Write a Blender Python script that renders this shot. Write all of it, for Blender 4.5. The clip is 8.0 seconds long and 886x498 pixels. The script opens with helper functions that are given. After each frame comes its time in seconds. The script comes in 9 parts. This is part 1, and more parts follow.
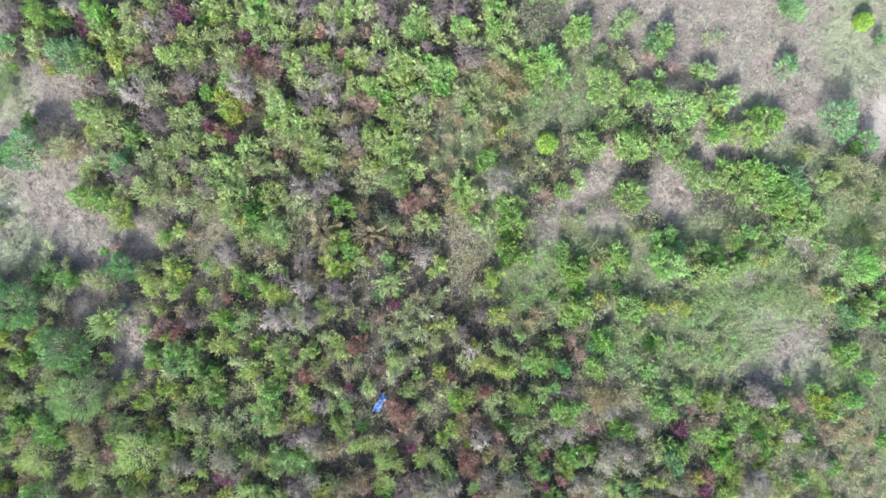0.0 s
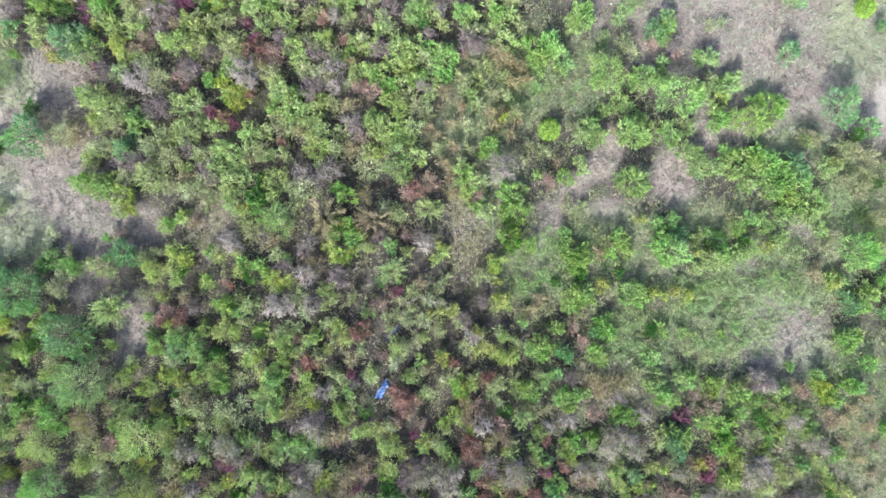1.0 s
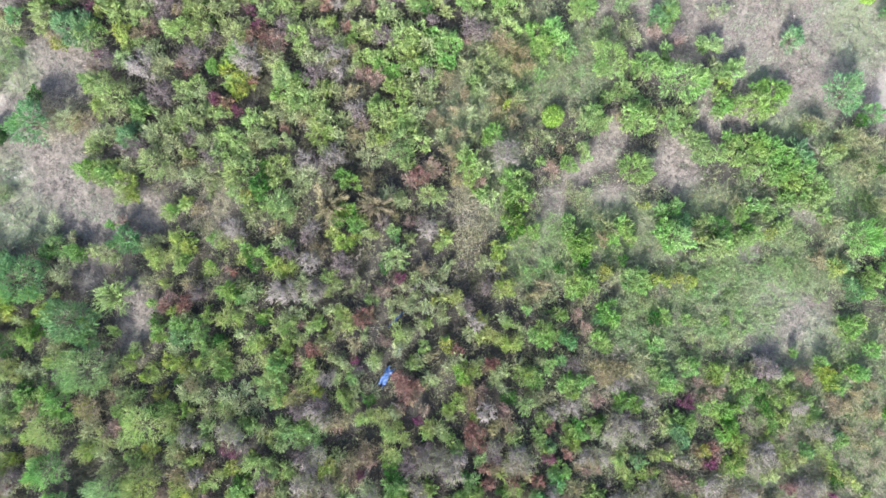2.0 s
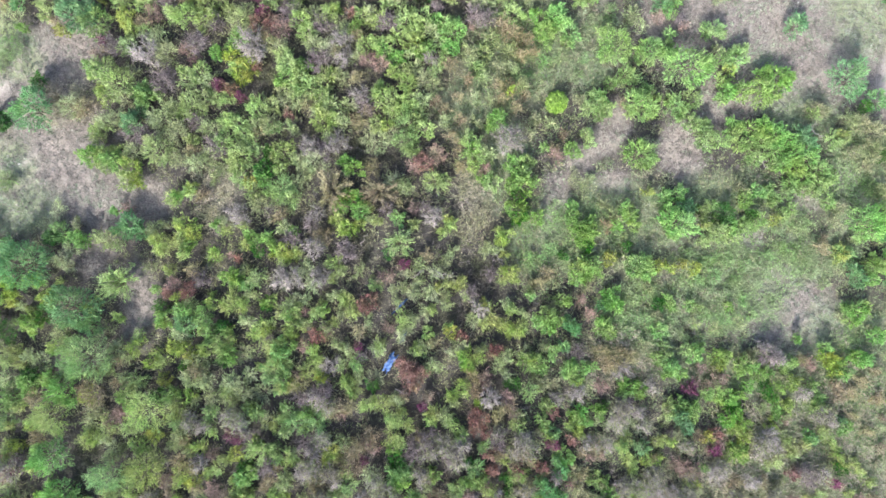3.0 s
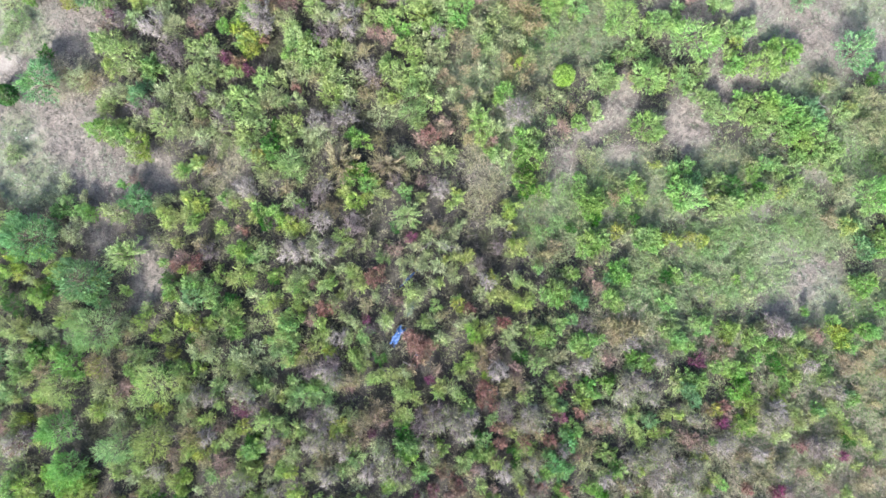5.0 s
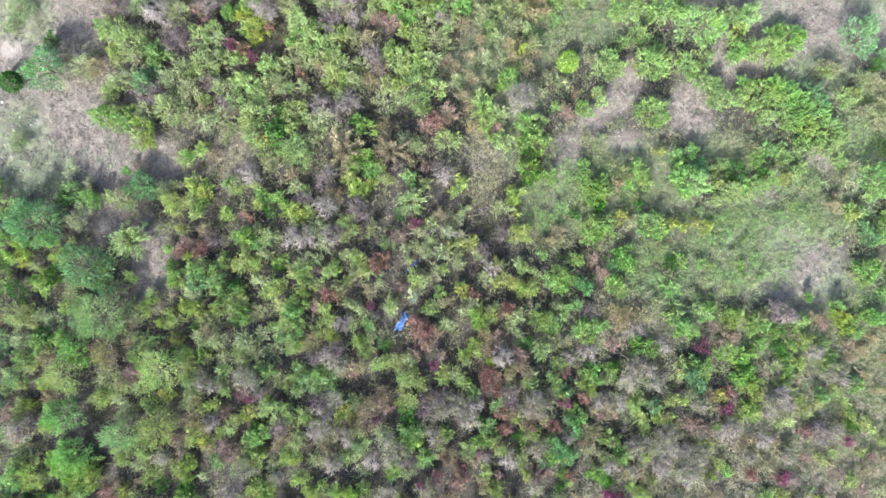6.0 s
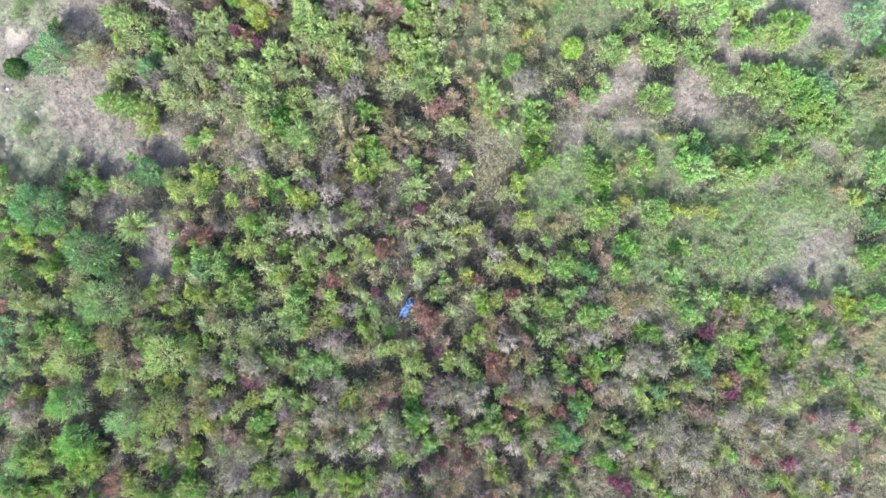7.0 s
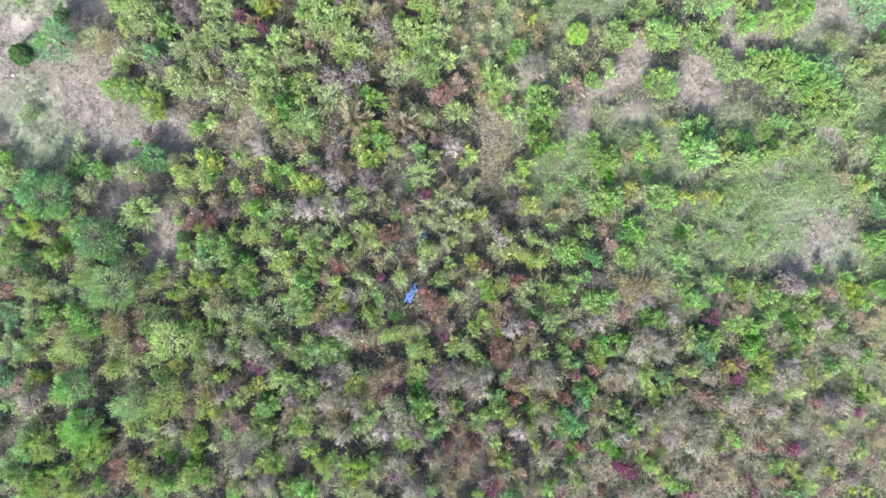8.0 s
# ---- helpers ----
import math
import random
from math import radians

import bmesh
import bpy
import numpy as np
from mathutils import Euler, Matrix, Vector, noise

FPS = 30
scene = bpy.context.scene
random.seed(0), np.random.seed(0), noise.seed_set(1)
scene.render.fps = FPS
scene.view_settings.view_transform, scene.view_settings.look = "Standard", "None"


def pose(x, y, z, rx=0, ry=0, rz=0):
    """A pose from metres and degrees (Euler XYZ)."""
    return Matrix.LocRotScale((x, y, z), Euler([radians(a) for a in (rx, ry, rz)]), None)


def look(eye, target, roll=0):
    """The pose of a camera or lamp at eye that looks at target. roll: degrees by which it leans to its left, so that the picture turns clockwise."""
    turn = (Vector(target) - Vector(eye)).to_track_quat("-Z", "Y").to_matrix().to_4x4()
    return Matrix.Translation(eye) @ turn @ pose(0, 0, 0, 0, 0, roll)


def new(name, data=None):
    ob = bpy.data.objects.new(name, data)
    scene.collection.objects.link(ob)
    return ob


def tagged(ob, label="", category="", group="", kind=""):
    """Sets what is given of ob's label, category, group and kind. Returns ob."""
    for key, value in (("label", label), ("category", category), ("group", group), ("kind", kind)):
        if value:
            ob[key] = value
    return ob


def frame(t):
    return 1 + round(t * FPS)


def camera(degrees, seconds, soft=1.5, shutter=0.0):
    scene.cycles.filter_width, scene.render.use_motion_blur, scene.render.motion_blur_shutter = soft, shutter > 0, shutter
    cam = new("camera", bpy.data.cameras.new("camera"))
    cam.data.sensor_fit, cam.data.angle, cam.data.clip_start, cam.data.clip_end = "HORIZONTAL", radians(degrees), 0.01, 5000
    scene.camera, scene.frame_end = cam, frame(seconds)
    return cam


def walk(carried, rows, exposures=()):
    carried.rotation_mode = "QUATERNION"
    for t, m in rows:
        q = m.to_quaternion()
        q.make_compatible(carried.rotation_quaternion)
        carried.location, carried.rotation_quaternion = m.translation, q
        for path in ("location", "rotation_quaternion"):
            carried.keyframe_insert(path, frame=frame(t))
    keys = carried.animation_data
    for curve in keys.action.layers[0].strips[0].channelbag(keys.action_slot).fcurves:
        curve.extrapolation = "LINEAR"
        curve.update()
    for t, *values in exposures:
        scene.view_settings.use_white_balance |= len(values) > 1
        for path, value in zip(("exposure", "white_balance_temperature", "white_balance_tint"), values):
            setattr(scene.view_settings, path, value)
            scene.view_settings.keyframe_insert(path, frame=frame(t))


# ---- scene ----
# Old-field scrub seen straight down from a slowly drifting drone about 50 m up, on a hazy autumn day.
cam = camera(76.0, 8.0, soft=1.55)
METRES, EYE, TILT, LEAN, TURN = 9.84, 49.6, -90.0, 0.0, 0.0
ROWS = [
    (0.0, 0.0, 0.0, 0.0, 0.0, 0.0, 0.0),
    (0.5, -0.0111, -0.0003, -0.0583, -0.01, 0.0, 0.01),
    (1.0, -0.0226, -0.0011, -0.1168, -0.01, -0.01, 0.03),
    (1.5, -0.0348, -0.0004, -0.1753, 0.01, -0.01, 0.05),
    (3.0, -0.082, -0.0004, -0.3584, 0.04, 0.04, 0.07),
    (3.5, -0.0993, -0.0004, -0.4173, 0.03, 0.04, 0.08),
    (4.0, -0.1162, -0.0012, -0.4787, 0.04, 0.07, 0.1),
    (4.5, -0.132, -0.0015, -0.5358, 0.03, 0.03, 0.11),
    (6.0, -0.183, -0.0062, -0.7143, 0.07, 0.04, 0.17),
    (6.5, -0.2016, -0.0089, -0.7772, 0.08, 0.07, 0.2),
    (7.0, -0.2209, -0.0118, -0.8397, 0.11, 0.08, 0.22),
    (7.5, -0.2394, -0.0134, -0.9025, 0.15, 0.08, 0.22),
    (8.0, -0.259, -0.0149, -0.965, 0.17, 0.08, 0.23),
]
EXPOSURE = 1.82
walk(cam, [(t, pose(0, 0, EYE, TILT, LEAN, TURN) @ pose(METRES * x, METRES * y, METRES * z, 90 + pitch, roll, yaw)) for t, x, y, z, yaw, pitch, roll in ROWS],
     exposures=[(0.0, EXPOSURE), (8.0, EXPOSURE + 0.12)])

# ---- light: low hazy autumn sun from the south, slightly west ----
SUN_UP, SUN_TURN = radians(37), radians(23)
world = bpy.data.worlds.new("world")
scene.world = world
world.use_nodes = True
wn = world.node_tree.nodes
sky = wn.new("ShaderNodeTexSky")
sky.sky_type = "NISHITA"
sky.sun_disc = False
sky.sun_elevation, sky.sun_rotation = SUN_UP, math.pi + SUN_TURN
sky.air_density, sky.dust_density = 1.0, 3.0
world.node_tree.links.new(sky.outputs["Color"], wn["Background"].inputs["Color"])
wn["Background"].inputs["Strength"].default_value = 0.14
sun_data = bpy.data.lights.new("sun", "SUN")
sun_data.energy, sun_data.angle, sun_data.color = 3.4, radians(5), (1.0, 0.96, 0.90)
sun = new("sun", sun_data)
sun.matrix_world = look((-math.sin(SUN_TURN) * math.cos(SUN_UP) * 60, -math.cos(SUN_TURN) * math.cos(SUN_UP) * 60, math.sin(SUN_UP) * 60), (0, 0, 0))


# ---- materials ----
def nodes_of(name):
    m = bpy.data.materials.new(name)
    m.use_nodes = True
    t = m.node_tree
    return m, t, t.nodes["Principled BSDF"]


def add(t, kind, **values):
    n = t.nodes.new(kind)
    for key, value in values.items():
        n.inputs[key].default_value = value
    return n


def mix(t, fac, a, b, blend="MIX"):
    n = t.nodes.new("ShaderNodeMix")
    n.data_type, n.blend_type = "RGBA", blend
    for i, v in ((0, fac), (6, a), (7, b)):
        if hasattr(v, "links"):
            t.links.new(v, n.inputs[i])
        elif i == 0:
            n.inputs[i].default_value = v
        else:
            n.inputs[i].default_value = (*v, 1)
    return n.outputs[2]


def spread(t, out, low, high, to_low=0.0, to_high=1.0):
    n = add(t, "ShaderNodeMapRange")
    for i, v in ((1, low), (2, high), (3, to_low), (4, to_high)):
        n.inputs[i].default_value = v
    t.links.new(out, n.inputs[0])
    return n.outputs[0]


def place(t):
    g = t.nodes.new("ShaderNodeNewGeometry")
    return g.outputs["Position"]


def grain(t, scale, detail=3.0, rough=0.6):
    n = add(t, "ShaderNodeTexNoise", Scale=scale, Detail=detail, Roughness=rough)
    t.links.new(place(t), n.inputs["Vector"])
    return n.outputs["Fac"]


def leaf_material(name, base, light, other, share=0.25, through_light=0.28, vary=1.0):
    """Foliage: each leaf takes its own shade between base and light, some leaves have turned to other, and every plant differs a little."""
    m, t, b = nodes_of(name)
    geo = t.nodes.new("ShaderNodeNewGeometry")
    info = t.nodes.new("ShaderNodeObjectInfo")
    col = mix(t, spread(t, geo.outputs["Random Per Island"], 0, 1, 0.30, 0.72), base, light)
    patch = spread(t, grain(t, 0.55, 2.0), 0.60 - share, 0.78 - share * 0.6)
    col = mix(t, patch, col, other)
    hsv = add(t, "ShaderNodeHueSaturation")
    t.links.new(spread(t, info.outputs["Random"], 0, 1, 0.495 - 0.013 * vary, 0.495 + 0.013 * vary), hsv.inputs["Hue"])
    t.links.new(spread(t, grain(t, 0.23, 2.0), 0.32, 0.68, 0.88, 1.15), hsv.inputs["Saturation"])
    tuft = add(t, "ShaderNodeMath")
    tuft.operation = "MULTIPLY"
    t.links.new(spread(t, info.outputs["Random"], 0, 1, 1 - 0.15 * vary, 1 + 0.18 * vary), tuft.inputs[0])
    t.links.new(spread(t, grain(t, 4.0, 2.0), 0.36, 0.64, 0.66, 1.24), tuft.inputs[1])
    t.links.new(tuft.outputs[0], hsv.inputs["Value"])
    t.links.new(col, hsv.inputs["Color"])
    t.links.new(hsv.outputs[0], b.inputs["Base Color"])
    b.inputs["Roughness"].default_value = 0.7
    b.inputs["Specular IOR Level"].default_value = 0.12
    trans = t.nodes.new("ShaderNodeBsdfTranslucent")
    t.links.new(hsv.outputs[0], trans.inputs["Color"])
    both = t.nodes.new("ShaderNodeMixShader")
    both.inputs[0].default_value = through_light
    t.links.new(b.outputs[0], both.inputs[1])
    t.links.new(trans.outputs[0], both.inputs[2])
    t.links.new(both.outputs[0], t.nodes["Material Output"].inputs["Surface"])
    return m


def twig_material(name, dark, light):
    m, t, b = nodes_of(name)
    geo = t.nodes.new("ShaderNodeNewGeometry")
    info = t.nodes.new("ShaderNodeObjectInfo")
    col = mix(t, geo.outputs["Random Per Island"], dark, light)
    col = mix(t, spread(t, grain(t, 9.0), 0.35, 0.7), col, tuple(0.6 * c for c in light))
    hsv = add(t, "ShaderNodeHueSaturation")
    t.links.new(spread(t, info.outputs["Random"], 0, 1, 0.8, 1.25), hsv.inputs["Value"])
    t.links.new(col, hsv.inputs["Color"])
    t.links.new(hsv.outputs[0], b.inputs["Base Color"])
    b.inputs["Roughness"].default_value = 0.85
    return m


LEAF = {
    "bright": leaf_material("bright_green_leaves", (0.0886, 0.194, 0.0564), (0.217, 0.408, 0.137), (0.227, 0.357, 0.118), 0.18),
    "lime": leaf_material("yellow_green_leaves", (0.128, 0.21, 0.068), (0.315, 0.445, 0.195), (0.281, 0.367, 0.156), 0.2),
    "medium": leaf_material("medium_green_leaves", (0.09, 0.19, 0.05), (0.24, 0.41, 0.13), (0.27, 0.36, 0.12), 0.2),
    "grey_green": leaf_material("grey_green_leaves", (0.08, 0.165, 0.062), (0.24, 0.40, 0.165), (0.24, 0.345, 0.14), 0.2),
    "dull": leaf_material("dull_olive_leaves", (0.10, 0.145, 0.065), (0.265, 0.335, 0.17), (0.25, 0.255, 0.165), 0.25),
    "khaki": leaf_material("khaki_leaves", (0.12, 0.122, 0.07), (0.33, 0.335, 0.195), (0.27, 0.235, 0.165), 0.25),
    "fresh": leaf_material("fresh_lime_leaves", (0.095, 0.185, 0.055), (0.24, 0.405, 0.15), (0.235, 0.34, 0.13), 0.2),
    "light": leaf_material("light_green_leaves", (0.115, 0.205, 0.06), (0.295, 0.455, 0.155), (0.30, 0.365, 0.145), 0.25),
    "olive": leaf_material("olive_leaves", (0.123, 0.181, 0.0753), (0.345, 0.439, 0.215), (0.295, 0.337, 0.203), 0.2),
    "blue": leaf_material("blue_green_leaves", (0.05, 0.14, 0.065), (0.175, 0.345, 0.165), (0.185, 0.32, 0.135), 0.15, 0.28, 0.6),
    "dark": leaf_material("dark_green_leaves", (0.018, 0.07, 0.016), (0.055, 0.17, 0.035), (0.07, 0.15, 0.035), 0.1),
    "yellow": leaf_material("yellowing_leaves", (0.177, 0.224, 0.0564), (0.433, 0.459, 0.15), (0.197, 0.306, 0.0847), 0.25),
    "russet": leaf_material("russet_leaves", (0.135, 0.072, 0.066), (0.325, 0.20, 0.178), (0.22, 0.19, 0.125), 0.10),
    "magenta": leaf_material("magenta_leaves", (0.09, 0.028, 0.06), (0.25, 0.09, 0.17), (0.15, 0.10, 0.095), 0.15),
    "pink": leaf_material("pink_brown_leaves", (0.145, 0.10, 0.094), (0.36, 0.26, 0.24), (0.24, 0.22, 0.16), 0.14),
    "mauve": leaf_material("mauve_dead_leaves", (0.12, 0.09, 0.105), (0.27, 0.22, 0.245), (0.18, 0.18, 0.15), 0.2),
    "dry": leaf_material("dry_brown_leaves", (0.14, 0.115, 0.078), (0.36, 0.31, 0.215), (0.23, 0.235, 0.125), 0.2),
    # dead leaves: colour darkened so the gaps between shrubs read as shade
    "litter": leaf_material("grey_brown_leaves_shade_toned", (0.032, 0.031, 0.028), (0.185, 0.177, 0.158), (0.095, 0.108, 0.068), 0.2),
    "tussock": leaf_material("rough_grass_leaves", (0.06, 0.105, 0.05), (0.215, 0.315, 0.16), (0.185, 0.235, 0.135), 0.2),
    "stem": leaf_material("grey_brown_dry_stems", (0.04, 0.036, 0.03), (0.29, 0.265, 0.22), (0.14, 0.145, 0.09), 0.25),
    "stalk": leaf_material("pale_dead_stalks", (0.16, 0.145, 0.12), (0.44, 0.405, 0.35), (0.27, 0.28, 0.18), 0.2),
    "scrub": leaf_material("grey_olive_leaves", (0.0906, 0.114, 0.0564), (0.286, 0.321, 0.174), (0.222, 0.201, 0.152), 0.25),
    "ball": leaf_material("fine_lime_leaves", (0.14, 0.27, 0.05), (0.29, 0.48, 0.11), (0.25, 0.42, 0.09), 0.0, 0.35, 0.15),
    "weed": leaf_material("weed_leaves", (0.08, 0.155, 0.06), (0.245, 0.375, 0.165), (0.215, 0.28, 0.155), 0.18),
}
TWIG = {
    "bark": twig_material("brown_bark", (0.07, 0.055, 0.045), (0.16, 0.135, 0.11)),
    "grey": twig_material("grey_twigs", (0.113, 0.102, 0.103), (0.318, 0.29, 0.29)),
    "mauve": twig_material("mauve_twigs", (0.07, 0.058, 0.064), (0.205, 0.172, 0.182)),
    "pale": twig_material("barkless_wood", (0.13, 0.122, 0.112), (0.27, 0.255, 0.24)),
    "brown": twig_material("brown_twigs", (0.10, 0.085, 0.068), (0.26, 0.225, 0.185)),
}


def grass_material(name, dark, light, other):
    m, t, b = nodes_of(name)
    geo = t.nodes.new("ShaderNodeNewGeometry")
    col = mix(t, geo.outputs["Random Per Island"], dark, light)
    col = mix(t, spread(t, grain(t, 0.5, 4.0), 0.42, 0.68), col, other)
    hsv = add(t, "ShaderNodeHueSaturation")
    t.links.new(spread(t, grain(t, 3.2, 5.0, 0.75), 0.36, 0.64, 0.60, 1.12), hsv.inputs["Value"])
    t.links.new(col, hsv.inputs["Color"])
    t.links.new(hsv.outputs[0], b.inputs["Base Color"])
    b.inputs["Roughness"].default_value = 0.8
    return m


def ground_material():
    m, t, b = nodes_of("old_field_soil")
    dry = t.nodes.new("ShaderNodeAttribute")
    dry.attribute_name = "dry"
    green = t.nodes.new("ShaderNodeAttribute")
    green.attribute_name = "green"
    fine = grain(t, 7.0, 6.0, 0.7)
    broad = grain(t, 0.8, 4.0)
    # floor outside the clearings: humus tone, darkened further to carry shade under shrubs
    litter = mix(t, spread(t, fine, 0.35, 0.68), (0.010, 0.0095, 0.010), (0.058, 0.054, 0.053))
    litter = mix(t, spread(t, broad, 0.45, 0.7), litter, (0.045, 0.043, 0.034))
    straw = mix(t, spread(t, fine, 0.38, 0.63), (0.055, 0.047, 0.042), (0.21, 0.185, 0.17))
    straw = mix(t, spread(t, broad, 0.5, 0.75), straw, (0.228, 0.206, 0.182))
    turf = mix(t, spread(t, fine, 0.33, 0.68), (0.08, 0.105, 0.055), (0.20, 0.22, 0.145))
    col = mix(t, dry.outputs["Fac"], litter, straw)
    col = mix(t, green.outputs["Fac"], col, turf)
    pale = t.nodes.new("ShaderNodeAttribute")
    pale.attribute_name = "pale"
    sand = mix(t, spread(t, fine, 0.35, 0.65), (0.16, 0.145, 0.132), (0.25, 0.23, 0.215))
    col = mix(t, pale.outputs["Fac"], col, sand)
    t.links.new(col, b.inputs["Base Color"])
    b.inputs["Roughness"].default_value = 0.95
    bump = add(t, "ShaderNodeBump", Strength=0.6, Distance=0.08)
    t.links.new(fine, bump.inputs["Height"])
    t.links.new(bump.outputs[0], b.inputs["Normal"])
    return m


# ---- ground ----
# clearings of dry grass and patches of green weeds: x, y, half width, half depth
# trodden strips of bare dry ground between the shrubs
TRACKS = [(14.6, 8.0, 1.3, 1.8), (12.9, 5.8, 1.6, 1.6), (10.9, 3.8, 1.1, 1.4), (9.2, 1.6, 0.9, 1.9), (8.3, -0.8, 0.8, 1.9), (14.2, 2.3, 1.4, 1.1), (28.6, -5.5, 1.0, 2.0), (25.7, -2.8, 1.5, 1.1), (30.3, 0.4, 1.9, 0.9), (33.3, 2.4, 1.2, 1.2)]
CLEARINGS = TRACKS + [(-36.9, 5.2, 6.4, 6.4), (-34.5, 13.6, 4.7, 3.0), (-40.9, 12.6, 3.0, 4.4), (-30.0, 0.8, 4.9, 2.7), (-27.5, -8.6, 1.4, 3.7), (-31.7, -3.7, 2.0, 2.0), (29.3, 15.1, 9.4, 6.4), (37.2, 14.1, 5.9, 5.9), (24.4, 21.5, 11.9, 5.4), (19.8, 5.0, 2.0, 2.5), (22.5, 7.2, 2.6, 1.0), (29.6, -9.1, 4.2, 3.4), (34.2, 1.3, 1.7, 3.0), (18.9, 16.1, 3.0, 3.0), (-34.0, -13.1, 3.0, 1.0), (23.9, 8.9, 3.0, 1.5), (-19.6, 1.3, 1.3, 3.0)]
MEADOWS = [(14.5, -1.4, 5.4, 3.5), (24.9, 0.5, 5.9, 2.5), (34.2, -11.1, 4.0, 3.0), (19.4, -10.6, 3.0, 4.0), (4.1, 4.7, 2.5, 4.0), (7.1, -2.7, 2.5, 3.0), (26.8, -14.5, 7.4, 2.0), (32.3, -22.0, 7.4, 5.4), (-37.4, 0.0, 3.0, 2.2), (-39.2, 3.5, 2.2, 2.5), (-38.9, 13.6, 3.0, 2.5), (23.9, -6.4, 5.7, 4.2), (16.0, -9.6, 3.0, 4.4), (6.1, 13.6, 5.4, 4.9), (11.5, 14.1, 3.5, 3.5), (36.8, 18.5, 3.6, 5.0), (2.1, 9.2, 3.5, 3.0), (35.2, -17.5, 4.4, 6.4), (35.2, 2.8, 3.5, 4.4), (10.0, -2.7, 4.0, 3.0), (30.8, -4.2, 4.4, 2.1), (30.3, 7.7, 3.0, 2.5), (27.5, 12.0, 1.2, 2.0)]
WEED_BEDS = [(23.9, -6.4, 5.7, 4.2), (30.8, -4.2, 4.4, 2.1), (16.0, -9.6, 3.0, 4.4), (10.0, -2.7, 4.0, 3.0), (35.2, -17.5, 4.4, 6.4), (35.2, 2.8, 3.5, 4.4), (6.1, 14.1, 4.0, 3.0), (29.3, -1.2, 2.5, 1.5)]
DEAD_STALKS = [(26.3, -19.5, 3.0, 3.0), (24.4, -22.9, 3.0, 2.5), (29.3, -22.0, 8.9, 4.0), (34.2, -24.4, 4.4, 3.0), (24.4, -24.9, 5.9, 2.5), (14.0, -13.1, 3.7, 2.7), (1.7, 1.0, 1.5, 3.8), (34.7, -18.5, 3.5, 5.9), (-20.6, 1.3, 2.0, 3.0), (18.9, -24.9, 3.0, 3.0), (-33.5, 9.2, 3.0, 2.0), (20.0, -27.5, 8.0, 4.0), (33.0, -28.0, 7.0, 4.0), (12.0, -29.5, 5.0, 2.5)]
# BARE_SOIL, DEEP_SCRUB: undergrowth left out or thinned so the shade-darkened floor shows
BARE_SOIL = [(-31.7, -22.0, 1.2, 3.2), (-16.2, 11.4, 1.2, 2.1), (-7.3, 5.0, 2.2, 1.3), (-8.0, -3.2, 1.1, 1.5), (2.3, -5.8, 1.7, 1.5), (0.2, -9.1, 1.3, 1.0), (20.2, -10.6, 0.8, 1.3), (-38.2, -8.9, 1.1, 0.7), (-21.4, -3.4, 0.7, 1.5), (-12.2, 6.5, 0.8, 1.3)]
DEEP_SCRUB = [(-2.3, -22.0, 21.3, 6.9), (2.1, -26.4, 20.8, 4.9), (-17.7, -17.5, 4.9, 4.0)]
PALE_SOIL = [(-39.7, 10.8, 0.9, 1.2), (38.6, 11.4, 1.3, 2.1), (38.3, 21.4, 1.0, 1.3), (-37.7, 4.1, 0.5, 0.3)]


def inside(x, y, patches, soft=0.5):
    """1 in the patches, 0 outside, with a ragged edge."""
    best = np.zeros_like(x)
    wob = 0.22 * np.sin(1.3 * x + 0.7 * y) + 0.18 * np.sin(2.9 * y - 1.7 * x) + 0.12 * np.sin(5.1 * x + 4.3 * y)
    for cx, cy, w, d in patches:
        q = np.sqrt(((x - cx) / w) ** 2 + ((y - cy) / d) ** 2) + wob * 0.5
        best = np.maximum(best, np.clip((1 + soft / 2 - q) / soft, 0, 1))
    return best


def relief(x, y):
    return 0.10 * np.sin(0.21 * x + 0.4) * np.sin(0.27 * y) + 0.05 * np.sin(0.8 * x + 0.5 * y) + 0.03 * np.sin(2.1 * y - 1.3 * x)


def mesh_of(name, verts, faces, mat):
    """A mesh from arrays: verts (n, 3) and faces (m, 3 or 4)."""
    me = bpy.data.meshes.new(name)
    faces = np.asarray(faces, dtype=np.int32)
    k = faces.shape[1]
    me.vertices.add(len(verts))
    me.vertices.foreach_set("co", np.asarray(verts, dtype=np.float32).ravel())
    me.loops.add(faces.size)
    me.loops.foreach_set("vertex_index", faces.ravel())
    me.polygons.add(len(faces))
    me.polygons.foreach_set("loop_start", np.arange(0, faces.size, k, dtype=np.int32))
    me.update(calc_edges=True)
    me.materials.append(mat)
    return me


def build_ground():
    near = np.arange(-48, 48.01, 0.75)
    far = 48 * np.array([1.15, 1.5, 2.2, 4, 8, 16, 32, 60])
    axis = np.concatenate([-far[::-1], near, far])
    x, y = np.meshgrid(axis, axis)
    x, y = x.ravel(), y.ravel() - 4
    z = relief(x, y)
    n = len(axis)
    i = (np.arange(n - 1)[:, None] * n + np.arange(n - 1)[None, :]).ravel()
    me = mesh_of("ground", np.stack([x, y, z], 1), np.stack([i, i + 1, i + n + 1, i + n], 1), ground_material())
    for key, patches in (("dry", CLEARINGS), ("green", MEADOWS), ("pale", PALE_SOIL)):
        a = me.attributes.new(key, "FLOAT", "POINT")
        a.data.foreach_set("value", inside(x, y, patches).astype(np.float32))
    me.shade_smooth()
    ob = new("ground", me)
    tagged(ob, "brown old-field soil with dry grass and leaf litter, shade-darkened between shrubs", "ground", kind="structure")


build_ground()


# ---- building blocks of plants ----
def unit(v):
    return v / np.maximum(np.linalg.norm(v, axis=1, keepdims=True), 1e-6)


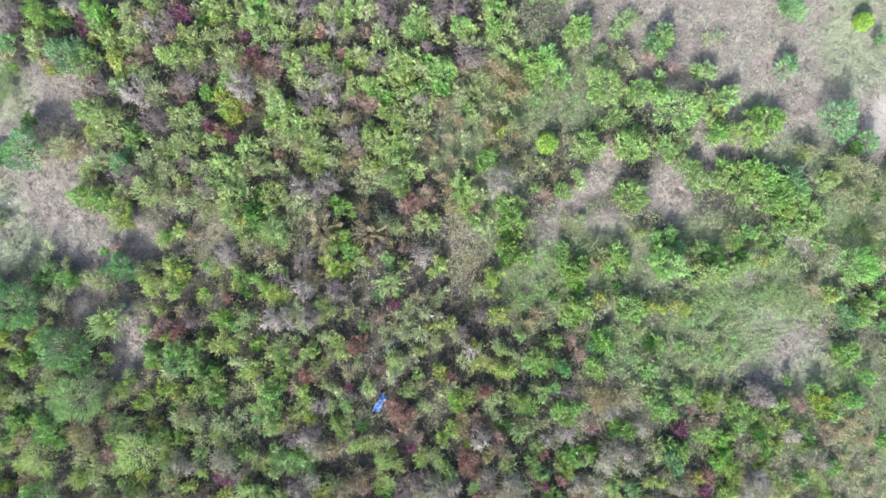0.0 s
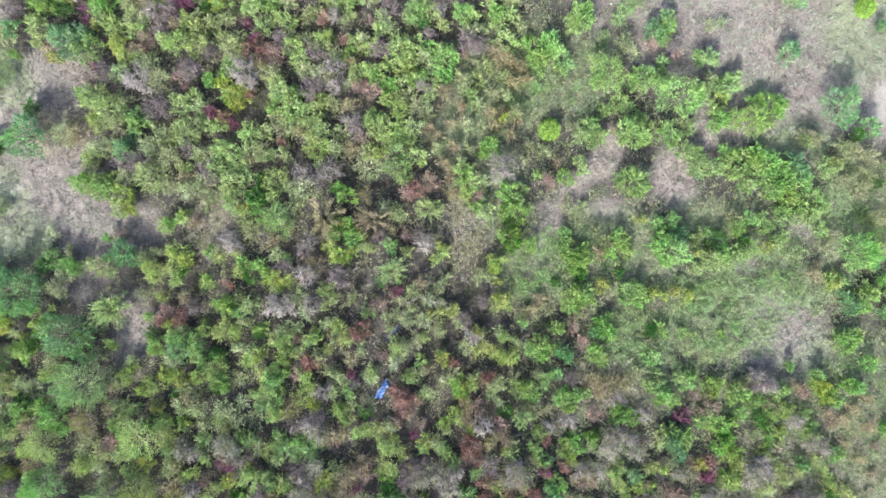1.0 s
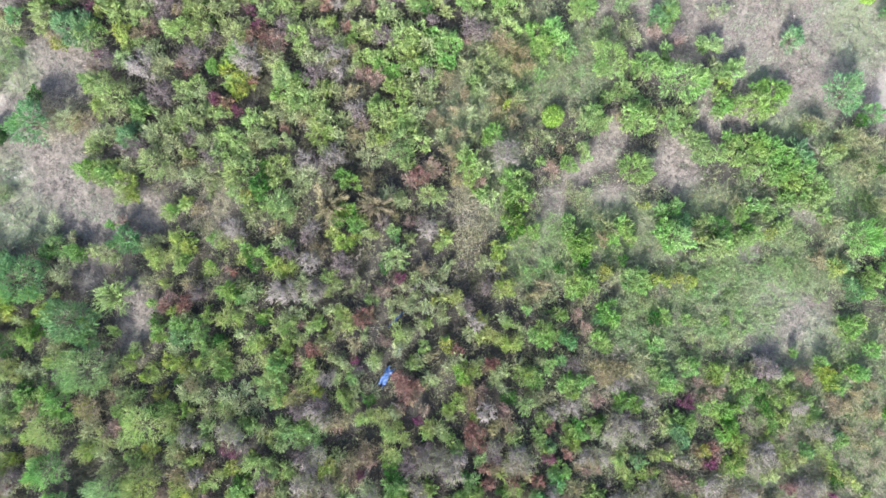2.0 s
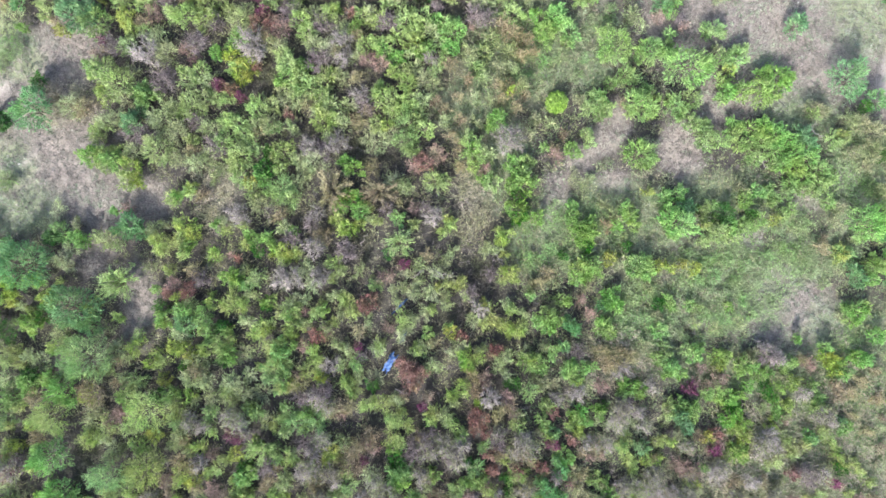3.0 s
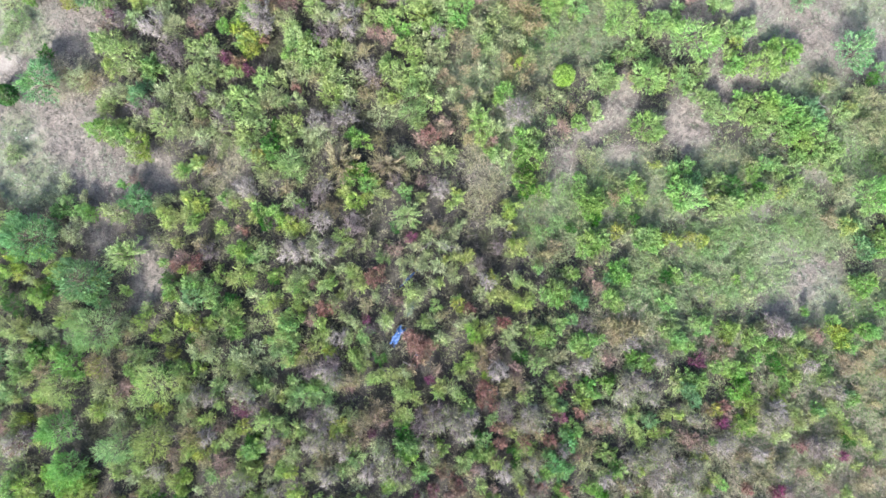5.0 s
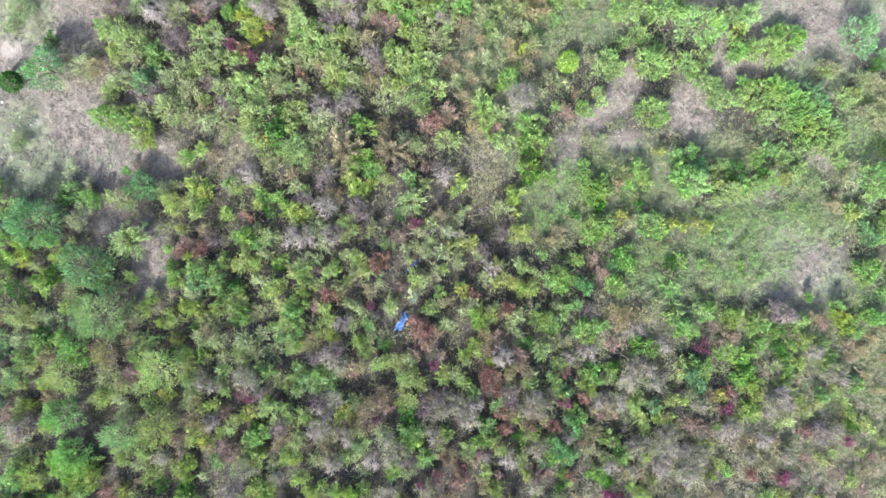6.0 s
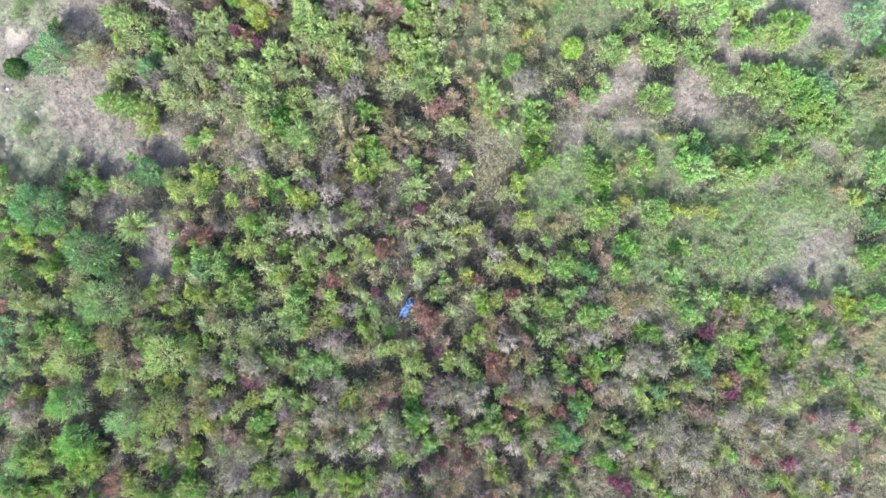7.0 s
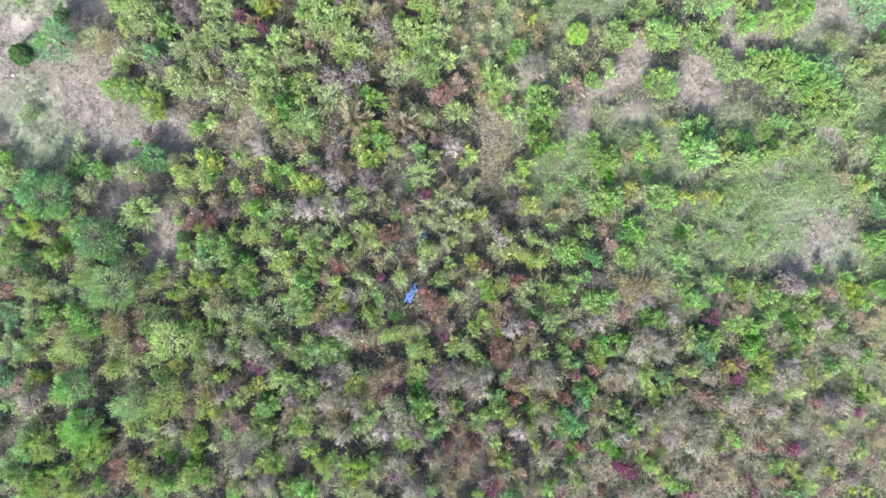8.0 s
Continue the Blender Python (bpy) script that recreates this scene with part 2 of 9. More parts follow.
def leaves(rng, at, way, length, width, face=(0.0, 0.0, 0.75), loose=0.45):
    """Small pointed leaves, one from each place along its way, that face roughly the given direction."""
    n = len(at)
    way = unit(way)
    up = np.broadcast_to(np.asarray(face), (n, 3)) + rng.normal(0, loose, (n, 3))
    side = unit(np.cross(way, up))
    nor = np.cross(side, way)
    length, width = length[:, None], width[:, None]
    mid = at + way * length * 0.4
    v = np.stack([at, mid + side * width * 0.6, at + way * length - side * width * 0.15 + nor * length * 0.08], 1).reshape(-1, 3)
    return v, np.arange(n * 3).reshape(-1, 3)


def sticks(rng, a, b, thick, thin):
    """Tapered three-sided sticks from a to b."""
    n = len(a)
    way = unit(b - a)
    s = unit(np.cross(way, rng.normal(0, 1, (n, 3))))
    u = np.cross(way, s)
    ring = []
    for at, r in ((a, thick), (b, thin)):
        for ang in (0, 2.094, 4.189):
            ring.append(at + (s * math.cos(ang) + u * math.sin(ang)) * r[:, None])
    v = np.stack(ring, 1).reshape(-1, 3)
    i = np.arange(n)[:, None] * 6
    f = np.concatenate([i + np.array(q) for q in ([0, 1, 4, 3], [1, 2, 5, 4], [2, 0, 3, 5])], 1).reshape(-1, 4)
    return v, f


def spikes(rng, a, b, thick):
    """Slim three-faced twigs that run out to a point."""
    n = len(a)
    way = unit(b - a)
    s = unit(np.cross(way, rng.normal(0, 1, (n, 3)))) * thick
    u = np.cross(way, s)
    v = np.stack([a + s, a - 0.5 * s + 0.87 * u, a - 0.5 * s - 0.87 * u, b], 1).reshape(-1, 3)
    i = np.arange(n)[:, None] * 4
    f = np.concatenate([i + np.array(q) for q in ([0, 1, 3], [1, 2, 3], [2, 0, 3])], 1).reshape(-1, 3)
    return v, f


def skeleton_of(rng, r, h, limbs, twigs, fan=0.45, low=0.40, far=0.80):
    """Limbs spread from the stem and twigs from the limbs: the start and end of each."""
    ang = np.linspace(0, 2 * math.pi, limbs, endpoint=False) + rng.normal(0, 0.35, limbs)
    reach = r * rng.uniform(low, far, limbs)
    reach[: max(1, limbs // 5)] *= 0.35
    a = np.stack([0.06 * r * np.cos(ang), 0.06 * r * np.sin(ang), h * rng.uniform(0.12, 0.32, limbs)], 1)
    top = h * (1.0 - 0.58 * (reach / r) ** 2) * rng.uniform(0.8, 1.0, limbs)
    b = np.stack([reach * np.cos(ang), reach * np.sin(ang), top], 1)
    own = np.repeat(np.arange(limbs), twigs)
    s = rng.uniform(0.35, 1.0, len(own))[:, None]
    ta = a[own] * (1 - s) + b[own] * s
    out = unit(b - a)[own] + rng.normal(0, fan, (len(own), 3))
    out[:, 2] = out[:, 2] * 0.45 + 0.15
    tb = ta + unit(out) * (r * rng.uniform(0.22, 0.46, len(own)))[:, None]
    flat = np.linalg.norm(tb[:, :2], axis=1)
    over = np.maximum(1.0, flat / (r * 1.02))
    tb[:, :2] /= over[:, None]
    tb[:, 2] = np.clip(tb[:, 2] + rng.normal(0, 0.09 * h, len(tb)), 0.12 * h, h)
    return a, b, ta, tb


def stem_mesh(rng, name, a, b, ta, tb, r, h, twig_thick, mat, stout=1.0):
    """The woody part: a stem that flares at its foot, limbs in two bends and the coarser twigs."""
    foot = np.zeros((1, 3))
    foot[0, 2] = -0.15
    neck = np.array([[rng.normal(0, 0.03), rng.normal(0, 0.03), h * 0.3]])
    t0 = stout * (0.022 + 0.022 * h)
    knee = (a + b) / 2 + rng.normal(0, 0.05 * r, a.shape) + np.array([0, 0, 0.05 * h])
    n = len(a)
    ta, tb = ta[::8], tb[::8]
    v, f = sticks(rng, np.concatenate([foot, a]), np.concatenate([neck, knee]), np.concatenate([[t0], np.full(n, t0 * 0.55)]), np.concatenate([[t0 * 0.7], np.full(n, t0 * 0.36)]))
    f = np.concatenate([f[:, [0, 1, 2]], f[:, [0, 2, 3]]])
    v2, f2 = spikes(rng, np.concatenate([knee, ta]), np.concatenate([b, tb]), np.concatenate([np.full((n, 1), t0 * 0.36), np.full((len(ta), 1), twig_thick)]))
    return mesh_of(name, np.concatenate([v, v2]), np.concatenate([f, f2 + len(v)]), mat)


def lobed(rng, n, lobes, low=-0.2, deep=0.45, wide=0.34):
    """Directions all over a dome and how far the crown reaches in each: swollen at the lobes, drawn in between them."""
    cz = rng.uniform(-0.1, 1.0, lobes)
    ca = np.arange(lobes) * 2.4 + rng.normal(0, 0.5, lobes)
    cf = np.sqrt(1 - cz * cz)
    c = np.stack([cf * np.cos(ca), cf * np.sin(ca), cz], 1)
    d = unit(np.concatenate([rng.normal(0, 1, (n - n * 2 // 3, 3)), c[rng.integers(0, lobes, n * 2 // 3)] + rng.normal(0, wide * 0.62, (n * 2 // 3, 3))]))
    d[:, 2] = np.where(d[:, 2] < low, -d[:, 2], d[:, 2])
    near = np.arccos(np.clip(d @ c.T, -1, 1))
    size = wide * rng.uniform(0.7, 1.35, lobes)
    swell = (np.exp(-(near / size) ** 2) * rng.uniform(0.45, 1.1, lobes)).max(1)
    return d, 1.0 - deep + deep * swell


def leafy(seed, r, h, foliage, dense=1.0, size=1.0, twig="bark", deep=0.45, streak=False):
    """A leafy shrub: a trunk mesh, and a ragged lobed dome of short leafy shoots for the crown; streak gives it slim rod-like shoots."""
    rng = np.random.default_rng(seed)
    limbs, twigs = 6 + int(2 * r), 4 + int(2 * r)
    a, b, ta, tb = skeleton_of(rng, r * 0.9, h * 0.9, limbs, twigs, 0.36, 0.36, 0.86)
    wood = stem_mesh(rng, "trunk", a, b, ta, tb, r, h, 0.012, TWIG[twig])
    shoots = int(26 + 135 * r ** 1.8)
    d, reach = lobed(rng, shoots, 7 + int(7 * r), -0.02, deep if r < 1.3 else deep * 0.75)
    depth = rng.uniform(0.84, 1.12, shoots) * reach
    oval = rng.uniform(0.84, 1.12)
    tip = d * np.array([r * oval, r / oval, h * 0.62]) * depth[:, None]
    tip[:, 2] += h * 0.38
    tip[:, :2] += rng.normal(0, 0.06 * r, 2)
    grow = unit(d * np.array([1.0, 1.0, 0.6]) + np.array([0, 0, 0.18]) + rng.normal(0, 0.26, (shoots, 3)))
    long = rng.uniform(0.16, 0.42, shoots) * (0.75 + 0.25 * r) * (1.7 if streak else 1.0)
    n = int(dense * 1120 * r ** 1.75)
    own = rng.integers(0, shoots, n)
    s = rng.uniform(-0.05, 1.0, n)[:, None]
    at = tip[own] - grow[own] * long[own][:, None] * s + rng.normal(0, 0.022, (n, 3)) * (0.7 + 0.8 * s)
    inner = rng.random(n) < 0.10
    k = rng.uniform(0.4, 0.85, n)[:, None]
    core = np.array([0, 0, 0.36 * h])
    at[inner] = ((at - core) * k + core)[inner]
    way = grow[own] + rng.normal(0, 0.24 if streak else 0.36, (n, 3))
    length = size * rng.uniform(0.12, 0.25, n)
    slim = 0.78 if streak else 1.0
    tuft = rng.normal(0, 0.30, (shoots, 3))
    v, f = leaves(rng, at, way, length, length * slim * rng.uniform(0.30, 0.44, n), d[own] * np.array([1.15, 1.15, 0.75]) + np.array([0, 0, 0.12]) + tuft[own], 0.16)
    return wood, mesh_of("crown", v, f, LEAF[foliage])


def spreading(seed, r, h, foliage, dense=1.0):
    """A shrub whose long leafy shoots all radiate from its middle."""
    rng = np.random.default_rng(seed)
    a, b, ta, tb = skeleton_of(rng, r, h, 26 + int(14 * r), 4 + int(2 * r), 0.22, 0.35, 0.95)
    wood = stem_mesh(rng, "trunk", a, b, ta, tb, r, h, 0.013, TWIG["brown"])
    n = int(dense * 1700 * r ** 1.75)
    own = rng.integers(0, len(ta), n)
    s = rng.uniform(-0.6, 1.05, n)[:, None]
    at = ta[own] * (1 - s) + tb[own] * s + rng.normal(0, 0.035, (n, 3))
    out = at * np.array([1, 1, 0]) / r
    way = unit(tb[own] - ta[own]) + 0.5 * out + rng.normal(0, 0.26, (n, 3))
    length = rng.uniform(0.11, 0.23, n)
    v, f = leaves(rng, at, way, length, length * rng.uniform(0.26, 0.40, n), unit(out * 0.9 + np.array([0, 0, 0.6])) + rng.normal(0, 0.4, ta.shape)[own], 0.17)
    return wood, mesh_of("crown", v, f, LEAF[foliage])


def ball(seed, r, h, foliage):
    """A dense rounded shrub with small leaves all over its dome."""
    rng = np.random.default_rng(seed)
    a, b, ta, tb = skeleton_of(rng, r * 0.8, h * 0.9, 7, 6)
    wood = stem_mesh(rng, "trunk", a, b, ta, tb, r, h, 0.012, TWIG["bark"])
    n = int(3400 * r ** 1.8)
    d = unit(rng.normal(0, 1, (n, 3)))
    d[:, 2] = np.abs(d[:, 2]) * 1.1 - 0.25
    lump = 1 + 0.10 * np.sin(3 * d[:, 0] * 3 + seed) * np.sin(4 * d[:, 1] * 2.5) + rng.normal(0, 0.03, n)
    at = d * np.array([r * 0.86, r * 0.86, h * 0.62]) * (lump * rng.uniform(0.78, 1.0, n) ** 0.6)[:, None]
    at[:, 2] += h * 0.40
    length = rng.uniform(0.11, 0.2, n)
    v, f = leaves(rng, at, d + rng.normal(0, 0.6, (n, 3)), length, length * 0.7, d, 0.3)
    return wood, mesh_of("crown", v, f, LEAF[foliage])


def bare(seed, r, h, twig, foliage, leafage=0.12):
    """A shrub that has dropped its leaves: fans of fine twigs with a few dead leaves."""
    rng = np.random.default_rng(seed)
    limbs, twigs = 9 + int(5 * r), 8 + int(4 * r)
    a, b, ta, tb = skeleton_of(rng, r, h, limbs, twigs)
    wood = stem_mesh(rng, "trunk", a, b, ta, tb, r, h, 0.014, TWIG[twig], 0.55)
    n = int(430 * r ** 1.7)
    own = rng.integers(0, len(ta), n)
    s = rng.uniform(0.15, 1.0, n)[:, None]
    at = ta[own] * (1 - s) + tb[own] * s
    way = unit(tb[own] - ta[own]) + rng.normal(0, 0.42, (n, 3))
    end = at + unit(way) * rng.uniform(0.18, 0.55, n)[:, None]
    v, f = spikes(rng, at, end, 0.017)
    m = int(leafage * 900 * r ** 1.75)
    own = rng.integers(0, n, m)
    length = rng.uniform(0.09, 0.19, m)
    spot = end[own] + rng.normal(0, 0.04, (m, 3))
    v2, f2 = leaves(rng, spot, way[own] + rng.normal(0, 0.4, (m, 3)), length, length * 0.55, unit(spot * np.array([1.1, 1.1, 0]) / r + np.array([0, 0, 0.55])), 0.35)
    me = mesh_of("crown", np.concatenate([v, v2]), np.concatenate([f, f2 + len(v)]), TWIG[twig])
    me.materials.append(LEAF[foliage])
    me.polygons.foreach_set("material_index", np.concatenate([np.zeros(len(f)), np.ones(len(f2))]).astype(np.int32))
    return wood, me


# kind: (words for the label, category, maker)
KINDS = {
    "green_shrub": ("bright green leafy shrub", "shrub", lambda s, r, h: leafy(s, r, h, "bright", 1.35)),
    "yellow_green_shrub": ("yellow-green leafy shrub", "shrub", lambda s, r, h: leafy(s, r, h, "lime", 1.0)),
    "olive_shrub": ("muted olive-green twiggy shrub", "shrub", lambda s, r, h: leafy(s, r, h, "olive", 0.85, streak=True)),
    "blue_green_shrub": ("blue-green leafy shrub", "shrub", lambda s, r, h: leafy(s, r, h, "blue", 1.2)),
    "blue_green_tree": ("dense blue-green young tree", "tree", lambda s, r, h: leafy(s, r, h, "blue", 1.4)),
    "dark_green_shrub": ("dark green dense shrub", "shrub", lambda s, r, h: leafy(s, r, h, "dark", 1.3, 0.8)),
    "yellowing_shrub": ("green shrub turning autumn yellow", "shrub", lambda s, r, h: leafy(s, r, h, "yellow", 1.0)),
    "russet_shrub": ("rust-red autumn-leaved shrub", "shrub", lambda s, r, h: leafy(s, r, h, "russet", 0.95)),
    "magenta_shrub": ("small magenta autumn-leaved shrub", "shrub", lambda s, r, h: leafy(s, r, h, "magenta", 1.0, 0.9)),
    "pink_brown_shrub": ("pink-brown thinly leaved shrub", "shrub", lambda s, r, h: leafy(s, r, h, "pink", 0.9, 0.9, "brown", streak=True)),
    "mauve_bare_shrub": ("mauve-grey nearly leafless shrub", "shrub", lambda s, r, h: bare(s, r, h, "mauve", "mauve", 0.36)),
    "grey_bare_shrub": ("pale grey leafless shrub", "shrub", lambda s, r, h: bare(s, r, h, "grey", "dull", 0.10)),
    "brown_dry_shrub": ("dry beige-brown twiggy shrub", "shrub", lambda s, r, h: leafy(s, r, h, "dry", 0.9, 0.9, "brown", streak=True)),
    "round_dark_shrub": ("rounded dark green dense shrub", "shrub", lambda s, r, h: ball(s, r, h, "dark")),
    "round_lime_shrub": ("rounded lime-green dense shrub", "shrub", lambda s, r, h: ball(s, r, h, "ball")),
    "spreading_green_shrub": ("pale green shrub with long radiating shoots", "shrub", lambda s, r, h: spreading(s, r, h, "lime", 1.1)),
    "spreading_brown_shrub": ("khaki-brown shrub with long radiating shoots", "shrub", lambda s, r, h: spreading(s, r, h, "khaki", 1.2)),
    "lime_green_shrub": ("fresh lime-green leafy shrub", "shrub", lambda s, r, h: leafy(s, r, h, "fresh", 1.05)),
    "light_green_shrub": ("light green leafy shrub", "shrub", lambda s, r, h: leafy(s, r, h, "light", 1.0, streak=True)),
    "medium_green_shrub": ("medium green leafy shrub", "shrub", lambda s, r, h: leafy(s, r, h, "medium", 1.2)),
    "grey_green_shrub": ("soft grey-green leafy shrub", "shrub", lambda s, r, h: leafy(s, r, h, "grey_green", 1.15, streak=True)),
    "dull_olive_shrub": ("dull olive-green rough shrub", "shrub", lambda s, r, h: leafy(s, r, h, "dull", 0.95, streak=True)),
    "half_bare_shrub": ("half-leafless grey-green twiggy shrub", "shrub", lambda s, r, h: bare(s, r, h, "grey", "dull", 0.95)),
    "low_scrub_bush": ("low grey-olive scrub bush", "shrub", lambda s, r, h: leafy(s, r, h, "olive", 0.7, 0.9, streak=True)),
    "low_green_thicket": ("low tangled green bramble patch", "thicket", lambda s, r, h: leafy(s, r, h, "weed", 1.2, 0.85)),
}
SIZES = [0.4, 0.6, 0.85, 1.15, 1.5, 2.0, 2.6]
MADE = {}
PLACES = []
turner = random.Random(7)


def plant(kind, x, y, r, h):
    """One shrub of that kind, its crown about r wide from the stem and h high, standing at x, y."""
    words, category, maker = KINDS[kind]
    size = min(SIZES, key=lambda s: abs(math.log(s / r)))
    variant = turner.randrange(4)
    key = (kind, size, variant)
    if key not in MADE:
        seed = list(KINDS).index(kind) * 100 + SIZES.index(size) * 10 + variant
        MADE[key] = maker(seed, size, 0.8 + 1.05 * size)
    wood, leaf = MADE[key]
    thing = new(kind)
    z = float(relief(np.array(x), np.array(y)))
    wide = r / size
    thing.matrix_basis = Matrix.LocRotScale((x, y, z), Euler((0, 0, turner.uniform(0, 6.283))), (wide, wide, h / (0.8 + 1.05 * size)))
    for name, me in (("trunk", wood), ("crown", leaf)):
        p = new(name, me)
        p.parent = thing
    lone = inside(np.array([x]), np.array([y]), CLEARINGS)[0] > 0.4
    grown = "tall " if h > 3.0 else "small " if h < 1.7 and "small" not in words and "low" not in words else ""
    weedy = x > 9 and inside(np.array([x]), np.array([y]), MEADOWS)[0] > 0.4
    tagged(thing, grown + words + (" standing in dry grass" if lone else " in weedy open ground" if weedy else " among dense scrub"), category, words.replace("small ", "") + "s")
    PLACES.append((x, y, r))
    return thing


# the shrubs, from north to south across the field
plant("blue_green_shrub", -32.30, 16.37, 1.58, 2.66)
plant("green_shrub", -30.53, 15.80, 1.52, 2.61)
plant("blue_green_shrub", -31.15, 16.89, 1.34, 2.45)
plant("yellow_green_shrub", -34.65, 16.63, 0.92, 2.04)
plant("brown_dry_shrub", -33.93, 15.80, 0.92, 2.04)
plant("yellowing_shrub", -33.33, 15.24, 0.79, 1.94)
plant("low_scrub_bush", -38.07, 16.53, 1.52, 1.25)
plant("low_scrub_bush", -38.97, 15.35, 1.18, 1.03)
plant("low_green_thicket", -38.35, 13.86, 1.34, 1.15)
plant("low_green_thicket", -38.90, 12.81, 1.05, 0.97)
plant("green_shrub", -36.82, 15.56, 0.59, 1.79)
plant("yellowing_shrub", -28.07, 16.60, 1.05, 2.14)
plant("yellowing_shrub", -27.46, 15.30, 0.99, 2.09)
plant("yellow_green_shrub", -27.83, 14.03, 1.05, 2.14)
plant("brown_dry_shrub", -26.29, 15.98, 0.99, 2.09)
plant("yellow_green_shrub", -26.52, 15.42, 0.79, 1.94)
plant("olive_shrub", -25.12, 14.38, 1.22, 2.35)
plant("pink_brown_shrub", -25.66, 16.75, 0.99, 2.09)
plant("olive_shrub", -24.38, 13.16, 1.34, 2.45)
plant("yellow_green_shrub", -22.66, 16.38, 1.46, 2.55)
plant("yellow_green_shrub", -21.24, 16.07, 1.22, 2.35)
plant("yellow_green_shrub", -23.97, 16.86, 0.92, 2.04)
plant("olive_shrub", -20.47, 16.61, 0.92, 2.04)
plant("mauve_bare_shrub", -20.20, 15.80, 0.79, 1.94)
plant("magenta_shrub", -29.94, 14.31, 0.59, 2.13)
plant("brown_dry_shrub", -29.54, 13.58, 0.79, 1.94)
plant("pink_brown_shrub", -30.52, 13.25, 0.72, 1.89)
plant("grey_bare_shrub", -26.02, 13.13, 1.58, 2.66)
plant("mauve_bare_shrub", -28.91, 13.85, 0.99, 2.09)
plant("mauve_bare_shrub", -24.38, 10.98, 1.34, 2.45)
plant("mauve_bare_shrub", -21.77, 14.17, 1.05, 2.14)
plant("pink_brown_shrub", -22.78, 13.72, 0.79, 1.94)
plant("pink_brown_shrub", -22.05, 12.74, 0.79, 1.94)
plant("green_shrub", -20.35, 13.23, 0.79, 1.94)
plant("yellow_green_shrub", -29.92, 11.70, 1.46, 2.55)
plant("green_shrub", -30.65, 12.00, 1.05, 2.14)
plant("yellow_green_shrub", -28.33, 10.65, 1.49, 3.12)
plant("yellowing_shrub", -29.51, 9.56, 1.18, 2.25)
plant("olive_shrub", -27.60, 11.51, 1.05, 2.14)
plant("olive_shrub", -27.96, 9.34, 0.92, 2.04)
plant("dark_green_shrub", -26.27, 9.65, 1.18, 2.25)
plant("green_shrub", -26.41, 10.06, 0.92, 2.04)
plant("yellow_green_shrub", -25.19, 9.79, 0.66, 1.84)
plant("dark_green_shrub", -35.39, 10.95, 0.92, 2.04)
plant("round_dark_shrub", -39.21, 7.61, 0.99, 1.84)
plant("olive_shrub", -32.61, 8.81, 1.34, 2.45)
plant("brown_dry_shrub", -31.60, 8.83, 1.18, 2.25)
plant("brown_dry_shrub", -33.69, 9.20, 0.92, 2.04)
plant("yellow_green_shrub", -22.48, 11.00, 1.18, 2.25)
plant("yellow_green_shrub", -21.49, 11.71, 1.22, 2.35)
plant("olive_shrub", -20.80, 11.01, 1.05, 2.14)
plant("yellow_green_shrub", -22.20, 8.80, 1.34, 2.45)
plant("yellow_green_shrub", -21.21, 9.29, 1.22, 2.35)
plant("yellow_green_shrub", -23.01, 8.36, 0.92, 2.04)
plant("olive_shrub", -23.94, 8.58, 1.18, 2.25)
plant("yellow_green_shrub", -20.34, 9.57, 0.92, 2.04)
plant("magenta_shrub", -19.99, 10.35, 0.72, 2.23)
plant("blue_green_shrub", -27.31, 7.36, 1.22, 2.35)
plant("olive_shrub", -28.64, 7.83, 0.92, 2.04)
plant("mauve_bare_shrub", -26.12, 6.37, 0.92, 2.04)
plant("blue_green_shrub", -26.82, 8.03, 0.79, 1.94)
plant("olive_shrub", -24.63, 7.35, 1.34, 2.45)
plant("olive_shrub", -23.42, 6.38, 1.34, 2.45)
plant("olive_shrub", -25.44, 7.88, 0.92, 2.04)
plant("yellow_green_shrub", -22.28, 5.83, 0.92, 2.04)
plant("olive_shrub", -20.94, 6.88, 1.18, 2.25)
plant("mauve_bare_shrub", -21.82, 7.40, 0.79, 1.94)
plant("olive_shrub", -29.76, 7.38, 1.18, 2.25)
plant("yellow_green_shrub", -30.39, 6.86, 0.92, 2.04)
plant("mauve_bare_shrub", -27.14, 6.37, 0.92, 2.04)
plant("olive_shrub", -30.30, 6.09, 0.92, 2.04)
plant("green_shrub", -30.97, 4.61, 1.18, 2.25)
plant("yellow_green_shrub", -29.93, 4.60, 1.22, 2.35)
plant("green_shrub", -28.99, 4.22, 1.18, 2.25)
plant("yellow_green_shrub", -28.62, 4.97, 0.79, 1.94)
plant("yellow_green_shrub", -29.52, 3.66, 0.92, 2.04)
plant("yellow_green_shrub", -25.09, 4.92, 1.46, 2.55)
plant("yellow_green_shrub", -25.95, 5.70, 0.79, 1.94)
plant("yellow_green_shrub", -24.18, 4.47, 0.92, 2.04)
plant("olive_shrub", -27.36, 4.91, 1.05, 2.14)
plant("yellowing_shrub", -27.53, 3.64, 1.18, 2.25)
plant("olive_shrub", -23.24, 4.42, 1.05, 2.14)
plant("olive_shrub", -22.01, 3.73, 1.18, 2.25)
plant("brown_dry_shrub", -22.29, 4.96, 0.92, 2.04)
plant("olive_shrub", -20.79, 4.45, 1.18, 2.25)
plant("mauve_bare_shrub", -20.30, 5.44, 0.85, 1.99)
plant("olive_shrub", -18.34, 16.07, 1.22, 2.35)
plant("olive_shrub", -19.02, 16.75, 0.92, 2.04)
plant("olive_shrub", -17.66, 16.85, 0.92, 2.04)
plant("magenta_shrub", -16.06, 16.89, 0.72, 2.23)
plant("russet_shrub", -16.42, 15.69, 0.99, 2.42)
plant("pink_brown_shrub", -14.69, 15.32, 1.34, 2.45)
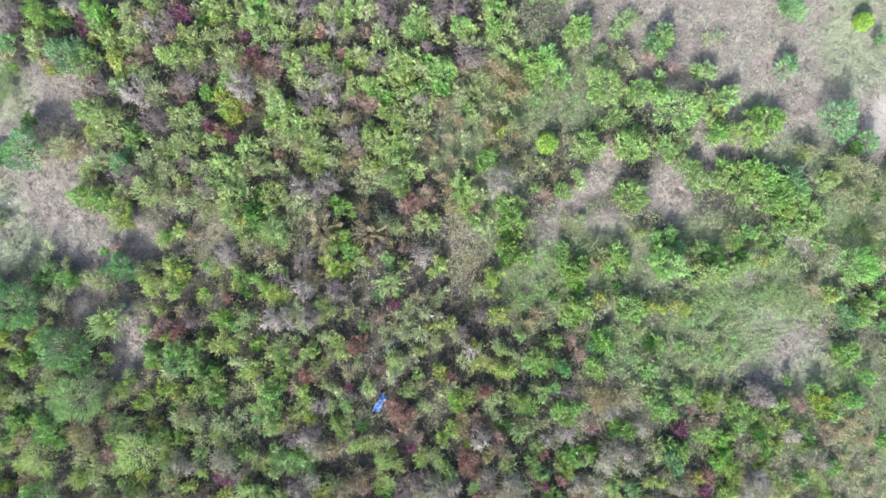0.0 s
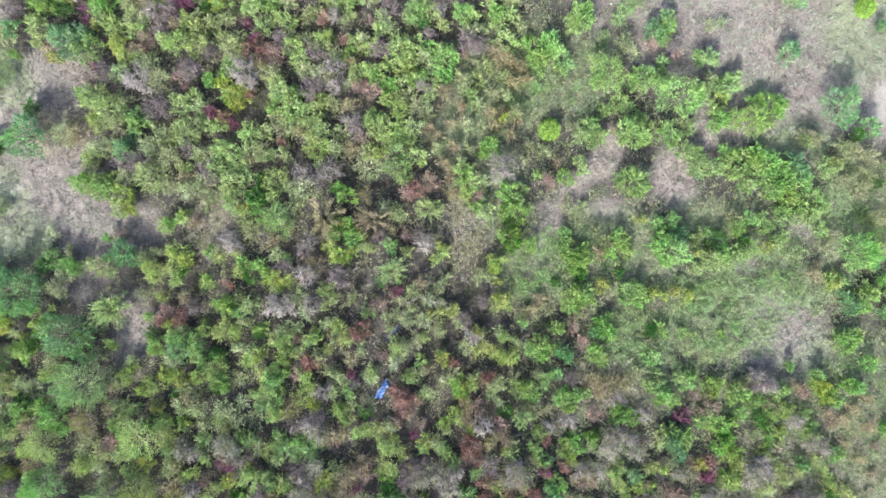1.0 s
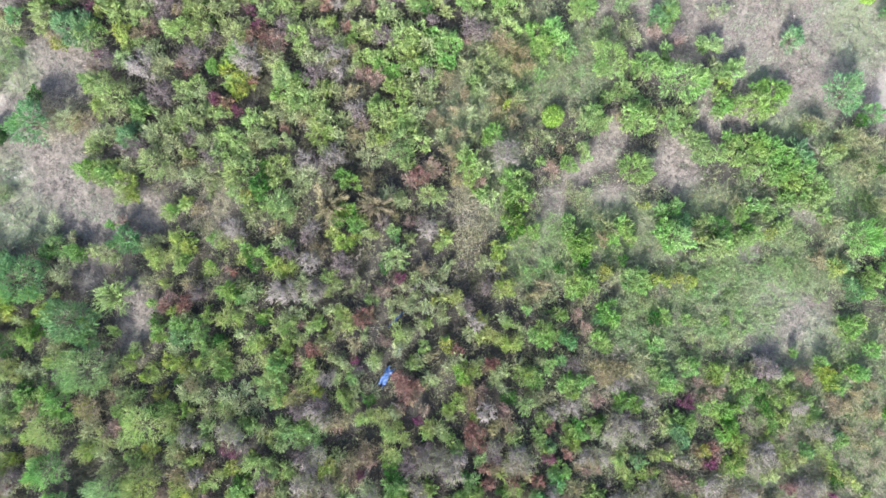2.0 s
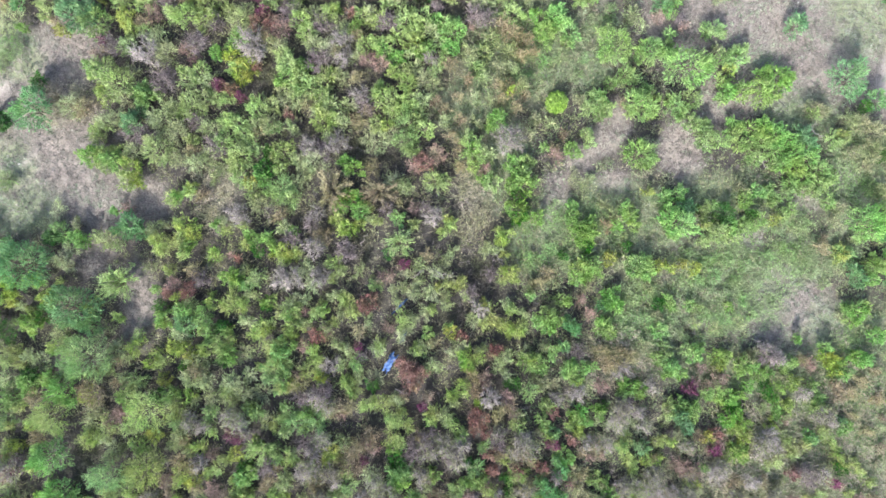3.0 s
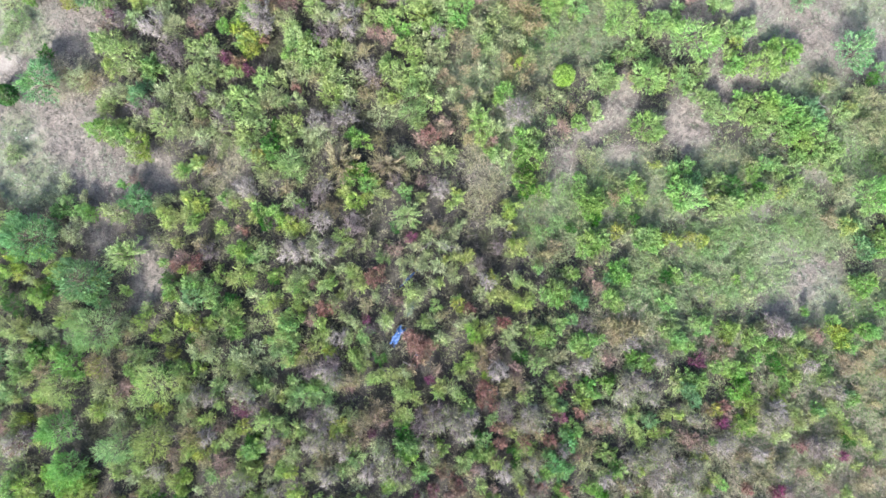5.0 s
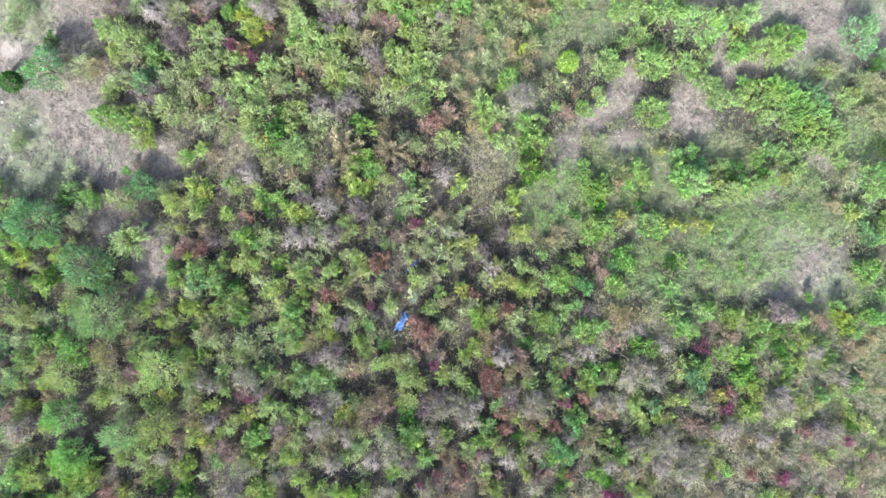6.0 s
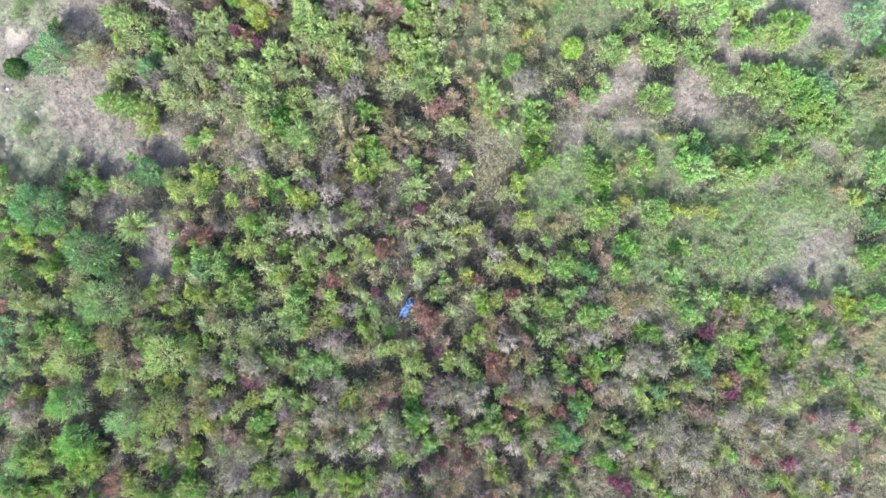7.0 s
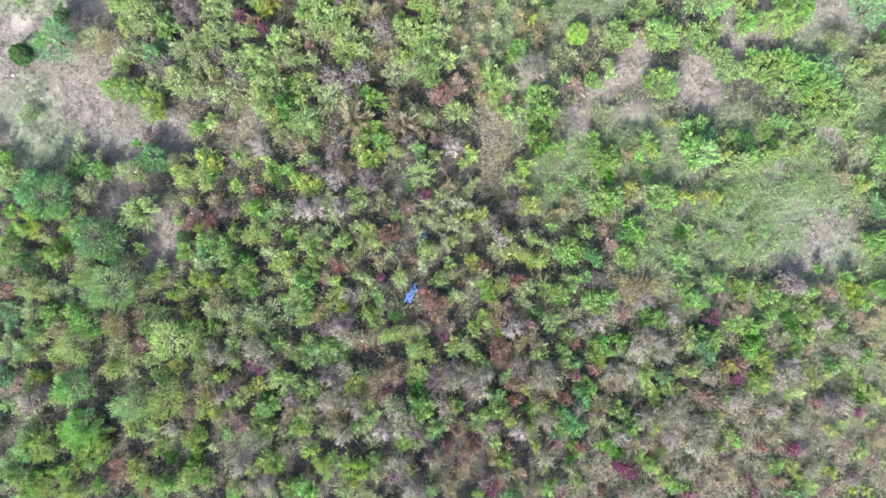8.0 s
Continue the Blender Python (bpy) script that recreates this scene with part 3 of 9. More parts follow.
plant("russet_shrub", -15.47, 15.90, 0.85, 2.33)
plant("grey_bare_shrub", -17.02, 14.01, 1.49, 3.12)
plant("grey_green_shrub", -18.40, 14.49, 1.18, 2.25)
plant("olive_shrub", -17.66, 15.59, 0.92, 2.04)
plant("grey_bare_shrub", -16.76, 13.03, 1.18, 2.25)
plant("grey_green_shrub", -18.94, 13.76, 0.79, 1.94)
plant("mauve_bare_shrub", -14.01, 16.65, 0.92, 2.04)
plant("yellow_green_shrub", -13.01, 16.06, 1.22, 2.35)
plant("yellow_green_shrub", -12.45, 15.13, 1.05, 2.14)
plant("olive_shrub", -13.28, 17.04, 0.92, 2.04)
plant("yellow_green_shrub", -10.45, 16.71, 1.18, 2.25)
plant("yellowing_shrub", -9.99, 17.06, 0.72, 1.89)
plant("mauve_bare_shrub", -11.10, 15.63, 0.92, 2.04)
plant("russet_shrub", -8.51, 16.71, 0.53, 2.09)
plant("green_shrub", -8.44, 15.59, 0.79, 1.94)
plant("yellow_green_shrub", -7.84, 16.55, 0.92, 2.04)
plant("olive_shrub", -9.16, 15.28, 0.92, 2.04)
plant("olive_shrub", -11.83, 16.65, 0.92, 2.04)
plant("yellow_green_shrub", -6.24, 16.09, 1.05, 2.14)
plant("olive_shrub", -6.97, 16.74, 0.92, 2.04)
plant("mauve_bare_shrub", -5.51, 15.65, 1.05, 2.14)
plant("yellow_green_shrub", -4.05, 16.05, 1.22, 2.35)
plant("yellow_green_shrub", -2.79, 16.31, 1.18, 2.25)
plant("olive_shrub", -1.87, 15.26, 1.05, 2.14)
plant("green_shrub", -1.34, 16.07, 0.79, 1.94)
plant("mauve_bare_shrub", -1.34, 17.12, 0.59, 1.79)
plant("yellow_green_shrub", -4.74, 14.79, 0.92, 2.04)
plant("yellow_green_shrub", -3.09, 15.06, 1.05, 2.14)
plant("olive_shrub", -14.95, 13.79, 1.22, 2.35)
plant("brown_dry_shrub", -15.71, 14.41, 0.99, 2.09)
plant("olive_shrub", -12.05, 14.09, 1.18, 2.25)
plant("olive_shrub", -10.60, 13.60, 1.18, 2.25)
plant("brown_dry_shrub", -9.90, 13.36, 0.79, 1.94)
plant("grey_bare_shrub", -9.58, 14.28, 1.18, 2.25)
plant("grey_bare_shrub", -9.31, 12.86, 0.92, 2.04)
plant("mauve_bare_shrub", -11.33, 12.63, 1.18, 2.25)
plant("yellow_green_shrub", -5.99, 13.89, 1.18, 2.25)
plant("green_shrub", -5.71, 13.53, 0.92, 2.04)
plant("yellow_green_shrub", -7.45, 13.91, 1.05, 2.14)
plant("brown_dry_shrub", -7.95, 14.91, 0.79, 1.94)
plant("olive_shrub", -8.20, 13.16, 0.79, 1.94)
plant("pink_brown_shrub", -7.22, 12.65, 0.99, 2.09)
plant("pink_brown_shrub", -6.20, 12.36, 0.99, 2.09)
plant("yellow_green_shrub", -3.33, 14.06, 1.22, 2.35)
plant("yellowing_shrub", -2.99, 14.33, 0.72, 1.89)
plant("green_shrub", -2.31, 13.51, 1.05, 2.14)
plant("olive_shrub", -3.82, 13.14, 0.92, 2.04)
plant("green_shrub", -4.74, 12.86, 0.79, 1.94)
plant("grey_bare_shrub", -1.88, 12.76, 0.79, 1.94)
plant("olive_shrub", -1.34, 14.40, 0.92, 2.04)
plant("yellowing_shrub", -17.52, 12.19, 1.22, 2.35)
plant("yellow_green_shrub", -18.37, 11.98, 1.05, 2.14)
plant("yellowing_shrub", -18.93, 12.83, 0.85, 1.99)
plant("yellowing_shrub", -18.13, 11.30, 1.05, 2.14)
plant("russet_shrub", -16.85, 12.20, 0.59, 2.13)
plant("magenta_shrub", -19.64, 10.49, 0.79, 2.28)
plant("russet_shrub", -18.88, 10.21, 0.72, 2.23)
plant("magenta_shrub", -18.12, 9.64, 0.59, 2.13)
plant("yellow_green_shrub", -13.97, 12.17, 1.34, 2.45)
plant("green_shrub", -14.24, 11.23, 1.18, 2.25)
plant("yellow_green_shrub", -13.02, 10.98, 1.22, 2.35)
plant("yellow_green_shrub", -14.25, 13.04, 1.05, 2.14)
plant("yellow_green_shrub", -12.01, 10.21, 1.18, 2.25)
plant("yellow_green_shrub", -13.48, 10.23, 1.05, 2.14)
plant("olive_shrub", -14.76, 10.25, 0.79, 1.94)
plant("green_shrub", -12.79, 11.97, 1.05, 2.14)
plant("yellow_green_shrub", -10.85, 10.99, 1.18, 2.25)
plant("yellowing_shrub", -10.39, 11.52, 0.72, 1.89)
plant("yellow_green_shrub", -11.08, 9.28, 1.22, 2.35)
plant("olive_shrub", -11.84, 9.56, 0.92, 2.04)
plant("olive_shrub", -10.56, 8.75, 1.18, 2.25)
plant("yellow_green_shrub", -11.08, 7.34, 1.22, 2.35)
plant("yellow_green_shrub", -10.29, 7.61, 0.92, 2.04)
plant("olive_shrub", -11.35, 8.29, 0.92, 2.04)
plant("olive_shrub", -14.00, 9.24, 1.18, 2.25)
plant("olive_shrub", -13.05, 8.98, 0.92, 2.04)
plant("brown_dry_shrub", -12.53, 8.79, 0.79, 1.94)
plant("yellow_green_shrub", -15.24, 8.78, 0.92, 2.04)
plant("russet_shrub", -14.05, 8.08, 0.53, 2.09)
plant("olive_shrub", -13.78, 6.84, 0.92, 2.04)
plant("yellow_green_shrub", -16.67, 8.57, 1.18, 2.25)
plant("yellow_green_shrub", -19.38, 9.34, 0.79, 1.94)
plant("olive_shrub", -15.69, 7.35, 1.22, 2.35)
plant("grey_green_shrub", -15.43, 6.84, 0.92, 2.04)
plant("olive_shrub", -16.93, 7.13, 1.05, 2.14)
plant("yellow_green_shrub", -18.35, 7.11, 1.22, 2.35)
plant("yellow_green_shrub", -17.85, 6.35, 1.05, 2.14)
plant("yellow_green_shrub", -19.37, 7.38, 0.92, 2.04)
plant("yellow_green_shrub", -19.58, 5.86, 1.18, 2.25)
plant("brown_dry_shrub", -16.71, 6.36, 0.85, 1.99)
plant("yellow_green_shrub", -14.47, 4.77, 1.34, 2.45)
plant("olive_shrub", -13.19, 4.21, 1.05, 2.14)
plant("grey_bare_shrub", -12.07, 5.17, 1.18, 2.25)
plant("grey_bare_shrub", -9.88, 5.55, 1.22, 2.35)
plant("olive_shrub", -10.64, 6.16, 0.79, 1.94)
plant("mauve_bare_shrub", -11.12, 4.89, 0.92, 2.04)
plant("olive_shrub", -9.40, 7.36, 1.05, 2.14)
plant("brown_dry_shrub", -8.19, 7.31, 1.05, 2.14)
plant("mauve_bare_shrub", -7.37, 8.77, 0.92, 2.04)
plant("grey_bare_shrub", -7.95, 9.75, 0.92, 2.04)
plant("olive_shrub", -8.92, 8.78, 0.92, 2.04)
plant("olive_shrub", -9.59, 11.19, 1.05, 2.14)
plant("brown_dry_shrub", -8.14, 11.01, 0.92, 2.04)
plant("brown_dry_shrub", -7.18, 8.19, 0.92, 2.04)
plant("yellow_green_shrub", -5.75, 9.25, 1.46, 2.55)
plant("yellow_green_shrub", -6.25, 10.02, 1.05, 2.14)
plant("yellow_green_shrub", -5.23, 8.56, 1.05, 2.14)
plant("yellow_green_shrub", -6.50, 7.36, 0.92, 2.04)
plant("yellowing_shrub", -5.53, 7.13, 0.72, 1.89)
plant("olive_shrub", -4.06, 11.65, 1.18, 2.25)
plant("yellow_green_shrub", -5.03, 11.68, 0.92, 2.04)
plant("yellow_green_shrub", -3.82, 10.70, 1.05, 2.14)
plant("olive_shrub", -2.36, 10.99, 1.05, 2.14)
plant("grey_green_shrub", -1.34, 11.97, 0.92, 2.04)
plant("olive_shrub", -3.09, 12.22, 0.92, 2.04)
plant("olive_shrub", -1.64, 10.42, 0.92, 2.04)
plant("yellow_green_shrub", -3.58, 9.28, 1.18, 2.25)
plant("olive_shrub", -2.61, 9.29, 1.05, 2.14)
plant("grey_green_shrub", -3.34, 8.47, 1.05, 2.14)
plant("yellow_green_shrub", -4.31, 8.28, 0.92, 2.04)
plant("brown_dry_shrub", -1.35, 9.26, 0.79, 1.94)
plant("grey_green_shrub", -3.82, 7.28, 1.22, 2.35)
plant("grey_green_shrub", -4.06, 5.82, 1.34, 2.45)
plant("yellow_green_shrub", -2.37, 6.80, 1.18, 2.25)
plant("yellow_green_shrub", -2.86, 7.81, 0.79, 1.94)
plant("grey_green_shrub", -3.59, 4.88, 0.92, 2.04)
plant("low_scrub_bush", -6.78, 5.73, 1.58, 1.28)
plant("low_scrub_bush", -5.47, 6.43, 1.18, 1.03)
plant("russet_shrub", -2.51, 3.87, 0.99, 2.42)
plant("pink_brown_shrub", -1.64, 4.57, 1.18, 2.25)
plant("pink_brown_shrub", -3.35, 3.62, 0.92, 2.04)
plant("green_shrub", -8.67, 3.52, 1.18, 2.25)
plant("brown_dry_shrub", -6.75, 3.43, 0.92, 2.04)
plant("yellow_green_shrub", -18.10, 4.58, 1.34, 2.45)
plant("yellow_green_shrub", -18.39, 3.63, 1.05, 2.14)
plant("olive_shrub", -19.62, 3.45, 0.92, 2.04)
plant("mauve_bare_shrub", -19.83, 4.92, 0.72, 1.89)
plant("olive_shrub", -11.81, 3.89, 1.34, 2.45)
plant("olive_shrub", -12.82, 3.44, 0.92, 2.04)
plant("yellow_green_shrub", -14.77, 3.45, 0.79, 1.94)
plant("dark_green_shrub", -16.11, 3.44, 1.05, 2.14)
plant("dark_green_shrub", -15.65, 4.91, 0.79, 1.94)
plant("yellow_green_shrub", -17.19, 5.39, 0.92, 2.04)
plant("green_shrub", 0.06, 14.80, 1.46, 2.55)
plant("green_shrub", -0.17, 13.91, 0.92, 2.04)
plant("yellow_green_shrub", -0.66, 13.15, 0.79, 1.94)
plant("brown_dry_shrub", -0.18, 12.15, 1.05, 2.14)
plant("yellow_green_shrub", -0.27, 15.56, 0.92, 2.04)
plant("mauve_bare_shrub", 1.77, 16.51, 1.05, 2.14)
plant("mauve_bare_shrub", 2.84, 16.03, 1.05, 2.14)
plant("pink_brown_shrub", 1.58, 15.60, 0.59, 1.79)
plant("yellow_green_shrub", 5.16, 16.67, 1.22, 2.35)
plant("brown_dry_shrub", 4.19, 15.81, 1.18, 2.25)
plant("brown_dry_shrub", 4.92, 15.04, 1.18, 2.25)
plant("olive_shrub", 3.22, 14.57, 1.05, 2.14)
plant("green_shrub", 7.59, 16.31, 1.14, 2.14)
plant("green_shrub", 8.80, 16.53, 1.25, 2.24)
plant("lime_green_shrub", 7.84, 15.12, 1.11, 2.03)
plant("lime_green_shrub", 8.10, 14.33, 0.87, 1.81)
plant("green_shrub", 10.02, 15.10, 1.14, 2.14)
plant("green_shrub", 9.81, 14.34, 0.74, 1.71)
plant("green_shrub", 8.83, 15.49, 0.87, 1.81)
plant("low_green_thicket", 12.33, 16.11, 1.11, 1.03)
plant("low_green_thicket", 13.56, 16.81, 0.99, 0.97)
plant("dull_olive_shrub", 15.37, 16.32, 1.11, 2.03)
plant("low_scrub_bush", 16.51, 15.73, 0.87, 0.91)
plant("pink_brown_shrub", 17.60, 16.37, 0.80, 1.76)
plant("lime_green_shrub", 13.16, 13.15, 0.87, 1.81)
plant("green_shrub", 16.78, 13.55, 1.37, 2.35)
plant("green_shrub", 16.09, 13.15, 0.80, 1.76)
plant("lime_green_shrub", 17.86, 13.36, 0.68, 1.65)
plant("brown_dry_shrub", 6.13, 14.36, 1.18, 2.25)
plant("brown_dry_shrub", 6.88, 13.45, 0.87, 1.81)
plant("olive_shrub", 4.92, 13.40, 1.05, 2.14)
plant("yellow_green_shrub", 2.74, 13.43, 0.85, 1.99)
plant("olive_shrub", 1.52, 13.42, 0.92, 2.04)
plant("grey_green_shrub", 2.25, 11.97, 0.92, 2.04)
plant("olive_shrub", 3.95, 12.14, 1.05, 2.14)
plant("low_green_thicket", 7.68, 13.00, 0.87, 0.91)
plant("brown_dry_shrub", 4.91, 10.20, 1.05, 2.14)
plant("yellowing_shrub", 4.91, 9.99, 0.53, 2.26)
plant("brown_dry_shrub", 3.71, 10.51, 0.85, 1.99)
plant("olive_shrub", 5.89, 10.49, 1.05, 2.14)
plant("low_scrub_bush", 3.36, 9.38, 0.79, 0.85)
plant("brown_dry_shrub", 6.40, 9.77, 0.74, 1.71)
plant("round_lime_shrub", 8.96, 9.15, 1.04, 1.80)
plant("lime_green_shrub", 12.19, 9.03, 1.14, 2.14)
plant("green_shrub", 12.46, 9.29, 0.99, 1.92)
plant("lime_green_shrub", 11.49, 8.57, 0.93, 1.87)
plant("lime_green_shrub", 13.24, 8.57, 0.93, 1.87)
plant("dull_olive_shrub", 11.02, 9.32, 0.80, 1.76)
plant("lime_green_shrub", 12.72, 8.00, 0.80, 1.76)
plant("lime_green_shrub", 13.70, 10.72, 0.80, 1.76)
plant("lime_green_shrub", 14.89, 11.48, 0.99, 1.92)
plant("lime_green_shrub", 15.50, 11.01, 0.80, 1.76)
plant("green_shrub", 16.36, 10.02, 0.93, 1.87)
plant("brown_dry_shrub", 14.69, 8.94, 0.62, 1.60)
plant("lime_green_shrub", 15.38, 8.27, 0.93, 1.87)
plant("green_shrub", 17.17, 8.30, 0.68, 1.65)
plant("lime_green_shrub", 17.61, 9.56, 0.68, 1.65)
plant("green_shrub", 3.70, 7.58, 1.12, 2.20)
plant("green_shrub", 3.22, 7.12, 0.72, 1.89)
plant("olive_shrub", 1.27, 6.05, 0.79, 1.94)
plant("grey_bare_shrub", 4.85, 5.55, 1.59, 3.25)
plant("spreading_green_shrub", 1.74, 4.93, 1.30, 2.55)
plant("green_shrub", 1.76, 5.17, 0.79, 1.94)
plant("green_shrub", 5.62, 3.44, 1.22, 2.35)
plant("green_shrub", 6.43, 3.92, 0.80, 1.76)
plant("olive_shrub", 3.01, 4.38, 1.05, 2.14)
plant("lime_green_shrub", 11.51, 6.35, 0.74, 1.71)
plant("lime_green_shrub", 11.80, 5.67, 0.74, 1.71)
plant("green_shrub", 10.27, 4.78, 0.93, 1.87)
plant("lime_green_shrub", 7.86, 5.20, 0.56, 1.54)
plant("pink_brown_shrub", 8.81, 4.39, 0.93, 1.87)
plant("brown_dry_shrub", 8.83, 4.99, 0.68, 1.65)
plant("brown_dry_shrub", 9.57, 6.36, 0.62, 1.60)
plant("dull_olive_shrub", 8.58, 7.32, 0.80, 1.76)
plant("lime_green_shrub", 16.98, 3.97, 0.56, 1.54)
plant("pink_brown_shrub", -0.92, 4.21, 0.79, 1.94)
plant("brown_dry_shrub", 0.78, 3.43, 0.79, 1.94)
plant("yellow_green_shrub", 1.85, 3.43, 0.72, 1.89)
plant("green_shrub", 18.34, 16.96, 0.74, 1.71)
plant("lime_green_shrub", 18.86, 16.65, 0.56, 1.54)
plant("pink_brown_shrub", 19.80, 15.59, 0.74, 1.71)
plant("mauve_bare_shrub", 19.32, 16.09, 0.68, 1.65)
plant("lime_green_shrub", 22.18, 15.25, 1.05, 1.97)
plant("lime_green_shrub", 21.76, 14.92, 0.68, 1.65)
plant("green_shrub", 23.05, 15.03, 0.56, 1.54)
plant("lime_green_shrub", 18.33, 13.93, 0.80, 1.76)
plant("lime_green_shrub", 18.64, 14.92, 0.68, 1.65)
plant("lime_green_shrub", 21.96, 12.45, 0.93, 1.87)
plant("lime_green_shrub", 24.06, 12.63, 1.25, 2.24)
plant("lime_green_shrub", 23.39, 12.92, 1.05, 1.97)
plant("lime_green_shrub", 24.66, 13.43, 0.80, 1.76)
plant("yellowing_shrub", 23.69, 11.98, 0.74, 1.71)
plant("dull_olive_shrub", 22.73, 13.70, 0.68, 1.65)
plant("blue_green_shrub", 29.44, 15.56, 1.17, 2.08)
plant("blue_green_shrub", 30.05, 16.07, 0.68, 1.65)
plant("lime_green_shrub", 26.19, 9.94, 1.48, 2.46)
plant("lime_green_shrub", 24.81, 9.98, 1.14, 2.14)
plant("lime_green_shrub", 27.31, 9.70, 1.11, 2.03)
plant("green_shrub", 23.62, 9.99, 1.11, 2.03)
plant("green_shrub", 26.58, 11.18, 0.93, 1.87)
plant("green_shrub", 27.74, 11.44, 1.17, 2.08)
plant("green_shrub", 28.79, 11.48, 0.80, 1.76)
plant("lime_green_shrub", 23.19, 11.00, 0.80, 1.76)
plant("lime_green_shrub", 28.58, 10.52, 0.68, 1.65)
plant("green_shrub", 23.20, 9.45, 0.74, 1.71)
plant("blue_green_shrub", 36.33, 9.00, 1.17, 2.08)
plant("dark_green_shrub", 35.38, 8.75, 0.74, 1.71)
plant("lime_green_shrub", 19.23, 8.73, 1.14, 2.14)
plant("lime_green_shrub", 20.47, 9.28, 1.05, 1.97)
plant("lime_green_shrub", 18.58, 9.32, 0.68, 1.65)
plant("lime_green_shrub", 19.81, 8.10, 0.62, 1.60)
plant("dull_olive_shrub", 31.12, 8.52, 1.14, 2.14)
plant("lime_green_shrub", 30.98, 8.07, 0.80, 1.76)
plant("dull_olive_shrub", 31.98, 8.27, 0.68, 1.65)
plant("lime_green_shrub", 32.62, 5.81, 1.05, 1.97)
plant("lime_green_shrub", 33.41, 5.83, 0.80, 1.76)
plant("yellowing_shrub", 33.07, 6.29, 0.56, 2.07)
plant("dull_olive_shrub", 33.85, 7.56, 0.99, 1.92)
plant("dull_olive_shrub", 34.82, 7.08, 0.99, 1.92)
plant("dull_olive_shrub", 35.86, 6.58, 1.11, 2.03)
plant("green_shrub", 20.45, 7.32, 1.17, 2.08)
plant("green_shrub", 21.53, 7.11, 0.80, 1.76)
plant("lime_green_shrub", 21.68, 6.31, 1.05, 1.97)
plant("lime_green_shrub", 22.90, 5.82, 1.05, 1.97)
plant("lime_green_shrub", 21.53, 5.36, 0.80, 1.76)
plant("lime_green_shrub", 24.14, 6.32, 0.93, 1.87)
plant("lime_green_shrub", 24.62, 5.34, 0.93, 1.87)
plant("green_shrub", 25.55, 6.83, 1.17, 2.08)
plant("green_shrub", 26.76, 6.83, 1.17, 2.08)
plant("green_shrub", 26.27, 5.81, 1.17, 2.08)
plant("green_shrub", 27.73, 6.10, 1.17, 2.08)
plant("lime_green_shrub", 25.57, 4.85, 1.05, 1.97)
plant("green_shrub", 27.49, 5.13, 1.17, 2.08)
plant("green_shrub", 28.94, 5.61, 1.17, 2.08)
plant("blue_green_shrub", 29.67, 6.10, 1.17, 2.08)
plant("blue_green_shrub", 30.40, 5.32, 1.17, 2.08)
plant("green_shrub", 29.16, 4.53, 1.20, 2.19)
plant("green_shrub", 28.24, 3.87, 1.05, 1.97)
plant("green_shrub", 30.43, 4.35, 1.05, 1.97)
plant("lime_green_shrub", 31.41, 3.38, 0.99, 1.92)
plant("green_shrub", 29.46, 3.38, 1.05, 1.97)
plant("lime_green_shrub", 27.58, 3.70, 0.74, 1.71)
plant("lime_green_shrub", 26.13, 4.19, 0.68, 1.65)
plant("green_shrub", 23.99, 7.31, 0.68, 1.65)
plant("dull_olive_shrub", 34.30, 4.83, 1.11, 2.03)
plant("dull_olive_shrub", 35.85, 5.12, 1.11, 2.03)
plant("dark_green_shrub", 36.93, 4.37, 0.74, 1.71)
plant("dull_olive_shrub", 35.63, 3.58, 0.87, 1.81)
plant("low_green_thicket", -38.67, 2.61, 1.05, 0.97)
plant("yellow_green_shrub", -27.60, 2.29, 1.12, 2.20)
plant("yellowing_shrub", -27.09, 2.58, 0.99, 2.09)
plant("yellow_green_shrub", -22.54, 1.51, 0.85, 1.99)
plant("yellowing_shrub", -22.19, 1.79, 0.59, 2.32)
plant("light_green_shrub", -23.72, 0.82, 1.12, 2.20)
plant("green_shrub", -23.56, 1.04, 0.59, 1.79)
plant("brown_dry_shrub", -21.33, 1.22, 0.85, 1.99)
plant("olive_shrub", -20.31, 2.77, 0.85, 1.99)
plant("pink_brown_shrub", -27.90, 0.06, 0.79, 1.94)
plant("green_shrub", -28.94, -0.22, 0.46, 1.68)
plant("blue_green_shrub", -27.31, -1.36, 1.28, 2.40)
plant("blue_green_shrub", -26.61, -2.08, 0.99, 2.09)
plant("blue_green_shrub", -28.11, -1.88, 0.99, 2.09)
plant("low_scrub_bush", -34.24, -0.38, 1.18, 1.03)
plant("low_scrub_bush", -35.11, -1.16, 0.92, 0.91)
plant("olive_shrub", -32.29, -1.39, 0.72, 1.89)
plant("green_shrub", -33.45, -2.07, 0.99, 2.09)
plant("dark_green_shrub", -34.21, -2.55, 0.85, 1.99)
plant("green_shrub", -34.48, -2.26, 0.72, 1.89)
plant("green_shrub", -31.75, -2.80, 0.99, 2.09)
plant("green_shrub", -32.29, -2.31, 0.72, 1.89)
plant("olive_shrub", -29.51, -2.81, 1.22, 2.35)
plant("olive_shrub", -30.35, -2.31, 0.72, 1.89)
plant("olive_shrub", -28.65, -3.05, 0.72, 1.89)
plant("light_green_shrub", -25.40, -2.81, 1.25, 2.30)
plant("olive_shrub", -25.68, -1.89, 0.99, 2.09)
plant("light_green_shrub", -24.98, -3.54, 0.85, 1.99)
plant("yellowing_shrub", -22.73, -1.60, 1.25, 2.30)
plant("yellowing_shrub", -22.26, -2.08, 0.85, 1.99)
plant("light_green_shrub", -23.24, -2.57, 1.12, 2.20)
plant("green_shrub", -22.79, -3.06, 0.85, 1.99)
plant("light_green_shrub", -23.99, -3.05, 0.99, 2.09)
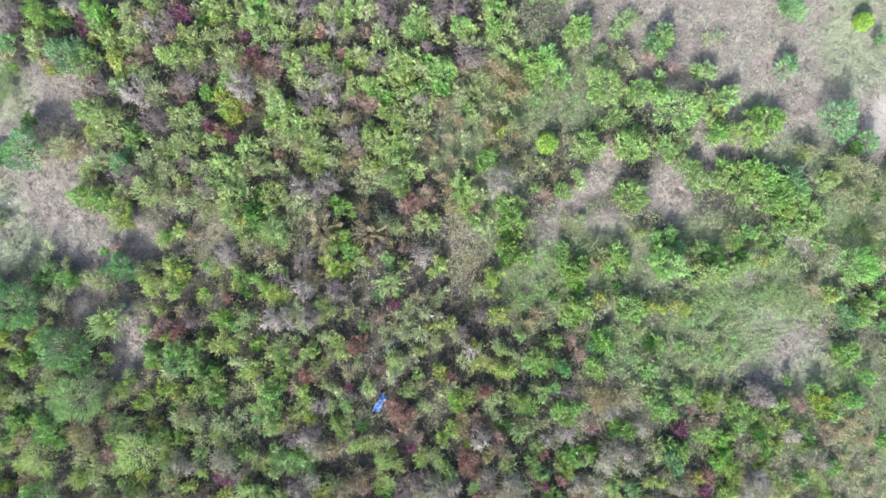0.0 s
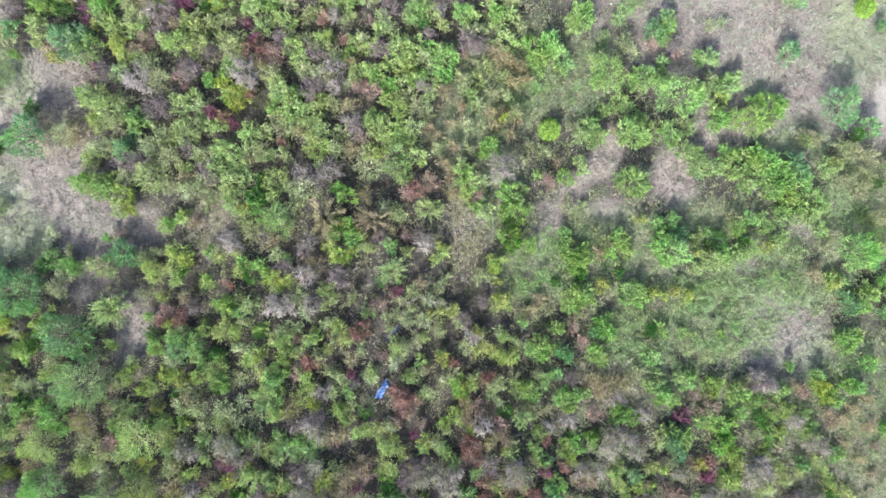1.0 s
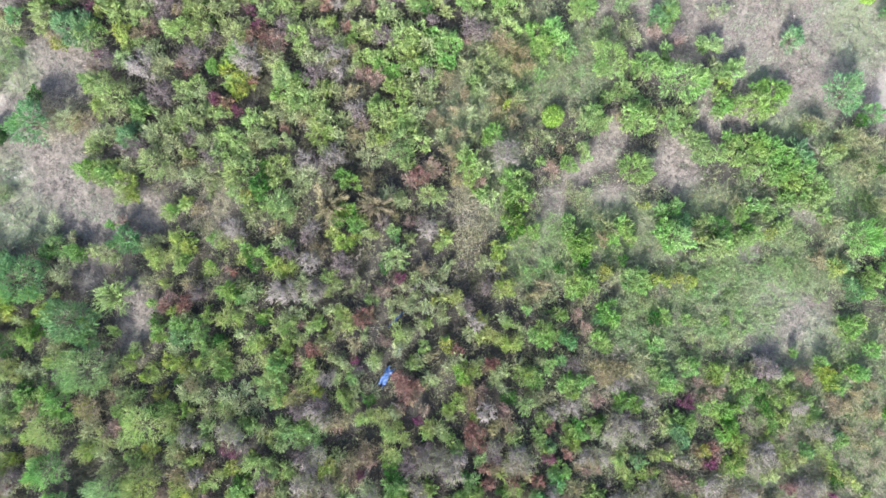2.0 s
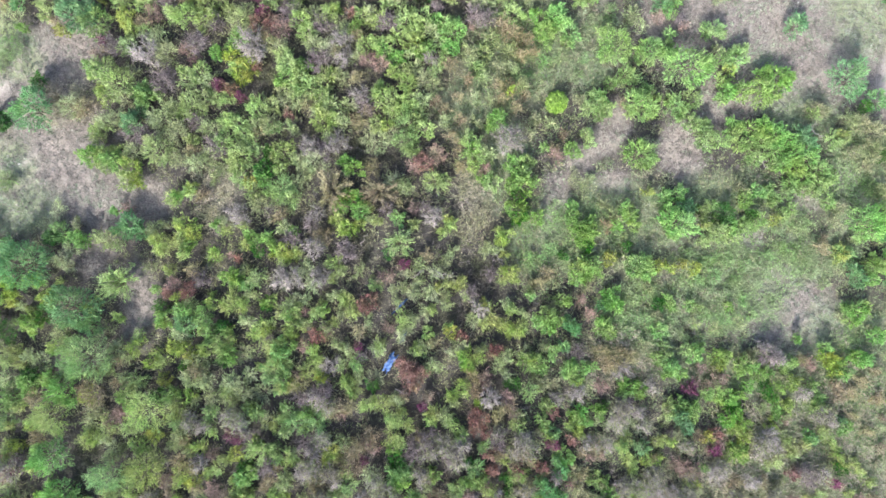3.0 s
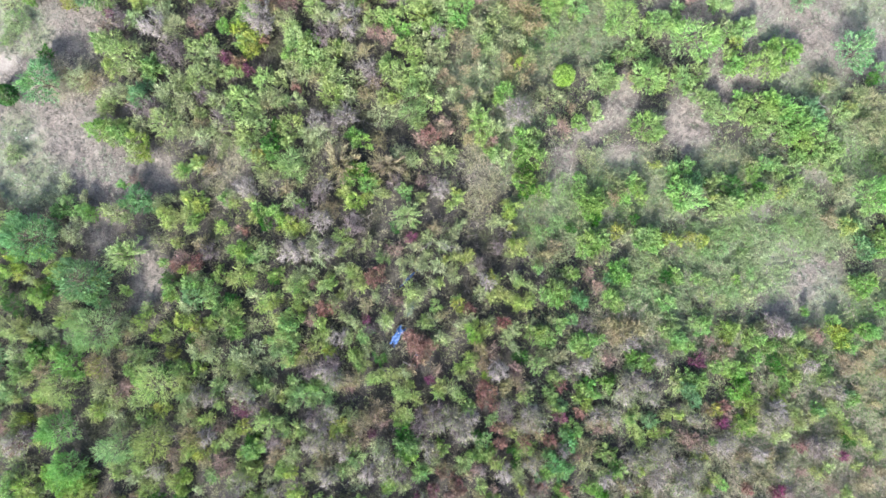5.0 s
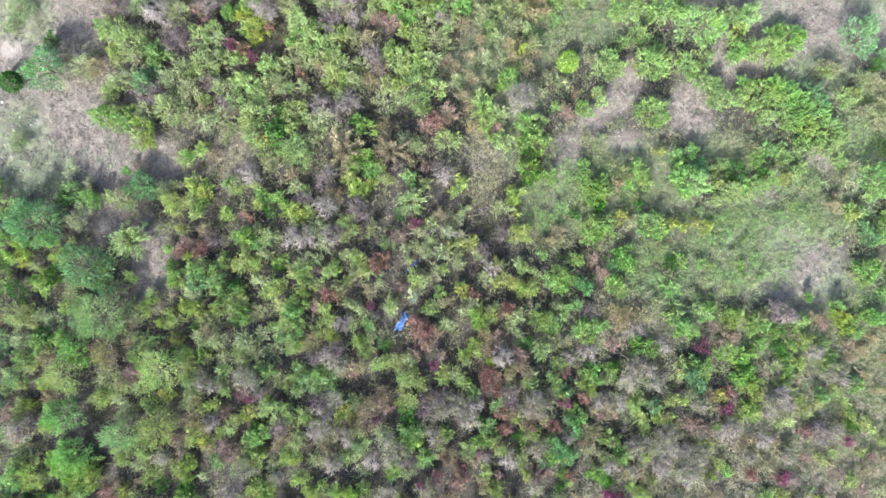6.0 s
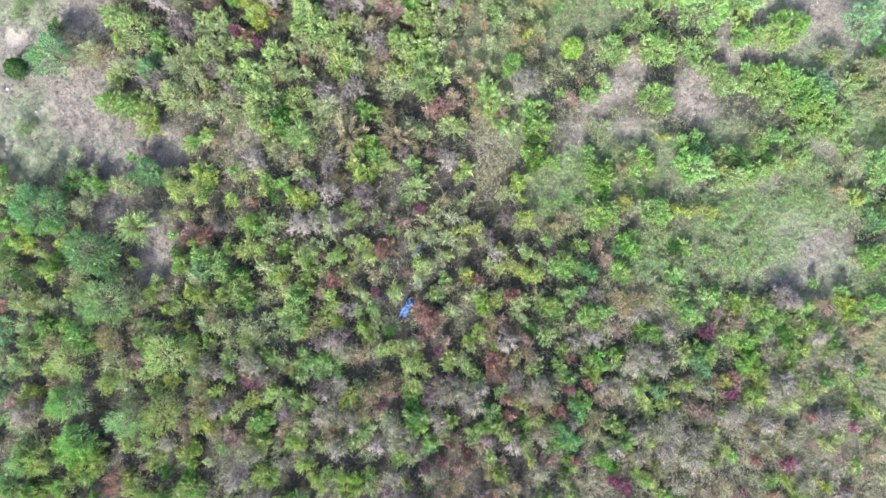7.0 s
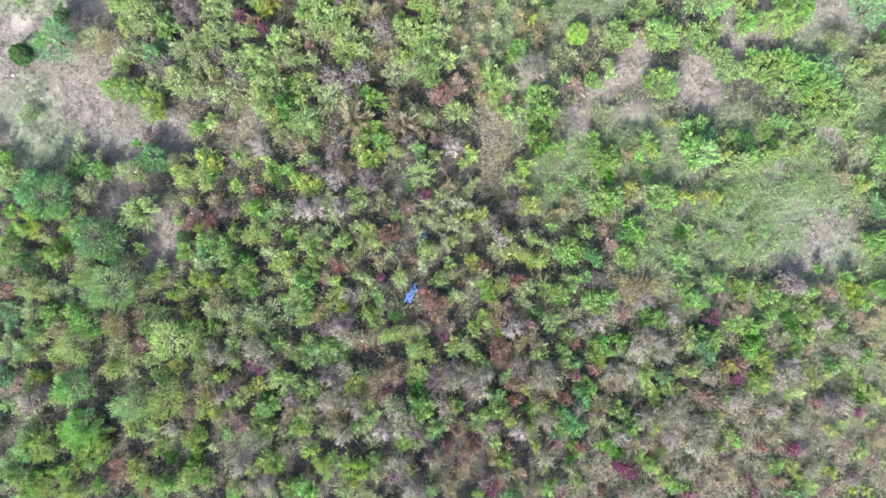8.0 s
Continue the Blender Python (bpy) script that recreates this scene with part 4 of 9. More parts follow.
plant("light_green_shrub", -23.04, -3.83, 0.85, 1.99)
plant("olive_shrub", -24.71, -1.40, 0.72, 1.89)
plant("green_shrub", -20.14, -1.35, 0.66, 1.84)
plant("light_green_shrub", -20.36, -3.84, 0.85, 1.99)
plant("medium_green_shrub", -35.84, -6.24, 0.99, 2.09)
plant("blue_green_shrub", -38.52, -4.30, 1.12, 2.20)
plant("yellowing_shrub", -38.24, -6.43, 0.59, 2.32)
plant("blue_green_shrub", -34.97, -3.82, 0.72, 1.89)
plant("blue_green_shrub", -37.82, -3.28, 0.99, 2.09)
plant("olive_shrub", -33.44, -4.30, 1.05, 2.14)
plant("olive_shrub", -32.75, -3.53, 0.85, 1.99)
plant("olive_shrub", -32.98, -4.99, 0.72, 1.89)
plant("light_green_shrub", -33.57, -6.20, 0.46, 1.68)
plant("spreading_green_shrub", -28.33, -6.13, 1.79, 3.44)
plant("pink_brown_shrub", -23.56, -6.74, 1.25, 2.30)
plant("russet_shrub", -24.23, -7.17, 0.72, 2.23)
plant("russet_shrub", -22.69, -6.93, 0.99, 2.42)
plant("light_green_shrub", -24.27, -5.24, 0.72, 1.89)
plant("yellowing_shrub", -23.46, -7.47, 0.59, 2.32)
plant("brown_dry_shrub", -22.28, -5.24, 1.05, 2.14)
plant("medium_green_shrub", -25.51, -6.94, 0.59, 1.79)
plant("dark_green_shrub", -24.99, -8.40, 0.85, 1.99)
plant("medium_green_shrub", -24.67, -9.17, 0.99, 2.09)
plant("medium_green_shrub", -25.01, -9.86, 0.72, 1.89)
plant("low_scrub_bush", -26.19, -5.00, 0.92, 0.91)
plant("mauve_bare_shrub", -21.58, -5.97, 0.85, 1.99)
plant("low_scrub_bush", -21.05, -4.52, 0.72, 0.81)
plant("light_green_shrub", -38.59, -7.65, 0.85, 1.99)
plant("yellowing_shrub", -37.59, -7.65, 0.99, 2.09)
plant("yellowing_shrub", -37.76, -6.91, 0.59, 2.32)
plant("olive_shrub", -36.89, -8.38, 0.85, 1.99)
plant("light_green_shrub", -36.23, -8.68, 0.59, 1.79)
plant("medium_green_shrub", -34.95, -7.65, 0.85, 1.99)
plant("medium_green_shrub", -34.25, -7.17, 0.72, 1.89)
plant("dark_green_shrub", -34.92, -8.86, 0.99, 2.09)
plant("medium_green_shrub", -36.10, -9.83, 1.12, 2.20)
plant("medium_green_shrub", -35.45, -9.66, 0.59, 1.79)
plant("medium_green_shrub", -36.96, -9.65, 0.59, 1.79)
plant("light_green_shrub", -31.02, -8.38, 1.05, 2.14)
plant("olive_shrub", -33.39, -10.60, 1.22, 2.35)
plant("blue_green_shrub", -31.00, -9.93, 1.18, 2.25)
plant("green_shrub", -22.99, -8.87, 1.18, 2.25)
plant("olive_shrub", -22.54, -8.15, 0.99, 2.09)
plant("blue_green_shrub", -22.75, -9.84, 1.18, 2.25)
plant("medium_green_shrub", -20.60, -7.91, 0.99, 2.09)
plant("green_shrub", -21.30, -9.36, 1.18, 2.25)
plant("medium_green_shrub", -20.79, -10.63, 0.99, 2.09)
plant("olive_shrub", -23.26, -10.82, 1.05, 2.14)
plant("light_green_shrub", -28.66, -9.37, 0.72, 1.89)
plant("olive_shrub", -26.94, -10.83, 0.79, 1.94)
plant("low_scrub_bush", -29.88, -10.39, 0.92, 0.91)
plant("dark_green_shrub", -38.27, -10.60, 1.18, 2.25)
plant("low_scrub_bush", -37.99, -9.89, 0.79, 0.85)
plant("yellow_green_shrub", -18.15, 2.52, 0.99, 2.09)
plant("yellowing_shrub", -17.20, 2.28, 0.85, 1.99)
plant("green_shrub", -16.21, 2.76, 0.99, 2.09)
plant("yellow_green_shrub", -16.94, 1.50, 0.99, 2.09)
plant("grey_green_shrub", -14.47, 1.77, 1.34, 2.45)
plant("grey_green_shrub", -13.77, 1.00, 1.12, 2.20)
plant("grey_green_shrub", -15.24, 1.01, 0.99, 2.09)
plant("olive_shrub", -13.55, 2.28, 0.85, 1.99)
plant("olive_shrub", -12.54, 2.52, 0.72, 1.89)
plant("olive_shrub", -16.44, 0.33, 1.12, 2.20)
plant("grey_bare_shrub", -18.39, -0.39, 1.05, 2.14)
plant("grey_bare_shrub", -17.90, -0.92, 0.72, 1.89)
plant("brown_dry_shrub", -14.77, -0.44, 0.92, 2.04)
plant("low_scrub_bush", -13.93, 0.08, 0.79, 0.85)
plant("light_green_shrub", -17.96, -1.50, 0.59, 1.79)
plant("olive_shrub", -14.53, -1.61, 0.85, 1.99)
plant("green_shrub", -13.58, -1.90, 0.59, 1.79)
plant("spreading_brown_shrub", -10.28, 1.48, 1.73, 3.37)
plant("grey_bare_shrub", -11.61, -0.45, 0.92, 2.04)
plant("mauve_bare_shrub", -12.11, -1.12, 0.72, 1.89)
plant("mauve_bare_shrub", -13.55, -2.58, 0.92, 2.04)
plant("olive_shrub", -19.39, -1.12, 0.85, 1.99)
plant("light_green_shrub", -9.17, 0.80, 1.12, 2.20)
plant("green_shrub", -9.66, 0.32, 0.99, 2.09)
plant("light_green_shrub", -9.90, -0.65, 0.99, 2.09)
plant("green_shrub", -8.70, 1.01, 0.85, 1.99)
plant("green_shrub", -7.96, -0.17, 1.12, 2.20)
plant("yellowing_shrub", -8.94, -1.62, 0.99, 2.09)
plant("yellowing_shrub", -8.17, -1.42, 0.72, 1.89)
plant("light_green_shrub", -9.44, -1.91, 0.72, 1.89)
plant("dark_green_shrub", -7.73, 0.82, 0.66, 1.84)
plant("light_green_shrub", -7.20, 0.04, 0.72, 1.89)
plant("light_green_shrub", -6.42, -1.13, 0.72, 1.89)
plant("olive_shrub", -7.01, -0.93, 0.59, 1.79)
plant("spreading_brown_shrub", -6.21, 1.43, 1.51, 3.12)
plant("olive_shrub", -5.04, 2.25, 1.18, 2.25)
plant("olive_shrub", -3.98, 1.77, 0.99, 2.09)
plant("green_shrub", -4.81, -0.94, 0.85, 1.99)
plant("light_green_shrub", -3.36, -1.43, 0.79, 1.94)
plant("pink_brown_shrub", -3.35, 0.03, 0.72, 1.89)
plant("mauve_bare_shrub", -5.54, 0.03, 0.72, 1.89)
plant("brown_dry_shrub", -4.57, 0.52, 0.66, 1.84)
plant("spreading_green_shrub", -1.45, 2.24, 1.08, 2.35)
plant("grey_bare_shrub", -1.65, -0.66, 0.99, 2.09)
plant("mauve_bare_shrub", -2.14, 0.03, 0.59, 1.79)
plant("spreading_green_shrub", -4.65, -2.89, 1.35, 2.61)
plant("dark_green_shrub", -5.55, -3.86, 0.72, 1.89)
plant("magenta_shrub", -4.27, -4.97, 0.72, 2.23)
plant("pink_brown_shrub", -5.64, -5.99, 0.99, 2.09)
plant("grey_green_shrub", -6.72, -6.58, 0.79, 1.94)
plant("green_shrub", -17.20, -2.33, 0.85, 1.99)
plant("green_shrub", -15.99, -2.58, 0.85, 1.99)
plant("light_green_shrub", -17.71, -3.06, 0.72, 1.89)
plant("dark_green_shrub", -16.73, -3.55, 0.79, 1.94)
plant("light_green_shrub", -19.41, -1.89, 0.72, 1.89)
plant("yellowing_shrub", -14.75, -3.55, 1.12, 2.20)
plant("yellowing_shrub", -14.05, -4.04, 0.85, 1.99)
plant("light_green_shrub", -13.50, -3.55, 0.99, 2.09)
plant("light_green_shrub", -14.55, -4.33, 0.72, 1.89)
plant("green_shrub", -15.29, -3.31, 0.59, 1.79)
plant("brown_dry_shrub", -11.06, -2.59, 1.18, 2.25)
plant("grey_bare_shrub", -11.74, -3.27, 1.18, 2.25)
plant("grey_bare_shrub", -13.76, -5.98, 1.34, 2.45)
plant("olive_shrub", -12.53, -5.21, 1.05, 2.14)
plant("grey_bare_shrub", -14.77, -6.08, 0.99, 2.09)
plant("grey_bare_shrub", -11.36, -5.79, 1.12, 2.20)
plant("olive_shrub", -11.86, -6.66, 0.92, 2.04)
plant("mauve_bare_shrub", -9.18, -3.56, 1.05, 2.14)
plant("olive_shrub", -7.98, -5.31, 0.85, 1.99)
plant("light_green_shrub", -9.91, -4.82, 0.99, 2.09)
plant("olive_shrub", -9.64, -5.60, 0.72, 1.89)
plant("light_green_shrub", -10.33, -6.09, 0.59, 1.79)
plant("russet_shrub", -18.35, -4.32, 0.46, 2.04)
plant("pink_brown_shrub", -19.00, -4.03, 0.46, 1.68)
plant("green_shrub", -18.88, -5.78, 1.12, 2.20)
plant("medium_green_shrub", -18.38, -6.27, 0.85, 1.99)
plant("olive_shrub", -16.69, -5.98, 1.12, 2.20)
plant("olive_shrub", -17.71, -5.30, 0.72, 1.89)
plant("grey_green_shrub", -17.70, -6.56, 0.79, 1.94)
plant("light_green_shrub", -18.62, -7.91, 1.25, 2.30)
plant("light_green_shrub", -17.89, -8.21, 0.85, 1.99)
plant("light_green_shrub", -19.45, -8.21, 0.85, 1.99)
plant("medium_green_shrub", -15.75, -7.92, 0.85, 1.99)
plant("dark_green_shrub", -16.07, -8.51, 0.59, 1.79)
plant("olive_shrub", -16.97, -7.44, 0.85, 1.99)
plant("olive_shrub", -13.81, -7.93, 0.85, 1.99)
plant("light_green_shrub", -14.03, -8.70, 1.12, 2.20)
plant("light_green_shrub", -13.29, -8.42, 0.72, 1.89)
plant("medium_green_shrub", -14.31, -9.19, 0.72, 1.89)
plant("light_green_shrub", -11.62, -8.90, 0.85, 1.99)
plant("medium_green_shrub", -11.09, -8.71, 0.85, 1.99)
plant("light_green_shrub", -11.40, -8.18, 0.59, 1.79)
plant("olive_shrub", -12.56, -7.93, 0.72, 1.89)
plant("pink_brown_shrub", -12.61, -8.71, 0.66, 1.84)
plant("olive_shrub", -9.92, -7.45, 0.85, 1.99)
plant("light_green_shrub", -8.94, -8.22, 1.12, 2.20)
plant("light_green_shrub", -9.19, -7.69, 0.85, 1.99)
plant("light_green_shrub", -8.47, -8.91, 0.85, 1.99)
plant("olive_shrub", -9.69, -8.91, 0.72, 1.89)
plant("russet_shrub", -7.12, -8.01, 1.12, 2.52)
plant("russet_shrub", -7.48, -8.51, 0.66, 2.18)
plant("olive_shrub", -10.88, -10.35, 1.05, 2.14)
plant("light_green_shrub", -10.13, -9.69, 0.72, 1.89)
plant("brown_dry_shrub", -7.98, -10.65, 0.92, 2.04)
plant("olive_shrub", -7.26, -9.69, 0.79, 1.94)
plant("pink_brown_shrub", -5.55, -10.18, 0.79, 1.94)
plant("light_green_shrub", -16.22, -10.15, 1.12, 2.20)
plant("yellowing_shrub", -15.96, -10.36, 0.79, 1.94)
plant("light_green_shrub", -16.99, -10.65, 0.72, 1.89)
plant("olive_shrub", -17.46, -9.67, 0.85, 1.99)
plant("light_green_shrub", -13.56, -10.16, 0.99, 2.09)
plant("olive_shrub", -12.85, -9.68, 0.72, 1.89)
plant("medium_green_shrub", -13.83, -10.65, 0.72, 1.89)
plant("russet_shrub", -11.58, -10.86, 0.92, 2.38)
plant("pink_brown_shrub", -10.90, -10.41, 0.79, 1.94)
plant("dark_green_shrub", -19.64, -10.15, 0.85, 1.99)
plant("medium_green_shrub", -19.37, -10.65, 0.72, 1.89)
plant("olive_shrub", -4.09, -5.51, 0.85, 1.99)
plant("olive_shrub", -2.87, -4.83, 0.85, 1.99)
plant("brown_dry_shrub", -2.34, -4.06, 0.92, 2.04)
plant("olive_shrub", -1.66, -5.51, 0.85, 1.99)
plant("olive_shrub", -2.88, -6.29, 0.85, 1.99)
plant("olive_shrub", -4.34, -6.78, 0.72, 1.89)
plant("olive_shrub", -3.31, -7.26, 0.99, 2.09)
plant("olive_shrub", -1.86, -7.26, 0.99, 2.09)
plant("yellowing_shrub", -1.37, -6.77, 0.46, 2.21)
plant("olive_shrub", -5.07, -6.97, 0.59, 1.79)
plant("light_green_shrub", -4.33, -9.68, 1.18, 2.25)
plant("olive_shrub", -3.61, -9.20, 0.85, 1.99)
plant("olive_shrub", -2.39, -8.91, 0.85, 1.99)
plant("light_green_shrub", -1.86, -8.72, 0.72, 1.89)
plant("medium_green_shrub", -2.15, -10.67, 0.72, 1.89)
plant("olive_shrub", -3.81, -10.38, 0.72, 1.89)
plant("yellow_green_shrub", -0.68, 2.51, 0.72, 1.89)
plant("yellow_green_shrub", 3.20, 2.24, 1.12, 2.20)
plant("green_shrub", 2.73, 2.55, 0.72, 1.89)
plant("green_shrub", 5.86, 2.32, 1.28, 2.40)
plant("green_shrub", 4.91, 2.01, 0.85, 1.99)
plant("lime_green_shrub", 6.88, 2.27, 0.68, 1.65)
plant("dark_green_shrub", 5.64, 1.04, 0.79, 1.94)
plant("green_shrub", 5.38, -0.19, 1.12, 2.20)
plant("dark_green_shrub", 5.68, -0.67, 0.99, 2.09)
plant("green_shrub", 5.94, 0.31, 0.59, 1.79)
plant("lime_green_shrub", 7.10, -0.76, 0.93, 1.87)
plant("light_green_shrub", -0.20, -1.39, 0.85, 1.99)
plant("yellowing_shrub", -0.44, -0.95, 0.46, 2.21)
plant("light_green_shrub", -0.68, -1.92, 0.72, 1.89)
plant("light_green_shrub", 4.41, -2.37, 0.99, 2.09)
plant("yellowing_shrub", 4.18, -2.85, 0.72, 1.89)
plant("light_green_shrub", 3.89, -1.92, 0.59, 1.79)
plant("olive_shrub", 2.72, -3.58, 0.85, 1.99)
plant("olive_shrub", 3.69, -3.58, 0.72, 1.89)
plant("light_green_shrub", 4.43, -3.87, 0.59, 1.79)
plant("light_green_shrub", 4.65, -5.52, 1.12, 2.20)
plant("light_green_shrub", 5.20, -6.01, 0.72, 1.89)
plant("yellowing_shrub", 4.40, -5.33, 0.46, 2.21)
plant("green_shrub", 10.29, 0.31, 0.68, 1.65)
plant("green_shrub", 10.03, -0.66, 0.80, 1.76)
plant("green_shrub", 10.98, -1.45, 1.05, 1.97)
plant("green_shrub", 11.26, -2.38, 1.17, 2.08)
plant("green_shrub", 10.52, -2.13, 0.80, 1.76)
plant("lime_green_shrub", 11.99, -2.13, 0.68, 1.65)
plant("green_shrub", 11.80, -1.15, 0.68, 1.65)
plant("dark_green_shrub", 11.49, -3.34, 0.80, 1.76)
plant("lime_green_shrub", 14.87, -0.19, 1.05, 1.97)
plant("green_shrub", 15.13, -0.67, 0.93, 1.87)
plant("dull_olive_shrub", 13.67, -0.67, 0.93, 1.87)
plant("lime_green_shrub", 14.17, -1.45, 0.80, 1.76)
plant("brown_dry_shrub", 13.19, -1.45, 0.80, 1.76)
plant("lime_green_shrub", 15.64, -1.64, 0.68, 1.65)
plant("dull_olive_shrub", 12.97, 0.31, 0.68, 1.65)
plant("yellowing_shrub", 16.78, 1.38, 0.62, 1.60)
plant("low_green_thicket", 8.38, -3.58, 1.11, 1.03)
plant("low_scrub_bush", 9.12, -3.09, 0.99, 0.97)
plant("dark_green_shrub", 9.55, -4.07, 0.62, 1.60)
plant("low_scrub_bush", 14.77, -2.85, 0.93, 0.94)
plant("dark_green_shrub", 14.91, -3.40, 0.68, 1.65)
plant("lime_green_shrub", 10.95, -5.34, 1.20, 2.19)
plant("lime_green_shrub", 11.75, -4.85, 1.05, 1.97)
plant("lime_green_shrub", 10.74, -6.02, 0.93, 1.87)
plant("lime_green_shrub", 12.26, -5.54, 0.80, 1.76)
plant("dull_olive_shrub", 11.48, -6.80, 0.80, 1.76)
plant("yellowing_shrub", 13.43, -4.37, 0.87, 1.81)
plant("dull_olive_shrub", 14.16, -4.86, 0.80, 1.76)
plant("green_shrub", 16.05, -4.57, 1.20, 2.19)
plant("green_shrub", 15.84, -5.34, 1.05, 1.97)
plant("green_shrub", 16.63, -5.54, 0.93, 1.87)
plant("lime_green_shrub", 15.15, -4.37, 0.68, 1.65)
plant("yellowing_shrub", 17.58, -5.06, 0.74, 1.71)
plant("brown_dry_shrub", 8.06, -5.53, 0.99, 1.92)
plant("low_scrub_bush", 8.87, -6.52, 0.99, 0.97)
plant("brown_dry_shrub", 7.34, -6.31, 0.87, 1.81)
plant("dull_olive_shrub", 6.61, -6.99, 0.80, 1.76)
plant("lime_green_shrub", 6.63, -7.53, 0.56, 1.54)
plant("lime_green_shrub", 9.29, -7.97, 0.80, 1.76)
plant("green_shrub", 9.85, -8.02, 0.56, 1.54)
plant("dull_olive_shrub", 8.57, -8.26, 0.68, 1.65)
plant("green_shrub", 8.04, -9.21, 1.20, 2.19)
plant("lime_green_shrub", 7.34, -9.72, 0.80, 1.76)
plant("green_shrub", 8.79, -9.91, 0.93, 1.87)
plant("lime_green_shrub", 8.32, -10.45, 0.68, 1.65)
plant("green_shrub", 13.65, -7.72, 1.05, 1.97)
plant("green_shrub", 14.16, -8.46, 0.80, 1.76)
plant("blue_green_shrub", 12.94, -8.46, 0.80, 1.76)
plant("green_shrub", 13.21, -7.30, 0.56, 1.54)
plant("pink_brown_shrub", 11.00, -7.97, 0.74, 1.71)
plant("pink_brown_shrub", 11.58, -9.14, 0.80, 1.76)
plant("lime_green_shrub", 12.91, -10.15, 1.05, 1.97)
plant("lime_green_shrub", 13.47, -10.70, 0.80, 1.76)
plant("green_shrub", 12.71, -9.73, 0.68, 1.65)
plant("blue_green_shrub", 10.01, -9.91, 0.93, 1.87)
plant("blue_green_shrub", 10.52, -10.46, 0.68, 1.65)
plant("olive_shrub", -0.20, -3.86, 0.85, 1.99)
plant("olive_shrub", -0.69, -4.54, 0.72, 1.89)
plant("light_green_shrub", -0.45, -6.49, 0.72, 1.89)
plant("light_green_shrub", 0.53, -6.49, 0.85, 1.99)
plant("olive_shrub", -0.20, -5.81, 0.72, 1.89)
plant("olive_shrub", 1.01, -7.27, 0.72, 1.89)
plant("olive_shrub", -0.69, -7.51, 0.72, 1.89)
plant("olive_shrub", -0.45, -8.24, 0.72, 1.89)
plant("mauve_bare_shrub", 3.30, -5.52, 0.72, 1.89)
plant("mauve_bare_shrub", 1.50, -6.98, 0.72, 1.89)
plant("grey_bare_shrub", 2.22, -8.53, 0.92, 2.04)
plant("light_green_shrub", 2.95, -8.44, 0.85, 1.99)
plant("yellowing_shrub", 2.70, -8.18, 0.53, 2.26)
plant("olive_shrub", 4.65, -8.24, 0.85, 1.99)
plant("light_green_shrub", 4.90, -8.73, 0.72, 1.89)
plant("olive_shrub", 1.74, -9.70, 0.85, 1.99)
plant("light_green_shrub", 3.44, -9.70, 0.85, 1.99)
plant("light_green_shrub", 4.17, -9.90, 0.85, 1.99)
plant("light_green_shrub", 2.71, -9.95, 0.72, 1.89)
plant("light_green_shrub", 5.37, -10.13, 0.99, 2.09)
plant("light_green_shrub", 4.89, -10.43, 0.85, 1.99)
plant("light_green_shrub", 5.93, -10.69, 0.59, 1.79)
plant("olive_shrub", 6.12, -9.22, 0.72, 1.89)
plant("yellowing_shrub", -0.21, -10.67, 0.79, 1.94)
plant("light_green_shrub", -0.45, -10.19, 0.59, 1.79)
plant("russet_shrub", 0.76, -10.89, 0.72, 2.23)
plant("low_green_thicket", 16.46, -9.47, 1.11, 1.03)
plant("dark_green_shrub", 17.58, -8.27, 0.74, 1.71)
plant("green_shrub", 17.55, -10.41, 0.93, 1.87)
plant("low_green_thicket", 15.10, -10.55, 0.87, 0.91)
plant("low_green_thicket", 6.67, -4.56, 0.93, 0.94)
plant("green_shrub", 19.27, 1.27, 0.93, 1.87)
plant("blue_green_shrub", 19.96, -0.20, 1.11, 2.03)
plant("green_shrub", 18.53, -0.19, 0.93, 1.87)
plant("green_shrub", 18.79, -2.14, 0.80, 1.76)
plant("green_shrub", 18.31, 0.98, 0.80, 1.76)
plant("lime_green_shrub", 21.45, -0.49, 0.93, 1.87)
plant("lime_green_shrub", 22.23, 0.30, 0.68, 1.65)
plant("yellowing_shrub", 21.46, -1.47, 0.56, 2.07)
plant("dark_green_shrub", 23.38, -0.45, 1.05, 1.97)
plant("dark_green_shrub", 22.60, -0.92, 0.74, 1.71)
plant("dark_green_shrub", 20.77, 0.06, 0.62, 1.60)
plant("lime_green_shrub", 22.84, -2.15, 1.20, 2.19)
plant("lime_green_shrub", 21.96, -2.14, 0.80, 1.76)
plant("green_shrub", 23.64, -1.66, 0.93, 1.87)
plant("lime_green_shrub", 24.15, -2.39, 0.80, 1.76)
plant("lime_green_shrub", 21.49, -2.92, 0.68, 1.65)
plant("lime_green_shrub", 24.64, -1.46, 0.80, 1.76)
plant("lime_green_shrub", 25.80, -1.18, 1.05, 1.97)
plant("lime_green_shrub", 25.12, -1.66, 0.80, 1.76)
plant("green_shrub", 25.10, 0.77, 0.93, 1.87)
plant("dull_olive_shrub", 24.62, 1.74, 0.93, 1.87)
plant("dark_green_shrub", 25.62, -0.49, 0.74, 1.71)
plant("green_shrub", 27.56, 0.97, 0.80, 1.76)
plant("green_shrub", 27.10, 1.51, 0.68, 1.65)
plant("lime_green_shrub", 27.42, 0.49, 0.56, 1.54)
plant("green_shrub", 26.34, 1.50, 0.80, 1.76)
plant("yellowing_shrub", 27.57, -0.98, 0.74, 1.71)
plant("lime_green_shrub", 28.29, -0.50, 0.80, 1.76)
plant("lime_green_shrub", 29.05, -0.01, 0.68, 1.65)
plant("green_shrub", 29.00, 2.22, 0.93, 1.87)
plant("green_shrub", 30.24, 2.47, 0.80, 1.76)
